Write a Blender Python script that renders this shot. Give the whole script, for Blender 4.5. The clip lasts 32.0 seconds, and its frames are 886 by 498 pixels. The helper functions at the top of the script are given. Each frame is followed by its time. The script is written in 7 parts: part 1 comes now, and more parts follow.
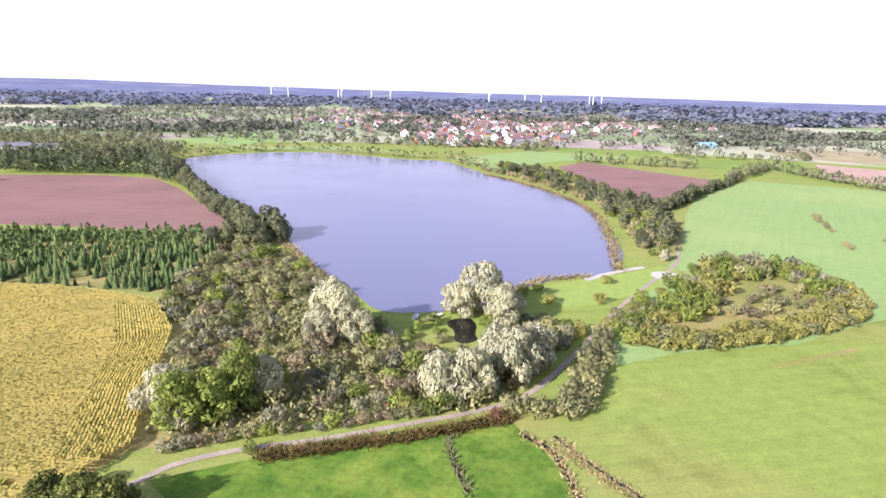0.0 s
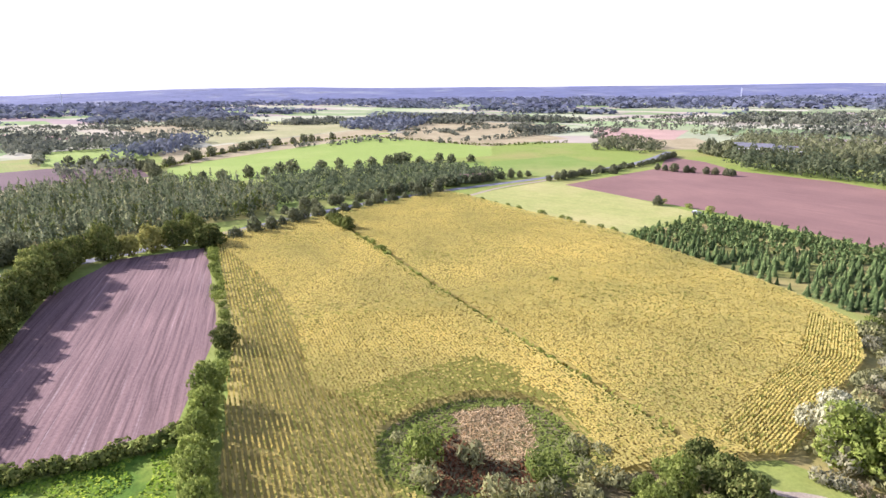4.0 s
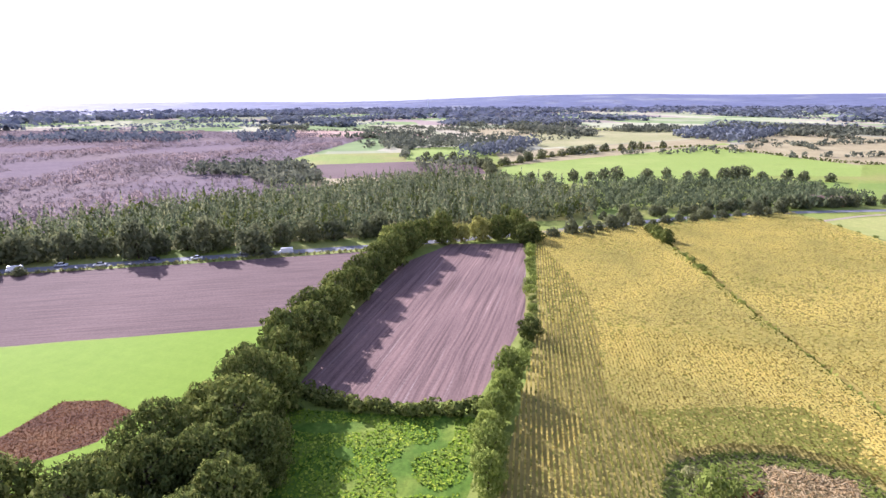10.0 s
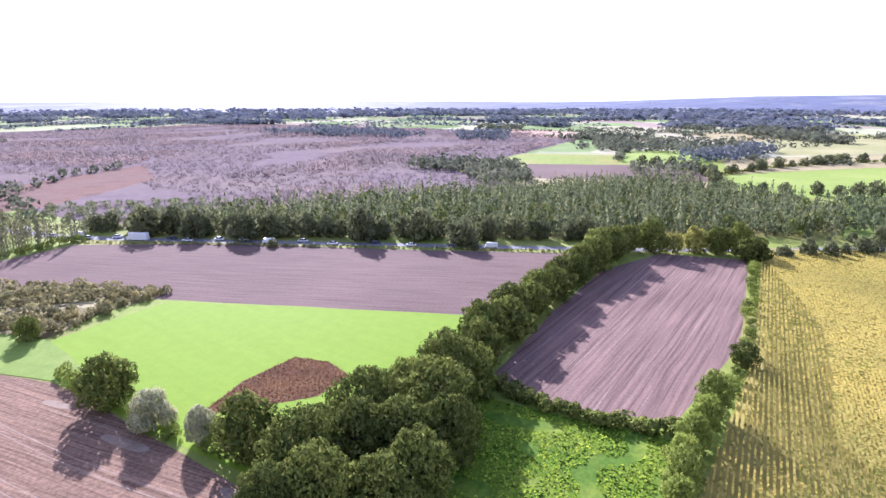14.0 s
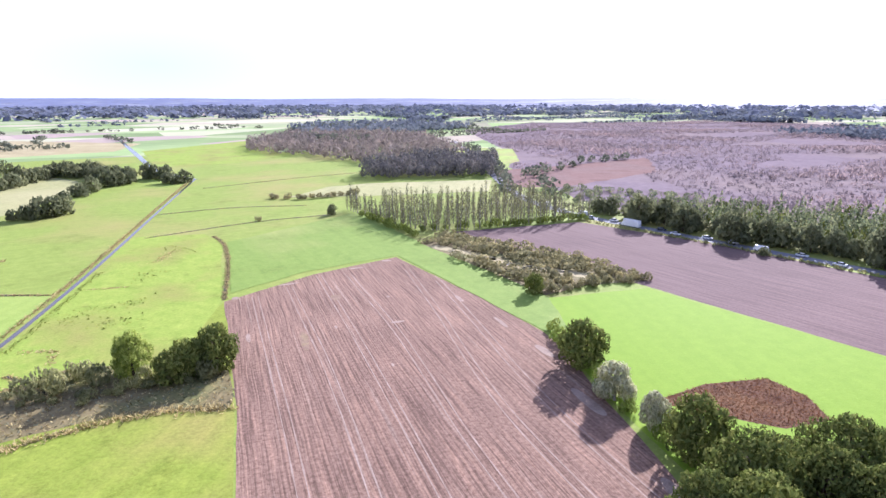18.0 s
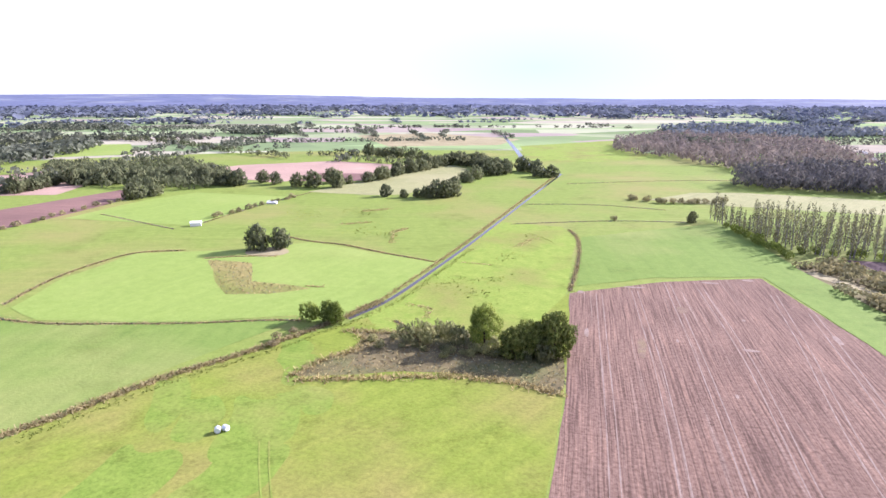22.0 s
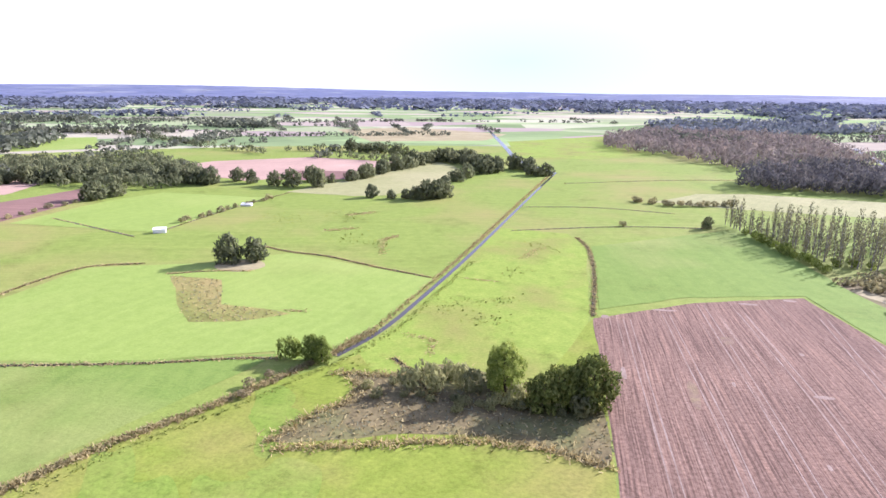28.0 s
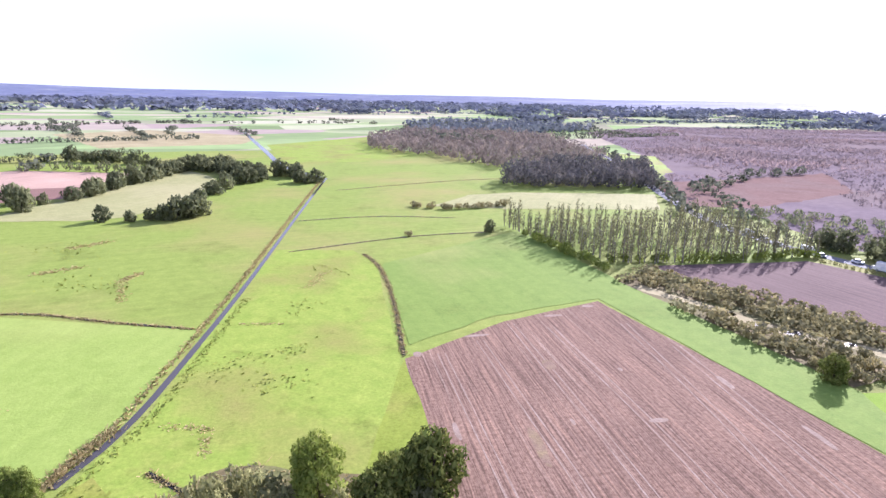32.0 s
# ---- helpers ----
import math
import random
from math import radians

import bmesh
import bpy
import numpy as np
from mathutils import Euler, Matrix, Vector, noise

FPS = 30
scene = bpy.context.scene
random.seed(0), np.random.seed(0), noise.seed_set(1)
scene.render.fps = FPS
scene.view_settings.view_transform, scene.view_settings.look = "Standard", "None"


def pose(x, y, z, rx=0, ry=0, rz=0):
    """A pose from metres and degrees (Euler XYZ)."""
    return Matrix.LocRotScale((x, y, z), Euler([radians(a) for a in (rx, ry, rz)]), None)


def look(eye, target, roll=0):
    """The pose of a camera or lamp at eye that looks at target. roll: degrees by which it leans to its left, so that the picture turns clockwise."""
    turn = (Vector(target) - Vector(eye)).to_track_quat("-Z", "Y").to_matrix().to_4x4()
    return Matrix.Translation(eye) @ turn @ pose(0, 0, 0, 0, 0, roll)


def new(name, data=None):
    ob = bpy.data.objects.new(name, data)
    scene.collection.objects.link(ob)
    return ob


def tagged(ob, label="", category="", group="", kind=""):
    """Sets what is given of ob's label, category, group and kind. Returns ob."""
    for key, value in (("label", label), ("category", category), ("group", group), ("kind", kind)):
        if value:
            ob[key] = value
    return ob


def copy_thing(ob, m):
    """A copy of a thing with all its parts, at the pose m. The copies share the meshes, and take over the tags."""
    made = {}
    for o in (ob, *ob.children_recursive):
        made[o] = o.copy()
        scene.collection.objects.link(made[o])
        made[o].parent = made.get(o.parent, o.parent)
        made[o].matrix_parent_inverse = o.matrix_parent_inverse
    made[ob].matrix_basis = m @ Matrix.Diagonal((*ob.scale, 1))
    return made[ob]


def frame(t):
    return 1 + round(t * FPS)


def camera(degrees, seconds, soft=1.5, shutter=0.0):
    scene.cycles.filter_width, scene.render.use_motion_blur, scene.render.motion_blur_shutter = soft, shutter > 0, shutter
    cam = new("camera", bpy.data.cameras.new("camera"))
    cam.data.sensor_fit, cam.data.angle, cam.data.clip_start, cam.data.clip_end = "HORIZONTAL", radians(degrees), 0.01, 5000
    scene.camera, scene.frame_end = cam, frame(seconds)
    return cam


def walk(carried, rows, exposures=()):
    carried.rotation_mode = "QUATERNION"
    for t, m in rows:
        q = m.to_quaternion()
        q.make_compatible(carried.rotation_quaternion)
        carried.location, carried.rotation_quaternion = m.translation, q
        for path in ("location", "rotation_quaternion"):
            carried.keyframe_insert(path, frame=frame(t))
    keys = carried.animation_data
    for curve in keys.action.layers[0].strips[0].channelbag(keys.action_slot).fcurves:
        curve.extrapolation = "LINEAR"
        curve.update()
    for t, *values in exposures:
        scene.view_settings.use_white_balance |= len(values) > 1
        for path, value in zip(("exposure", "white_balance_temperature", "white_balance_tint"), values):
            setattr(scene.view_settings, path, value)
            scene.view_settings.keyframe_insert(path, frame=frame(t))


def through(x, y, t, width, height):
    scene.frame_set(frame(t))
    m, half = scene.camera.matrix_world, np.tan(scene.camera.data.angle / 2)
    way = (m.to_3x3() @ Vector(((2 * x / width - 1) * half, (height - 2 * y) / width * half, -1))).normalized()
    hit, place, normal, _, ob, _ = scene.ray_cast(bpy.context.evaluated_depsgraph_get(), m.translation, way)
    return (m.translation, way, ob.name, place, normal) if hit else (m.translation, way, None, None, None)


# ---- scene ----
cam = camera(73.6, 32.0)

# a drone about 60 m up: turns nearly on the spot, then drifts forward
PATH = [
    (0.0, pose(0.00, -0.00, 59.99, 75.05, -1.38, 0.37)),
    (0.5, pose(-0.01, -0.05, 59.99, 74.85, -1.16, 6.96)),
    (1.0, pose(-0.01, -0.11, 59.99, 74.69, -0.85, 15.04)),
    (1.5, pose(0.01, -0.19, 59.99, 74.55, -0.49, 25.03)),
    (2.0, pose(0.02, -0.25, 59.99, 74.52, -0.22, 35.11)),
    (3.0, pose(0.09, -0.29, 59.99, 74.70, 0.40, 52.08)),
    (4.0, pose(0.16, -0.37, 59.99, 74.97, 0.62, 63.70)),
    (4.5, pose(0.20, -0.39, 59.99, 75.07, 0.61, 66.95)),
    (6.5, pose(0.57, -0.42, 59.99, 75.43, 0.59, 77.38)),
    (7.0, pose(0.61, -0.43, 59.99, 75.49, 0.66, 79.73)),
    (8.0, pose(0.78, -0.51, 59.99, 75.64, 0.48, 84.79)),
    (9.0, pose(0.77, -0.61, 59.99, 75.76, 0.43, 90.00)),
    (10.0, pose(0.81, -0.64, 59.99, 75.83, 0.39, 94.30)),
    (11.0, pose(0.92, -0.67, 59.98, 75.92, 0.26, 98.68)),
    (12.0, pose(1.05, -0.66, 59.98, 75.97, 0.25, 103.48)),
    (13.0, pose(1.32, -0.61, 59.98, 76.02, 0.16, 108.82)),
    (13.5, pose(1.43, -0.61, 59.98, 76.02, 0.12, 111.87)),
    (15.5, pose(3.40, -0.49, 59.97, 75.58, -0.15, 124.56)),
    (16.0, pose(3.48, -0.45, 59.97, 75.61, -0.11, 131.04)),
    (17.0, pose(3.65, -0.30, 59.97, 75.57, 0.11, 145.73)),
    (18.0, pose(3.80, -0.17, 59.97, 75.60, 0.03, 159.98)),
    (18.5, pose(3.82, -0.16, 59.97, 75.60, 0.13, 168.36)),
    (19.0, pose(3.82, -0.16, 59.97, 75.66, 0.18, 178.51)),
    (19.5, pose(3.83, -0.13, 59.97, 75.71, 0.22, 184.20)),
    (20.0, pose(3.84, -0.09, 59.97, 75.73, 0.18, 186.72)),
    (21.0, pose(3.85, -0.02, 59.96, 75.68, 0.02, 191.12)),
    (22.0, pose(3.84, -0.00, 59.96, 75.61, -0.06, 194.01)),
    (23.0, pose(4.23, -0.78, 59.93, 75.50, -0.09, 194.60)),
    (24.0, pose(5.42, -3.20, 59.88, 75.33, -0.06, 195.43)),
    (25.0, pose(7.81, -7.38, 59.83, 75.07, -0.16, 194.64)),
    (25.5, pose(8.74, -9.27, 59.82, 75.11, -0.12, 194.23)),
    (27.5, pose(15.81, -22.85, 59.70, 74.90, -0.46, 193.27)),
    (28.0, pose(16.86, -25.64, 59.70, 75.02, -0.53, 192.09)),
    (28.5, pose(18.12, -29.29, 59.69, 75.07, -0.65, 187.75)),
    (29.0, pose(19.26, -33.08, 59.69, 75.16, -0.79, 182.08)),
    (29.5, pose(20.41, -36.92, 59.69, 75.28, -0.91, 175.97)),
    (30.0, pose(21.39, -40.13, 59.69, 75.40, -0.98, 171.59)),
    (31.0, pose(22.93, -49.10, 59.69, 75.25, -0.83, 170.56)),
    (32.0, pose(23.91, -56.20, 59.70, 75.35, -1.19, 169.33)),
]
# stops, kelvin and tint of the clip's own picture: a lavender cast
walk(cam, PATH, [(0.0, 1.22, 5760, 27), (9.0, 1.24, 5640, 28), (13.0, 1.32, 5540, 27), (16.0, 1.57, 5340, 23), (17.0, 1.51, 5380, 23), (18.5, 1.35, 5500, 25), (20.0, 1.30, 5560, 27), (32.0, 1.30, 5530, 27)])

# ---------------------------------------------------------------- world and sun
SUN_TO = Vector((-0.74, -0.67, 0.47)).normalized()

world = bpy.data.worlds.new("world")
scene.world = world
world.use_nodes = True
wn, wl = world.node_tree.nodes, world.node_tree.links
wn.clear()
sky = wn.new("ShaderNodeTexSky")
sky.sky_type = "NISHITA"
sky.sun_disc = False
sky.sun_elevation = math.asin(SUN_TO.z)
sky.sun_rotation = math.atan2(SUN_TO.x, SUN_TO.y)
sky.air_density, sky.dust_density = 1.0, 2.5
# bright haze and cloud near the horizon, clearing to blue overhead, thinner in one part of the south
coord = wn.new("ShaderNodeTexCoord")
stretch = wn.new("ShaderNodeMapping")
stretch.inputs["Scale"].default_value = (1.0, 1.0, 3.5)
cloud = wn.new("ShaderNodeTexNoise")
cloud.inputs["Scale"].default_value = 2.2
cloud.inputs["Detail"].default_value = 5
height = wn.new("ShaderNodeSeparateXYZ")
rise = wn.new("ShaderNodeMath")
rise.operation = "MULTIPLY_ADD"
rise.inputs[1].default_value = 0.9
cover = wn.new("ShaderNodeMapRange")
cover.inputs["From Min"].default_value, cover.inputs["From Max"].default_value = 0.68, 1.15
cover.inputs["To Min"].default_value, cover.inputs["To Max"].default_value = 1.0, 0.08
squash = wn.new("ShaderNodeMapping")
squash.inputs["Scale"].default_value = (1.0, 1.0, 3.4)
gap = wn.new("ShaderNodeVectorMath")
gap.operation = "DISTANCE"
gap.inputs[1].default_value = (0.09, -0.99, 0.16)
thin = wn.new("ShaderNodeMapRange")
thin.inputs["From Min"].default_value, thin.inputs["From Max"].default_value = 0.0, 0.42
thin.inputs["To Min"].default_value, thin.inputs["To Max"].default_value = 0.85, 0.0
clear = wn.new("ShaderNodeMix")
clear.data_type = "RGBA"
clear.inputs["B"].default_value = (0.34, 0.43, 0.48, 1)
dim = wn.new("ShaderNodeMix")
dim.data_type = "RGBA"
dim.blend_type = "MULTIPLY"
dim.inputs["Factor"].default_value = 1.0
dim.inputs["B"].default_value = (0.10, 0.103, 0.12, 1)
blend = wn.new("ShaderNodeMix")
blend.data_type = "RGBA"
blend.inputs["B"].default_value = (0.48, 0.48, 0.52, 1)
back = wn.new("ShaderNodeBackground")
wout = wn.new("ShaderNodeOutputWorld")
wl.new(coord.outputs["Generated"], stretch.inputs["Vector"])
wl.new(coord.outputs["Generated"], height.inputs["Vector"])
wl.new(coord.outputs["Generated"], squash.inputs["Vector"])
wl.new(squash.outputs["Vector"], gap.inputs[0])
wl.new(stretch.outputs["Vector"], cloud.inputs["Vector"])
wl.new(height.outputs["Z"], rise.inputs[0])
wl.new(cloud.outputs["Fac"], rise.inputs[2])
wl.new(rise.outputs["Value"], cover.inputs["Value"])
wl.new(gap.outputs["Value"], thin.inputs["Value"])
wl.new(sky.outputs["Color"], dim.inputs["A"])
wl.new(dim.outputs["Result"], blend.inputs["A"])
wl.new(cover.outputs["Result"], blend.inputs["Factor"])
wl.new(blend.outputs["Result"], clear.inputs["A"])
wl.new(thin.outputs["Result"], clear.inputs["Factor"])
wl.new(clear.outputs["Result"], back.inputs["Color"])
wl.new(back.outputs["Background"], wout.inputs["Surface"])
back.inputs["Strength"].default_value = 1.0

sun = new("sun", bpy.data.lights.new("sun", "SUN"))
sun.data.energy, sun.data.angle, sun.data.color = 5.0, radians(0.6), (1.0, 0.94, 0.85)
sun.matrix_world = look(SUN_TO * 200, (0, 0, 0))


# ---------------------------------------------------------------- materials
def material(name):
    m = bpy.data.materials.new(name)
    m.use_nodes = True
    n = m.node_tree.nodes
    return m, n, m.node_tree.links, n["Principled BSDF"]


def noise_node(n, l, scale, detail=4, vec=None, rough=0.55):
    t = n.new("ShaderNodeTexNoise")
    t.inputs["Scale"].default_value, t.inputs["Detail"].default_value = scale, detail
    t.inputs["Roughness"].default_value = rough
    if vec:
        l.new(vec, t.inputs["Vector"])
    return t


def ramp_node(n, l, value, stops):
    r = n.new("ShaderNodeValToRGB")
    e = r.color_ramp.elements
    while len(e) < len(stops):
        e.new(0.5)
    for i, (p, c) in enumerate(stops):
        e[i].position, e[i].color = p, (*c, 1)
    l.new(value, r.inputs["Fac"])
    return r.outputs["Color"]


def mix_node(n, l, fac, a, b, mode="MIX"):
    m = n.new("ShaderNodeMix")
    m.data_type, m.blend_type = "RGBA", mode
    for key, v in (("Factor", fac), ("A", a), ("B", b)):
        if isinstance(v, (int, float)):
            m.inputs[key].default_value = v
        elif isinstance(v, tuple):
            m.inputs[key].default_value = (*v, 1)
        else:
            l.new(v, m.inputs[key])
    return m.outputs["Result"]


def bump_node(n, l, height, bsdf, strength, distance):
    b = n.new("ShaderNodeBump")
    b.inputs["Strength"].default_value, b.inputs["Distance"].default_value = strength, distance
    l.new(height, b.inputs["Height"])
    l.new(b.outputs["Normal"], bsdf.inputs["Normal"])


def place_vec(n):
    return n.new("ShaderNodeNewGeometry").outputs["Position"]


def turned(n, l, degrees, scale=(1, 1, 1)):
    """Positions turned so that x runs along that direction, then scaled."""
    a, b = n.new("ShaderNodeMapping"), n.new("ShaderNodeMapping")
    a.inputs["Rotation"].default_value = (0, 0, radians(-degrees))
    b.inputs["Scale"].default_value = scale
    l.new(place_vec(n), a.inputs["Vector"])
    l.new(a.outputs["Vector"], b.inputs["Vector"])
    return b.outputs["Vector"]


def turf(name, dark, light, dry, dryness=0.3, patch=0.03, grain=1.6, streak=None, rushes=0.0, even=0.5, sheen=0.06):
    """Grass: broad patches of dry turf, tussocks, and a fine grain; streak: degrees of mowing lines."""
    m, n, l, p = material(name)
    v = place_vec(n)
    big, mid, fine = noise_node(n, l, patch, 6, v), noise_node(n, l, grain * 0.2, 5, v, 0.65), noise_node(n, l, grain, 3, v, 0.7)
    c = ramp_node(n, l, mid.outputs["Fac"], [(0.3, dark), (0.7, light)])
    d = ramp_node(n, l, big.outputs["Fac"], [(0.62 - dryness * 0.45, (0, 0, 0)), (0.85 - dryness * 0.3, (1, 1, 1))])
    c = mix_node(n, l, d, c, dry)
    g = ramp_node(n, l, fine.outputs["Fac"], [(0.3, (0.72, 0.72, 0.72)), (0.7, (1.2, 1.2, 1.2))])
    c = mix_node(n, l, even, c, g, "MULTIPLY")
    if streak is not None:
        s = noise_node(n, l, 1.0, 2, turned(n, l, streak, (0.012, 0.45, 1)))
        c = mix_node(n, l, even * 0.5, c, ramp_node(n, l, s.outputs["Fac"], [(0.35, (0.8, 0.82, 0.8)), (0.65, (1.15, 1.12, 1.1))]), "MULTIPLY")
    if rushes:
        r = noise_node(n, l, patch * 2.6, 7, v, 0.72)
        c = mix_node(n, l, rushes, c, ramp_node(n, l, r.outputs["Fac"], [(0.55, (1, 1, 1)), (0.68, (0.62, 0.6, 0.55))]), "MULTIPLY")
    l.new(c, p.inputs["Base Color"])
    p.inputs["Roughness"].default_value = 0.85
    p.inputs["Specular IOR Level"].default_value = sheen
    bump_node(n, l, fine.outputs["Fac"], p, 0.5, 0.15)
    return m


def soil(name, dark, light, straw, degrees, line=0.9, straw_amount=0.35, lines=0.7, drawn_out=0.045):
    """Tilled ground with slightly wavering drill lines in one direction, clods, paler strips and bare spots."""
    m, n, l, p = material(name)
    v = place_vec(n)
    clod = noise_node(n, l, 1.3, 5, v, 0.7)
    wide = noise_node(n, l, 0.022, 4, v)
    sway = noise_node(n, l, 0.035, 2, v)
    push = n.new("ShaderNodeVectorMath")
    push.operation = "MULTIPLY_ADD"
    push.inputs[1].default_value = (0, 1.2, 0)
    l.new(sway.outputs["Color"], push.inputs[0])
    flat = n.new("ShaderNodeMapping")
    flat.inputs["Rotation"].default_value = (0, 0, radians(-degrees))
    l.new(v, flat.inputs["Vector"])
    l.new(flat.outputs["Vector"], push.inputs[2])

    def drawn(sx, sy):
        k = n.new("ShaderNodeMapping")
        k.inputs["Scale"].default_value = (sx, sy, 1)
        l.new(push.outputs["Vector"], k.inputs["Vector"])
        return k.outputs["Vector"]

    c = ramp_node(n, l, clod.outputs["Fac"], [(0.3, dark), (0.7, light)])
    row = noise_node(n, l, line, 4, drawn(drawn_out, 1.0), 0.65)
    c = mix_node(n, l, lines, c, ramp_node(n, l, row.outputs["Fac"], [(0.36, (0.6, 0.58, 0.58)), (0.5, (1, 1, 1)), (0.66, (1.4, 1.36, 1.3))]), "MULTIPLY")
    band = noise_node(n, l, 0.8, 4, drawn(drawn_out * 0.8, 1.0), 0.6)
    spot = noise_node(n, l, 0.11, 5, v, 0.65)
    edge = 0.70 - straw_amount * 0.22
    k = mix_node(n, l, 1.0, ramp_node(n, l, band.outputs["Fac"], [(edge - 0.05, (0, 0, 0)), (edge + 0.12, (1, 1, 1))]), ramp_node(n, l, clod.outputs["Fac"], [(0.35, (0.15, 0.15, 0.15)), (0.6, (1, 1, 1))]), "MULTIPLY")
    c = mix_node(n, l, k, c, straw)
    c = mix_node(n, l, ramp_node(n, l, spot.outputs["Fac"], [(0.72, (0, 0, 0)), (0.78, (0.8, 0.8, 0.8))]), c, straw)
    c = mix_node(n, l, 0.55, c, ramp_node(n, l, wide.outputs["Fac"], [(0.3, (0.75, 0.74, 0.75)), (0.7, (1.2, 1.2, 1.18))]), "MULTIPLY")
    l.new(c, p.inputs["Base Color"])
    p.inputs["Roughness"].default_value = 0.95
    p.inputs["Specular IOR Level"].default_value = 0.08
    bump_node(n, l, row.outputs["Fac"], p, 0.6, 0.2)
    return m


def leafage(name, stops, through=0.45, vary=0.25, rough=0.6, blotch=0.35, depth=0.6, spread=0.5):
    """Leaves: a tint for every clump, another for every plant, some light through the blade."""
    m, n, l, p = material(name)
    geo = n.new("ShaderNodeNewGeometry")
    info = n.new("ShaderNodeObjectInfo")
    mean = [sum(s[1][k] for s in stops) / len(stops) for k in range(3)]
    stops = [(q, tuple(mean[k] + (col[k] - mean[k]) * spread for k in range(3))) for q, col in stops]
    c = ramp_node(n, l, geo.outputs["Random Per Island"], stops)
    v = ramp_node(n, l, info.outputs["Random"], [(0.0, (1 - vary, 1 - vary, 1 - vary)), (1.0, (1 + vary, 1 + vary * 0.8, 1 + vary * 0.4))])
    c = mix_node(n, l, 1.0, c, v, "MULTIPLY")
    big = noise_node(n, l, blotch, 3, geo.outputs["Position"])
    c = mix_node(n, l, depth, c, ramp_node(n, l, big.outputs["Fac"], [(0.3, (0.68, 0.73, 0.70)), (0.7, (1.3, 1.24, 1.1))]), "MULTIPLY")
    l.new(c, p.inputs["Base Color"])
    p.inputs["Roughness"].default_value = rough
    p.inputs["Specular IOR Level"].default_value = 0.0
    t = n.new("ShaderNodeBsdfTranslucent")
    l.new(c, t.inputs["Color"])
    mx = n.new("ShaderNodeMixShader")
    mx.inputs["Fac"].default_value = through
    l.new(p.outputs["BSDF"], mx.inputs[1])
    l.new(t.outputs["BSDF"], mx.inputs[2])
    l.new(mx.outputs["Shader"], n["Material Output"].inputs["Surface"])
    return m


def plain(name, colour, rough=0.6, grain=8.0, vary=0.2, metal=0.0):
    """A painted or mineral surface with a little grain and soiling."""
    m, n, l, p = material(name)
    a = noise_node(n, l, grain, 4, place_vec(n))
    b = noise_node(n, l, grain * 0.08, 3, place_vec(n))
    c = mix_node(n, l, 1.0, colour, ramp_node(n, l, a.outputs["Fac"], [(0.3, (1 - vary,) * 3), (0.7, (1 + vary * 0.5,) * 3)]), "MULTIPLY")
    c = mix_node(n, l, 0.6, c, ramp_node(n, l, b.outputs["Fac"], [(0.3, (1 - vary,) * 3), (0.7, (1.1,) * 3)]), "MULTIPLY")
    l.new(c, p.inputs["Base Color"])
    p.inputs["Roughness"].default_value, p.inputs["Metallic"].default_value = rough, metal
    p.inputs["Specular IOR Level"].default_value = 0.1 if rough >= 0.8 else 0.5
    return m


def water(name, colour, rough, ripple, scale):
    m, n, l, p = material(name)
    w = noise_node(n, l, scale, 4, turned(n, l, 35, (1, 2.2, 1)))
    gust = noise_node(n, l, 0.012, 4, place_vec(n))
    p.inputs["Base Color"].default_value = (*colour, 1)
    l.new(ramp_node(n, l, gust.outputs["Fac"], [(0.3, (rough,) * 3), (0.7, (rough * 1.8,) * 3)]), p.inputs["Roughness"])
    p.inputs["IOR"].default_value = 1.33
    p.inputs["Specular IOR Level"].default_value = 0.5
    bump_node(n, l, w.outputs["Fac"], p, 0.35, ripple)
    return m


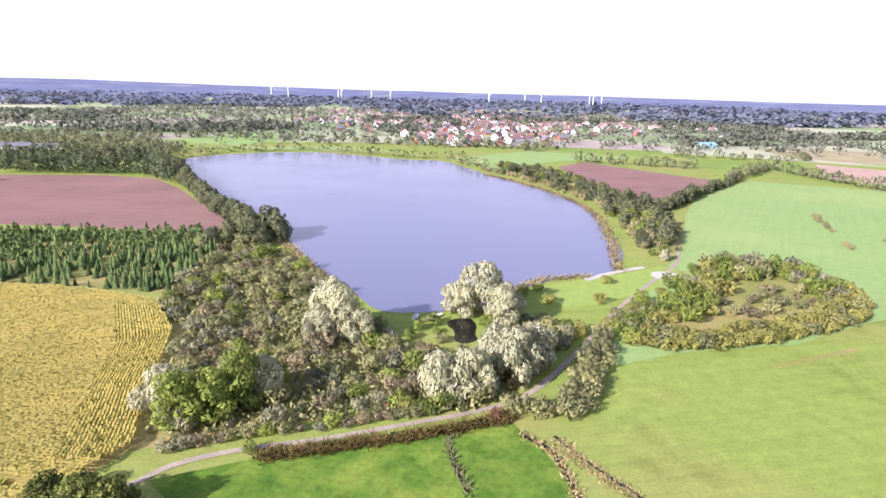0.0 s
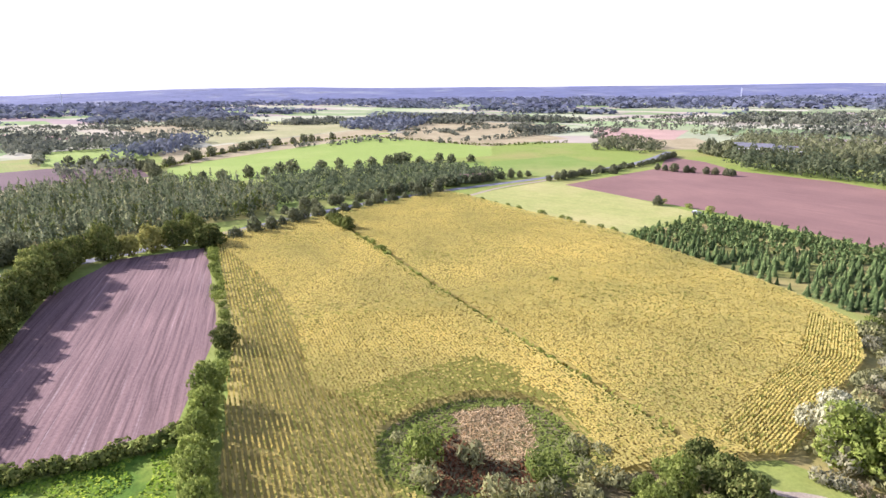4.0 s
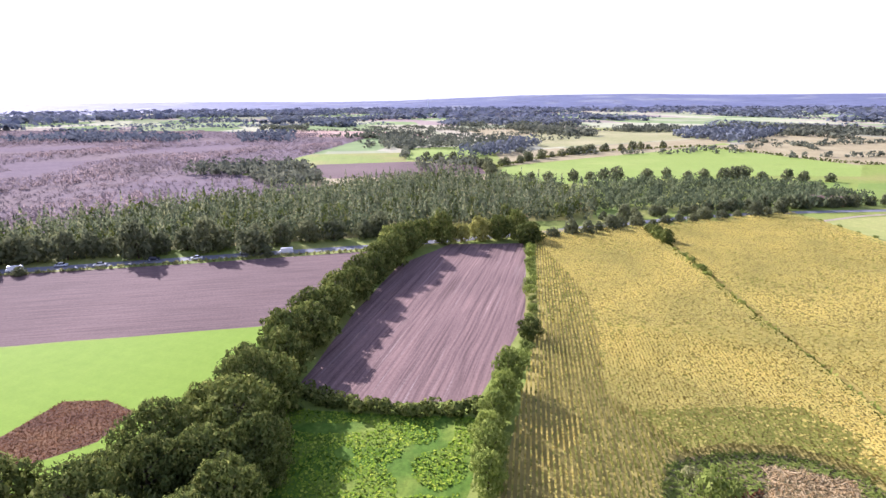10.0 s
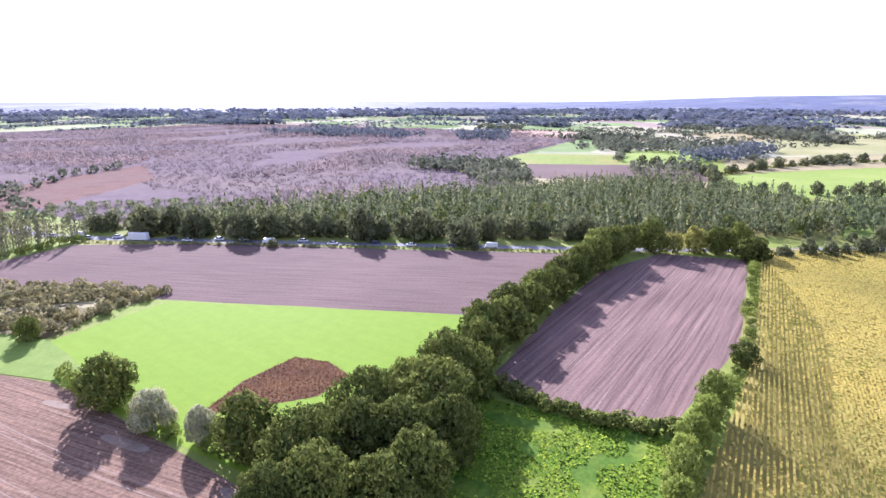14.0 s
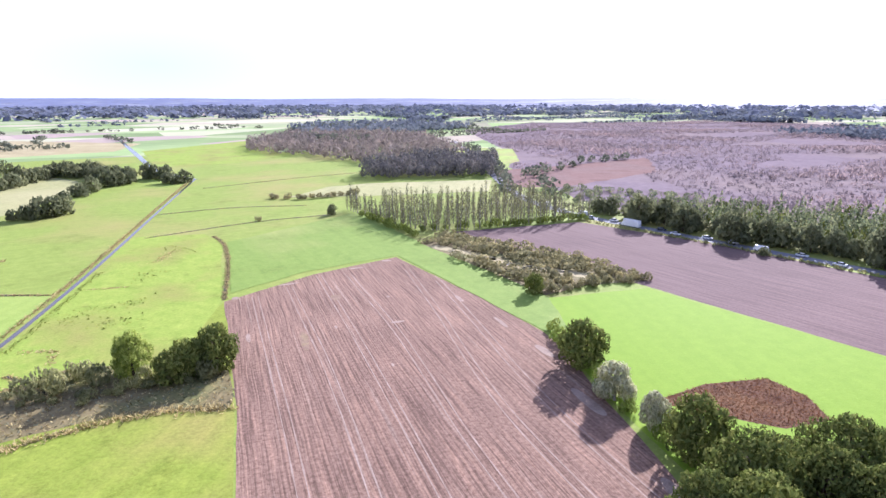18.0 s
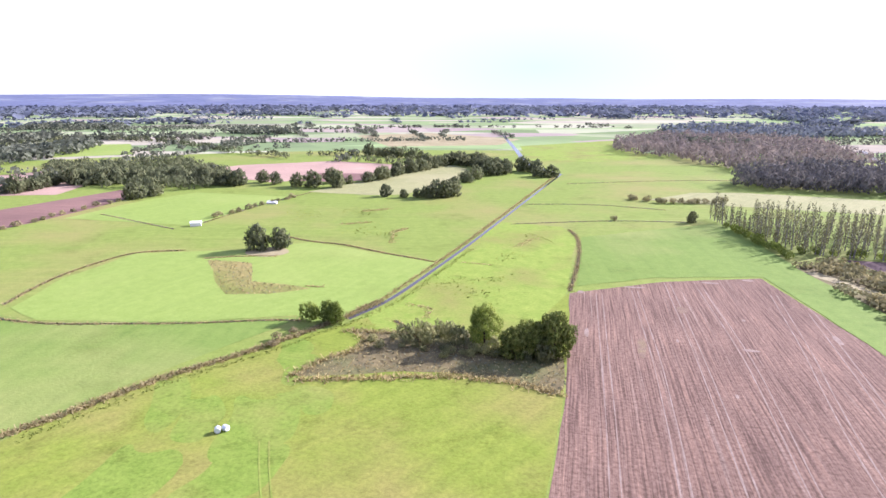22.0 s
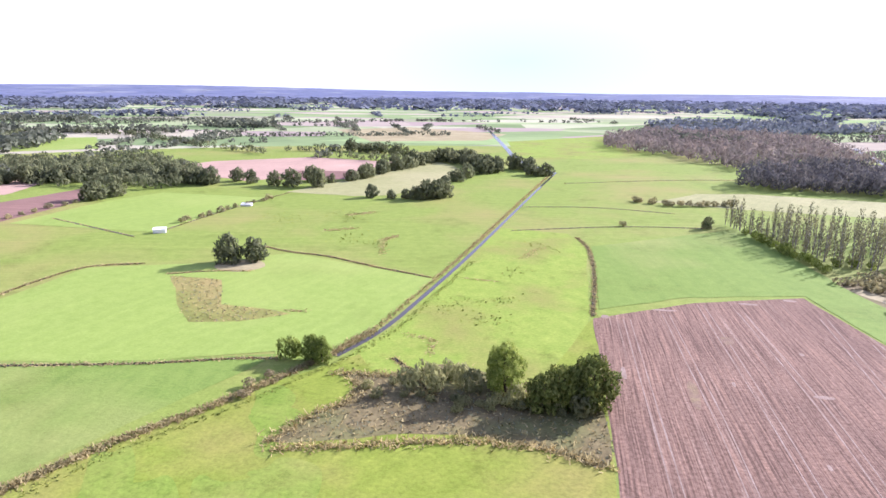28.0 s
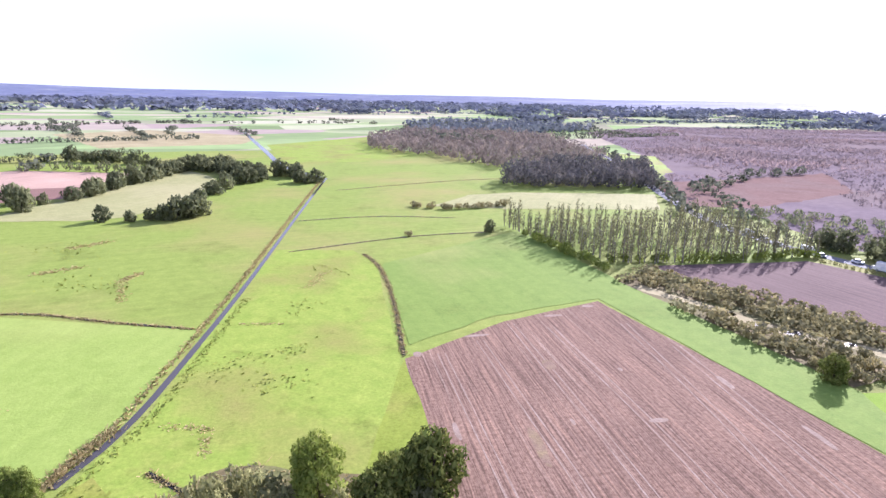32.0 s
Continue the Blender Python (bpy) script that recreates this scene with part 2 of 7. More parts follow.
M = {
    "pasture": turf("pasture_turf", (0.185, 0.24, 0.046), (0.245, 0.303, 0.064), (0.295, 0.255, 0.09), 0.35, 0.014, 1.4, 12, 0.6, 0.6),
    "rough": turf("rough_meadow", (0.176, 0.19, 0.0484), (0.264, 0.26, 0.0704), (0.363, 0.27, 0.114), 0.4, 0.03, 0.9, None, 0.5),
    "yellow": turf("yellow_meadow", (0.20, 0.275, 0.042), (0.275, 0.335, 0.062), (0.235, 0.20, 0.065), 0.35, 0.03, 1.2, None, 0.85, 0.6),
    "yellow_mown": turf("mown_yellow_meadow", (0.185, 0.235, 0.032), (0.24, 0.285, 0.046), (0.27, 0.24, 0.068), 0.42, 0.035, 1.2, 60, 0.8, 0.7),
    "wet_green": turf("wet_green_meadow", (0.16, 0.232, 0.033), (0.215, 0.285, 0.048), (0.25, 0.26, 0.062), 0.4, 0.06, 1.0, None, 0.8, 0.8),
    "vivid": turf("vivid_young_crop", (0.165, 0.265, 0.022), (0.195, 0.295, 0.028), (0.245, 0.315, 0.04), 0.25, 0.01, 1.5, 75, 0.0, 0.25),
    "lush": turf("young_crop", (0.22, 0.295, 0.06), (0.265, 0.34, 0.078), (0.305, 0.355, 0.095), 0.25, 0.012, 1.5, 75, 0.3, 0.35),
    "lawn": turf("green_meadow", (0.155, 0.228, 0.045), (0.20, 0.272, 0.058), (0.30, 0.30, 0.10), 0.3, 0.012, 1.4, 100, 0.4, 0.45),
    "hill": turf("hill_pasture", (0.205, 0.30, 0.09), (0.25, 0.345, 0.115), (0.28, 0.35, 0.12), 0.3, 0.012, 1.4, 60, 0.2, 0.35),
    "pale": turf("mown_meadow", (0.264, 0.29, 0.0836), (0.341, 0.35, 0.114), (0.44, 0.38, 0.158), 0.35, 0.02, 0.6, 20),
    "weed": turf("weedy_meadow", (0.06, 0.125, 0.014), (0.12, 0.205, 0.025), (0.21, 0.265, 0.04), 0.4, 0.12, 0.9, None, 0.7, 0.9),
    "tan": turf("dry_grass", (0.265, 0.222, 0.115), (0.355, 0.30, 0.16), (0.40, 0.345, 0.195), 0.4, 0.03, 0.7),
    "olive_stubble": turf("olive_stubble", (0.27, 0.27, 0.115), (0.34, 0.33, 0.15), (0.40, 0.36, 0.19), 0.35, 0.012, 0.8, 60),
    "stubble_weed": turf("stubble_weeds", (0.18, 0.115, 0.085), (0.26, 0.18, 0.125), (0.27, 0.215, 0.10), 0.4, 0.25, 2.0, None, 0.4, 0.8),
    "reedbed": turf("sedge_bed", (0.125, 0.10, 0.05), (0.235, 0.19, 0.09), (0.16, 0.185, 0.06), 0.35, 0.06, 0.9, None, 0.6, 0.8),
    "redbed": turf("red_brown_weeds", (0.10, 0.05, 0.028), (0.165, 0.085, 0.045), (0.235, 0.13, 0.05), 0.3, 0.08, 1.3, None, 0.4, 0.8),
    "bog": turf("bog_heath", (0.188, 0.152, 0.158), (0.235, 0.19, 0.195), (0.245, 0.196, 0.172), 0.35, 0.008, 0.25, None, 0.9, 0.5, 0.0),
    "bracken": turf("bracken_heath", (0.20, 0.135, 0.115), (0.25, 0.17, 0.145), (0.22, 0.17, 0.15), 0.3, 0.02, 0.4, None, 0.5, 0.5, 0.0),
    "brown": soil("ploughed_soil", (0.195, 0.112, 0.09), (0.255, 0.155, 0.125), (0.28, 0.19, 0.16), 5, 0.8, 0.1, 0.3),
    "brown_w": soil("harrowed_soil", (0.155, 0.10, 0.088), (0.225, 0.152, 0.135), (0.38, 0.30, 0.26), -9, 1.0, 0.25, 0.9, 0.02),
    "brown_s": soil("rolled_soil", (0.12, 0.08, 0.073), (0.175, 0.12, 0.11), (0.22, 0.165, 0.15), 106, 0.9, 0.1, 0.45),
    "stubble": soil("maize_stubble", (0.12, 0.072, 0.05), (0.285, 0.188, 0.138), (0.42, 0.32, 0.245), 91, 2.2, 0.25, 1.0, 0.02),
    "straw_litter": turf("straw_litter", (0.235, 0.17, 0.13), (0.32, 0.245, 0.19), (0.37, 0.29, 0.23), 0.3, 0.2, 2.2, None, 0.3, 0.8),
    "pink": soil("pale_tilled_soil", (0.36, 0.24, 0.18), (0.45, 0.31, 0.24), (0.5, 0.38, 0.30), 40, 0.5, 0.3, 0.3),
    "corn_soil": soil("corn_litter", (0.28, 0.235, 0.07), (0.36, 0.30, 0.095), (0.40, 0.33, 0.12), -4, 1.3, 0.2, 0.2),
    "gravel": plain("track_gravel", (0.36, 0.30, 0.215), 0.9, 3.0, 0.3),
    "sand": plain("pale_sand", (0.47, 0.43, 0.34), 0.95, 2.0, 0.2),
    "asphalt": plain("road_asphalt", (0.20, 0.20, 0.21), 0.8, 4.0, 0.15),
    "bark": plain("bark", (0.11, 0.085, 0.06), 0.9, 5.0, 0.45),
    "pale_bark": plain("pale_bark", (0.33, 0.30, 0.26), 0.9, 5.0, 0.4),
    "wood": plain("weathered_wood", (0.28, 0.23, 0.18), 0.8, 9.0, 0.35),
    "white": plain("white_render", (0.78, 0.77, 0.74), 0.7, 2.0, 0.12),
    "dull_render": plain("dull_render", (0.46, 0.41, 0.37), 0.8, 2.0, 0.25),
    "brick": plain("brick_wall", (0.34, 0.15, 0.10), 0.85, 6.0, 0.3),
    "roof_red": plain("red_roof_tile", (0.235, 0.135, 0.115), 0.75, 4.0, 0.3),
    "roof_grey": plain("grey_roof_tile", (0.16, 0.16, 0.17), 0.7, 4.0, 0.3),
    "steel": plain("pale_sheet_metal", (0.62, 0.66, 0.70), 0.5, 2.0, 0.1, 0.3),
    "blue_sheet": plain("blue_sheet_metal", (0.22, 0.36, 0.46), 0.6, 2.0, 0.1),
    "film": plain("bale_film", (0.66, 0.68, 0.67), 0.35, 5.0, 0.08),
    "tyre": plain("tyre_rubber", (0.02, 0.02, 0.02), 0.8, 20.0, 0.2),
    "dark_glass": plain("window_glass", (0.03, 0.035, 0.04), 0.1, 1.0, 0.05),
    "lake": water("lake_water", (0.13, 0.135, 0.20), 0.13, 0.06, 0.5),
    "canal": water("canal_water", (0.055, 0.05, 0.05), 0.1, 0.03, 1.5),
    "pond": water("pond_water", (0.010, 0.009, 0.008), 0.12, 0.03, 1.5),
    "oak": leafage("oak_leaves", [(0, (0.095, 0.125, 0.036)), (0.6, (0.15, 0.182, 0.05)), (1, (0.25, 0.26, 0.085))], 0.24, 0.25, 0.55, 0.3, 0.8, 0.9),
    # oak leaves for farther trees: greyer and lighter, haze put into the colour
    "hedge_oak": leafage("hazed_oak_leaves", [(0, (0.115, 0.135, 0.075)), (0.6, (0.155, 0.175, 0.098)), (1, (0.235, 0.24, 0.135))], 0.42, 0.2, 0.6, 0.2, 0.7),
    "ash": leafage("ash_leaves", [(0, (0.145, 0.195, 0.045)), (0.6, (0.22, 0.28, 0.065)), (1, (0.32, 0.36, 0.105))], 0.42, 0.25, 0.55, 0.35, 0.7, 0.8),
    "willow": leafage("silver_willow_leaves", [(0, (0.27, 0.28, 0.155)), (0.5, (0.43, 0.43, 0.265)), (1, (0.60, 0.58, 0.39))], 0.3, 0.1, 0.6, 0.5, 0.5, 0.9),
    "scrub": leafage("sallow_leaves", [(0, (0.20, 0.215, 0.10)), (0.6, (0.26, 0.27, 0.125)), (1, (0.34, 0.335, 0.165))], 0.35, 0.3, 0.6, 0.35, 0.5, 0.6),
    "autumn": leafage("yellowing_leaves", [(0, (0.22, 0.225, 0.068)), (0.6, (0.305, 0.305, 0.088)), (1, (0.40, 0.38, 0.12))], 0.35, 0.2),
    "red_leaf": leafage("red_leaves", [(0, (0.13, 0.065, 0.045)), (1, (0.24, 0.125, 0.085))], 0.25, 0.15),
    "birch": leafage("birch_leaves", [(0, (0.10, 0.125, 0.095)), (0.6, (0.15, 0.18, 0.12)), (1, (0.26, 0.27, 0.15))], 0.48, 0.3, 0.6, 0.12, 1.0, 0.7),
    "fir": leafage("fir_needles", [(0, (0.06, 0.10, 0.038)), (0.6, (0.095, 0.145, 0.055)), (1, (0.16, 0.205, 0.085))], 0.15, 0.35, 0.6, 0.2, 0.8, 0.9),
    "heath_birch": leafage("bare_birch_twigs", [(0, (0.245, 0.195, 0.215)), (0.6, (0.275, 0.222, 0.238)), (1, (0.30, 0.245, 0.245))], 0.5, 0.1, 0.8, 0.012, 0.9),
    "ash_dull": leafage("wood_leaves", [(0, (0.085, 0.112, 0.07)), (0.6, (0.13, 0.16, 0.092)), (1, (0.20, 0.225, 0.12))], 0.45, 0.2, 0.6, 0.08, 1.0, 0.9),
    "straw": leafage("dry_stalks", [(0, (0.34, 0.24, 0.12)), (0.6, (0.50, 0.37, 0.20)), (1, (0.64, 0.51, 0.31))], 0.3, 0.1, 0.6, 0.4, 0.7, 1.0),
    "poplar_leaf": leafage("poplar_leaves", [(0, (0.145, 0.15, 0.09)), (0.6, (0.20, 0.20, 0.115)), (1, (0.28, 0.26, 0.15))], 0.3, 0.2, 0.6, 0.2, 0.7, 0.9),
    "sallow_tan": leafage("tan_sallow_leaves", [(0, (0.23, 0.215, 0.115)), (0.6, (0.305, 0.28, 0.15)), (1, (0.39, 0.355, 0.20))], 0.3, 0.2, 0.6, 0.2, 0.8),
    "russet": leafage("russet_leaves", [(0, (0.21, 0.18, 0.11)), (0.6, (0.27, 0.235, 0.145)), (1, (0.34, 0.295, 0.185))], 0.4, 0.25),
    "grey_leaf": leafage("grey_sallow_leaves", [(0, (0.22, 0.225, 0.14)), (0.6, (0.29, 0.29, 0.185)), (1, (0.37, 0.36, 0.24))], 0.4, 0.25),
    "bare_alder": leafage("bare_alder_twigs", [(0, (0.21, 0.175, 0.165)), (0.6, (0.27, 0.225, 0.205)), (1, (0.34, 0.285, 0.24))], 0.3, 0.1, 0.8, 0.02),
    "night_wood": leafage("dark_wood_leaves", [(0, (0.12, 0.115, 0.12)), (0.6, (0.17, 0.162, 0.16)), (1, (0.24, 0.22, 0.195))], 0.25, 0.1, 0.8, 0.04, 0.8, 1.0),
    "bare_wood": leafage("bare_alder_wood", [(0, (0.155, 0.135, 0.13)), (0.6, (0.205, 0.18, 0.17)), (1, (0.26, 0.23, 0.20))], 0.35, 0.1, 0.8, 0.02),
    "rush": leafage("green_rushes", [(0, (0.19, 0.235, 0.045)), (0.6, (0.25, 0.29, 0.06)), (1, (0.31, 0.32, 0.085))], 0.1, 0.1),
    # distance haze is put into this leaf colour: bluer and paler than near trees
    "far_wood": leafage("hazed_distant_wood", [(0, (0.135, 0.155, 0.19)), (0.6, (0.165, 0.185, 0.22)), (1, (0.20, 0.215, 0.24))], 0.25, 0.1, 0.6, 0.01, 0.5),
    # middle-distance leaves, greyed and blued to put some haze into the colour
    "mid_wood": leafage("hazed_hedgerow_wood", [(0, (0.115, 0.132, 0.10)), (0.6, (0.148, 0.163, 0.125)), (1, (0.195, 0.20, 0.15))], 0.35, 0.15, 0.6, 0.03),
    "dead_weed": leafage("dead_weeds", [(0, (0.10, 0.045, 0.024)), (0.6, (0.15, 0.07, 0.036)), (1, (0.23, 0.12, 0.055))], 0.25, 0.1, 0.6, 0.35, 0.6, 1.0),
    # the bluest leaves: horizon haze put into the colour
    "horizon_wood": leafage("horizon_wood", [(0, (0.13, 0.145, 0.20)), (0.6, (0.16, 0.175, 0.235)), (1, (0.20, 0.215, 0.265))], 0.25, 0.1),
    "corn": leafage("maize_leaves", [(0, (0.53, 0.455, 0.125)), (0.5, (0.59, 0.495, 0.15)), (0.9, (0.64, 0.52, 0.175)), (1, (0.49, 0.46, 0.11))], 0.4, 0.0, 0.6, 0.025, 0.8, 0.7),
    "corn_green": leafage("green_maize_leaves", [(0, (0.21, 0.235, 0.05)), (0.6, (0.30, 0.305, 0.07)), (1, (0.40, 0.375, 0.10))], 0.4, 0.0),
    "reed": leafage("dry_reed", [(0, (0.28, 0.225, 0.10)), (0.6, (0.42, 0.34, 0.16)), (1, (0.58, 0.49, 0.25))], 0.3, 0.15, 0.6, 0.35, 0.6, 0.9),
    "rust_reed": leafage("rust_reed", [(0, (0.10, 0.085, 0.03)), (0.6, (0.17, 0.125, 0.045)), (1, (0.25, 0.19, 0.07))], 0.25, 0.1, 0.6, 0.3, 0.8, 0.9),
    "herb": leafage("tall_herbs", [(0, (0.14, 0.235, 0.022)), (0.6, (0.22, 0.335, 0.032)), (1, (0.38, 0.45, 0.055))], 0.1, 0.1, 0.6, 0.35, 0.6, 1.0),
}


# ---------------------------------------------------------------- builders
def mesh_of(name, verts, faces, *rest):
    """A mesh from arrays, all faces with as many corners; then, if wanted, normals, a material's name and smooth."""
    normals = None
    if rest and isinstance(rest[0], np.ndarray):
        normals, rest = rest[0], rest[1:]
    mat, smooth = (*rest, None, False)[:2] if len(rest) < 2 else rest[:2]
    verts, faces = np.asarray(verts, np.float32), np.asarray(faces, np.int32)
    me = bpy.data.meshes.new(name)
    me.vertices.add(len(verts))
    me.vertices.foreach_set("co", verts.ravel())
    me.loops.add(faces.size)
    me.loops.foreach_set("vertex_index", faces.ravel())
    me.polygons.add(len(faces))
    me.polygons.foreach_set("loop_start", np.arange(len(faces), dtype=np.int32) * faces.shape[1])
    if smooth:
        me.polygons.foreach_set("use_smooth", np.ones(len(faces), bool))
    me.update(calc_edges=True)
    if normals is not None:
        me.normals_split_custom_set_from_vertices(normals.astype(np.float32))
    if mat:
        me.materials.append(M[mat])
    return me


def thing(name, label, category, group="", m=None, kind=""):
    ob = tagged(new(name), label, category, group, kind)
    if m is not None:
        ob.matrix_basis = m
    return ob


def part(name, me, mat, parent, label=""):
    if isinstance(me, bmesh.types.BMesh):
        bm, me = me, bpy.data.meshes.new(name)
        bm.to_mesh(me)
        bm.free()
    if mat and not me.materials:
        me.materials.append(M[mat])
    ob = new(name, me)
    ob.parent = parent
    return tagged(ob, label)


def box(bm, sx, sy, sz, at=(0, 0, 0), bevel=0.0, turn=0.0):
    """A box standing on at, with rounded edges."""
    g = bmesh.ops.create_cube(bm, size=1.0, matrix=Matrix.Translation(at) @ Matrix.Rotation(turn, 4, "Z") @ Matrix.Diagonal((sx, sy, sz, 1)) @ Matrix.Translation((0, 0, 0.5)))
    if bevel:
        e = list({e for v in g["verts"] for e in v.link_edges})
        bmesh.ops.bevel(bm, geom=e, offset=bevel, segments=1, affect="EDGES", profile=0.5)
    return bm


def cards(P, N, size, rng, aspect=1.0, lean=0.6, grow=0.0):
    """Leaf clumps: a small folded quad at each point, facing roughly along N; grow: shoots that rise or, below zero, hang."""
    n = len(P)
    out = N / (np.linalg.norm(N, axis=1)[:, None] + 1e-9)
    N = N + rng.normal(0, lean, (n, 3))
    N /= np.linalg.norm(N, axis=1)[:, None] + 1e-9
    along = rng.normal(0, 1, (n, 3)) if not grow else rng.normal(0, 0.4, (n, 3)) + out * 0.45 + np.array([0, 0, grow])
    A = np.cross(N, along)
    A /= np.linalg.norm(A, axis=1)[:, None] + 1e-9
    B = np.cross(A, N)
    s = (size * rng.uniform(0.6, 1.35, n))[:, None] * 0.5
    soft = out * 0.62 + N * 0.5 + np.array([0, 0, 0.12])
    soft /= np.linalg.norm(soft, axis=1)[:, None] + 1e-9
    A, B, F = A * s, B * s * aspect, N * s * 0.35
    tip = 0.45 if grow else 1.0
    V = np.stack([P - A - B * 0.7, P + A * 0.8 - B + F, P + A * tip + B * 0.8, P - A * 0.8 * tip + B + F], 1)
    back = np.einsum("ij,ij->i", np.cross(V[:, 1] - V[:, 0], V[:, 3] - V[:, 0]), soft) < 0
    V[back] = V[back][:, ::-1]
    return V.reshape(-1, 3), np.arange(4 * n).reshape(-1, 4), np.repeat(soft, 4, 0)


def ball_points(n, rng):
    v = rng.normal(0, 1, (n, 3))
    return v / np.linalg.norm(v, axis=1)[:, None]


def crown_from(lobes, per_area, size, rng, flat=1.0, aspect=1.0, droop=0.0, grow=0.0):
    """Leaf clumps over the skins of many lobes; those deep inside another lobe are left out."""
    P, N = [], []
    for cx, cy, cz, rad in lobes:
        k = max(6, int(4 * math.pi * rad * rad * per_area))
        d = ball_points(k, rng)
        r = rad * rng.uniform(0.72, 1.16, k)[:, None]
        P.append(np.array([cx, cy, cz]) + d * r * np.array([1, 1, flat]))
        N.append(d)
    P, N = np.concatenate(P), np.concatenate(N)
    keep = np.ones(len(P), bool)
    for cx, cy, cz, rad in lobes:
        q = (P - np.array([cx, cy, cz])) / np.array([1, 1, flat])
        keep &= (q * q).sum(1) > (0.72 * rad) ** 2
    P, N = P[keep], N[keep]
    if droop:
        N = N * np.array([1, 1, 1 - droop]) + 1e-3
    return cards(P, N, size, rng, aspect, 0.6, grow)


def tube(path, radii, sides=6):
    """A tapered tube along a line of points."""
    V, F = [], []
    for i, (p, r) in enumerate(zip(path, radii)):
        d = np.array(path[min(i + 1, len(path) - 1)], float) - np.array(path[max(i - 1, 0)], float)
        d /= np.linalg.norm(d) + 1e-9
        a = np.cross(d, (0.3, 0.9, 0.1))
        a /= np.linalg.norm(a)
        b = np.cross(d, a)
        for k in range(sides):
            w = 2 * math.pi * k / sides
            V.append(np.array(p) + r * (math.cos(w) * a + math.sin(w) * b))
    for i in range(len(path) - 1):
        for k in range(sides):
            k2 = (k + 1) % sides
            F.append((i * sides + k, i * sides + k2, (i + 1) * sides + k2, (i + 1) * sides + k))
    return np.array(V), np.array(F)


def joined(pieces):
    V, F, o = [], [], 0
    for v, f in pieces:
        V.append(v)
        F.append(np.asarray(f) + o)
        o += len(v)
    return np.concatenate(V), np.concatenate(F)


def wood_frame(height, girth, spread, rng, limbs=7, start=0.25):
    """Trunk and limbs of a tree of unit proportions given in metres."""
    bend = rng.normal(0, 0.03 * height, 2)
    trunk = [(0, 0, -0.3), (0, 0, 0.1 * height), (bend[0] * 0.5, bend[1] * 0.5, 0.4 * height), (bend[0], bend[1], 0.8 * height)]
    out = [tube(trunk, [girth * 1.35, girth, girth * 0.7, girth * 0.15], 7)]
    for i in range(limbs):
        z = height * (start + 0.45 * i / limbs)
        w = i * 2.4 + rng.uniform(-0.4, 0.4)
        r = spread * rng.uniform(0.55, 0.85)
        a = np.array([bend[0] * 0.6, bend[1] * 0.6, z])
        e = np.array([math.cos(w) * r, math.sin(w) * r, z + height * rng.uniform(0.1, 0.26)])
        out.append(tube([a, (a + e) / 2 + (0, 0, 0.03 * height), e], [girth * 0.45, girth * 0.3, girth * 0.08], 5))
    return joined(out)


def oak_form(height, width, detail, rng, low=0.22, n=16):
    """Broad crown: lobes on a rounded dome."""
    lobes, small = [], math.sqrt(16 / n)
    for i in range(n):
        u = (i + 0.5) / n
        w = i * 2.39996 + rng.uniform(-0.3, 0.3)
        z = height * (low + (0.92 - low) * u)
        prof = math.sin(math.pi * min(1, max(0.12, 0.18 + 0.80 * u))) ** 0.6
        r = width * 0.5 * prof * rng.uniform(0.4, 0.9)
        lobes.append((math.cos(w) * r, math.sin(w) * r, z, width * rng.uniform(0.15, 0.25) * small * (0.75 + 0.35 * prof)))
    lobes.append((0, 0, height * 0.6, width * 0.3))
    return crown_from(lobes, detail[0], detail[1], rng, 0.85, 1.9, 0.0, 1.0)


def willow_form(height, width, detail, rng):
    """A billowing silver crown down to the ground: uneven masses, each of smaller hanging tufts."""
    lobes = []
    for i in range(11):
        u = (i + 0.5) / 11
        w = i * 2.39996 + rng.uniform(-0.5, 0.5)
        z = height * (0.18 + 0.62 * u + rng.uniform(-0.06, 0.06))
        r = width * 0.5 * math.sqrt(max(0.04, 1 - (u - 0.2) ** 2 * 1.7)) * rng.uniform(0.35, 0.72)
        big = width * rng.uniform(0.13, 0.21)
        c = np.array([math.cos(w) * r, math.sin(w) * r, z])
        lobes.append((*c, big))
        for d in ball_points(5, rng):
            if c[2] + d[2] * big > 0.4:
                lobes.append((*(c + d * big * 0.85), big * rng.uniform(0.35, 0.5)))
    return crown_from(lobes, detail[0], detail[1], rng, 1.2, 2.8, 0.2, -1.3)


def poplar_form(height, width, detail, rng):
    lobes = []
    for i in range(12):
        u = (i + 0.5) / 12
        w = i * 2.4
        r = width * 0.18 * rng.uniform(0.3, 1.0)
        lobes.append((math.cos(w) * r, math.sin(w) * r, height * (0.2 + 0.77 * u), width * (0.40 - 0.24 * u) * rng.uniform(0.8, 1.2)))
    return crown_from(lobes, detail[0], detail[1], rng, 1.3, 2.0, 0.0, 1.4)


def bush_form(height, width, detail, rng):
    lobes = []
    for i in range(9):
        w = i * 2.4 + rng.uniform(-0.4, 0.4)
        r = width * 0.32 * math.sqrt((i + 0.5) / 9)
        lobes.append((math.cos(w) * r, math.sin(w) * r, height * rng.uniform(0.25, 0.66), min(width, height) * rng.uniform(0.22, 0.34)))
    return crown_from(lobes, detail[0], detail[1], rng, 0.95, 1.9, 0.0, 0.9)


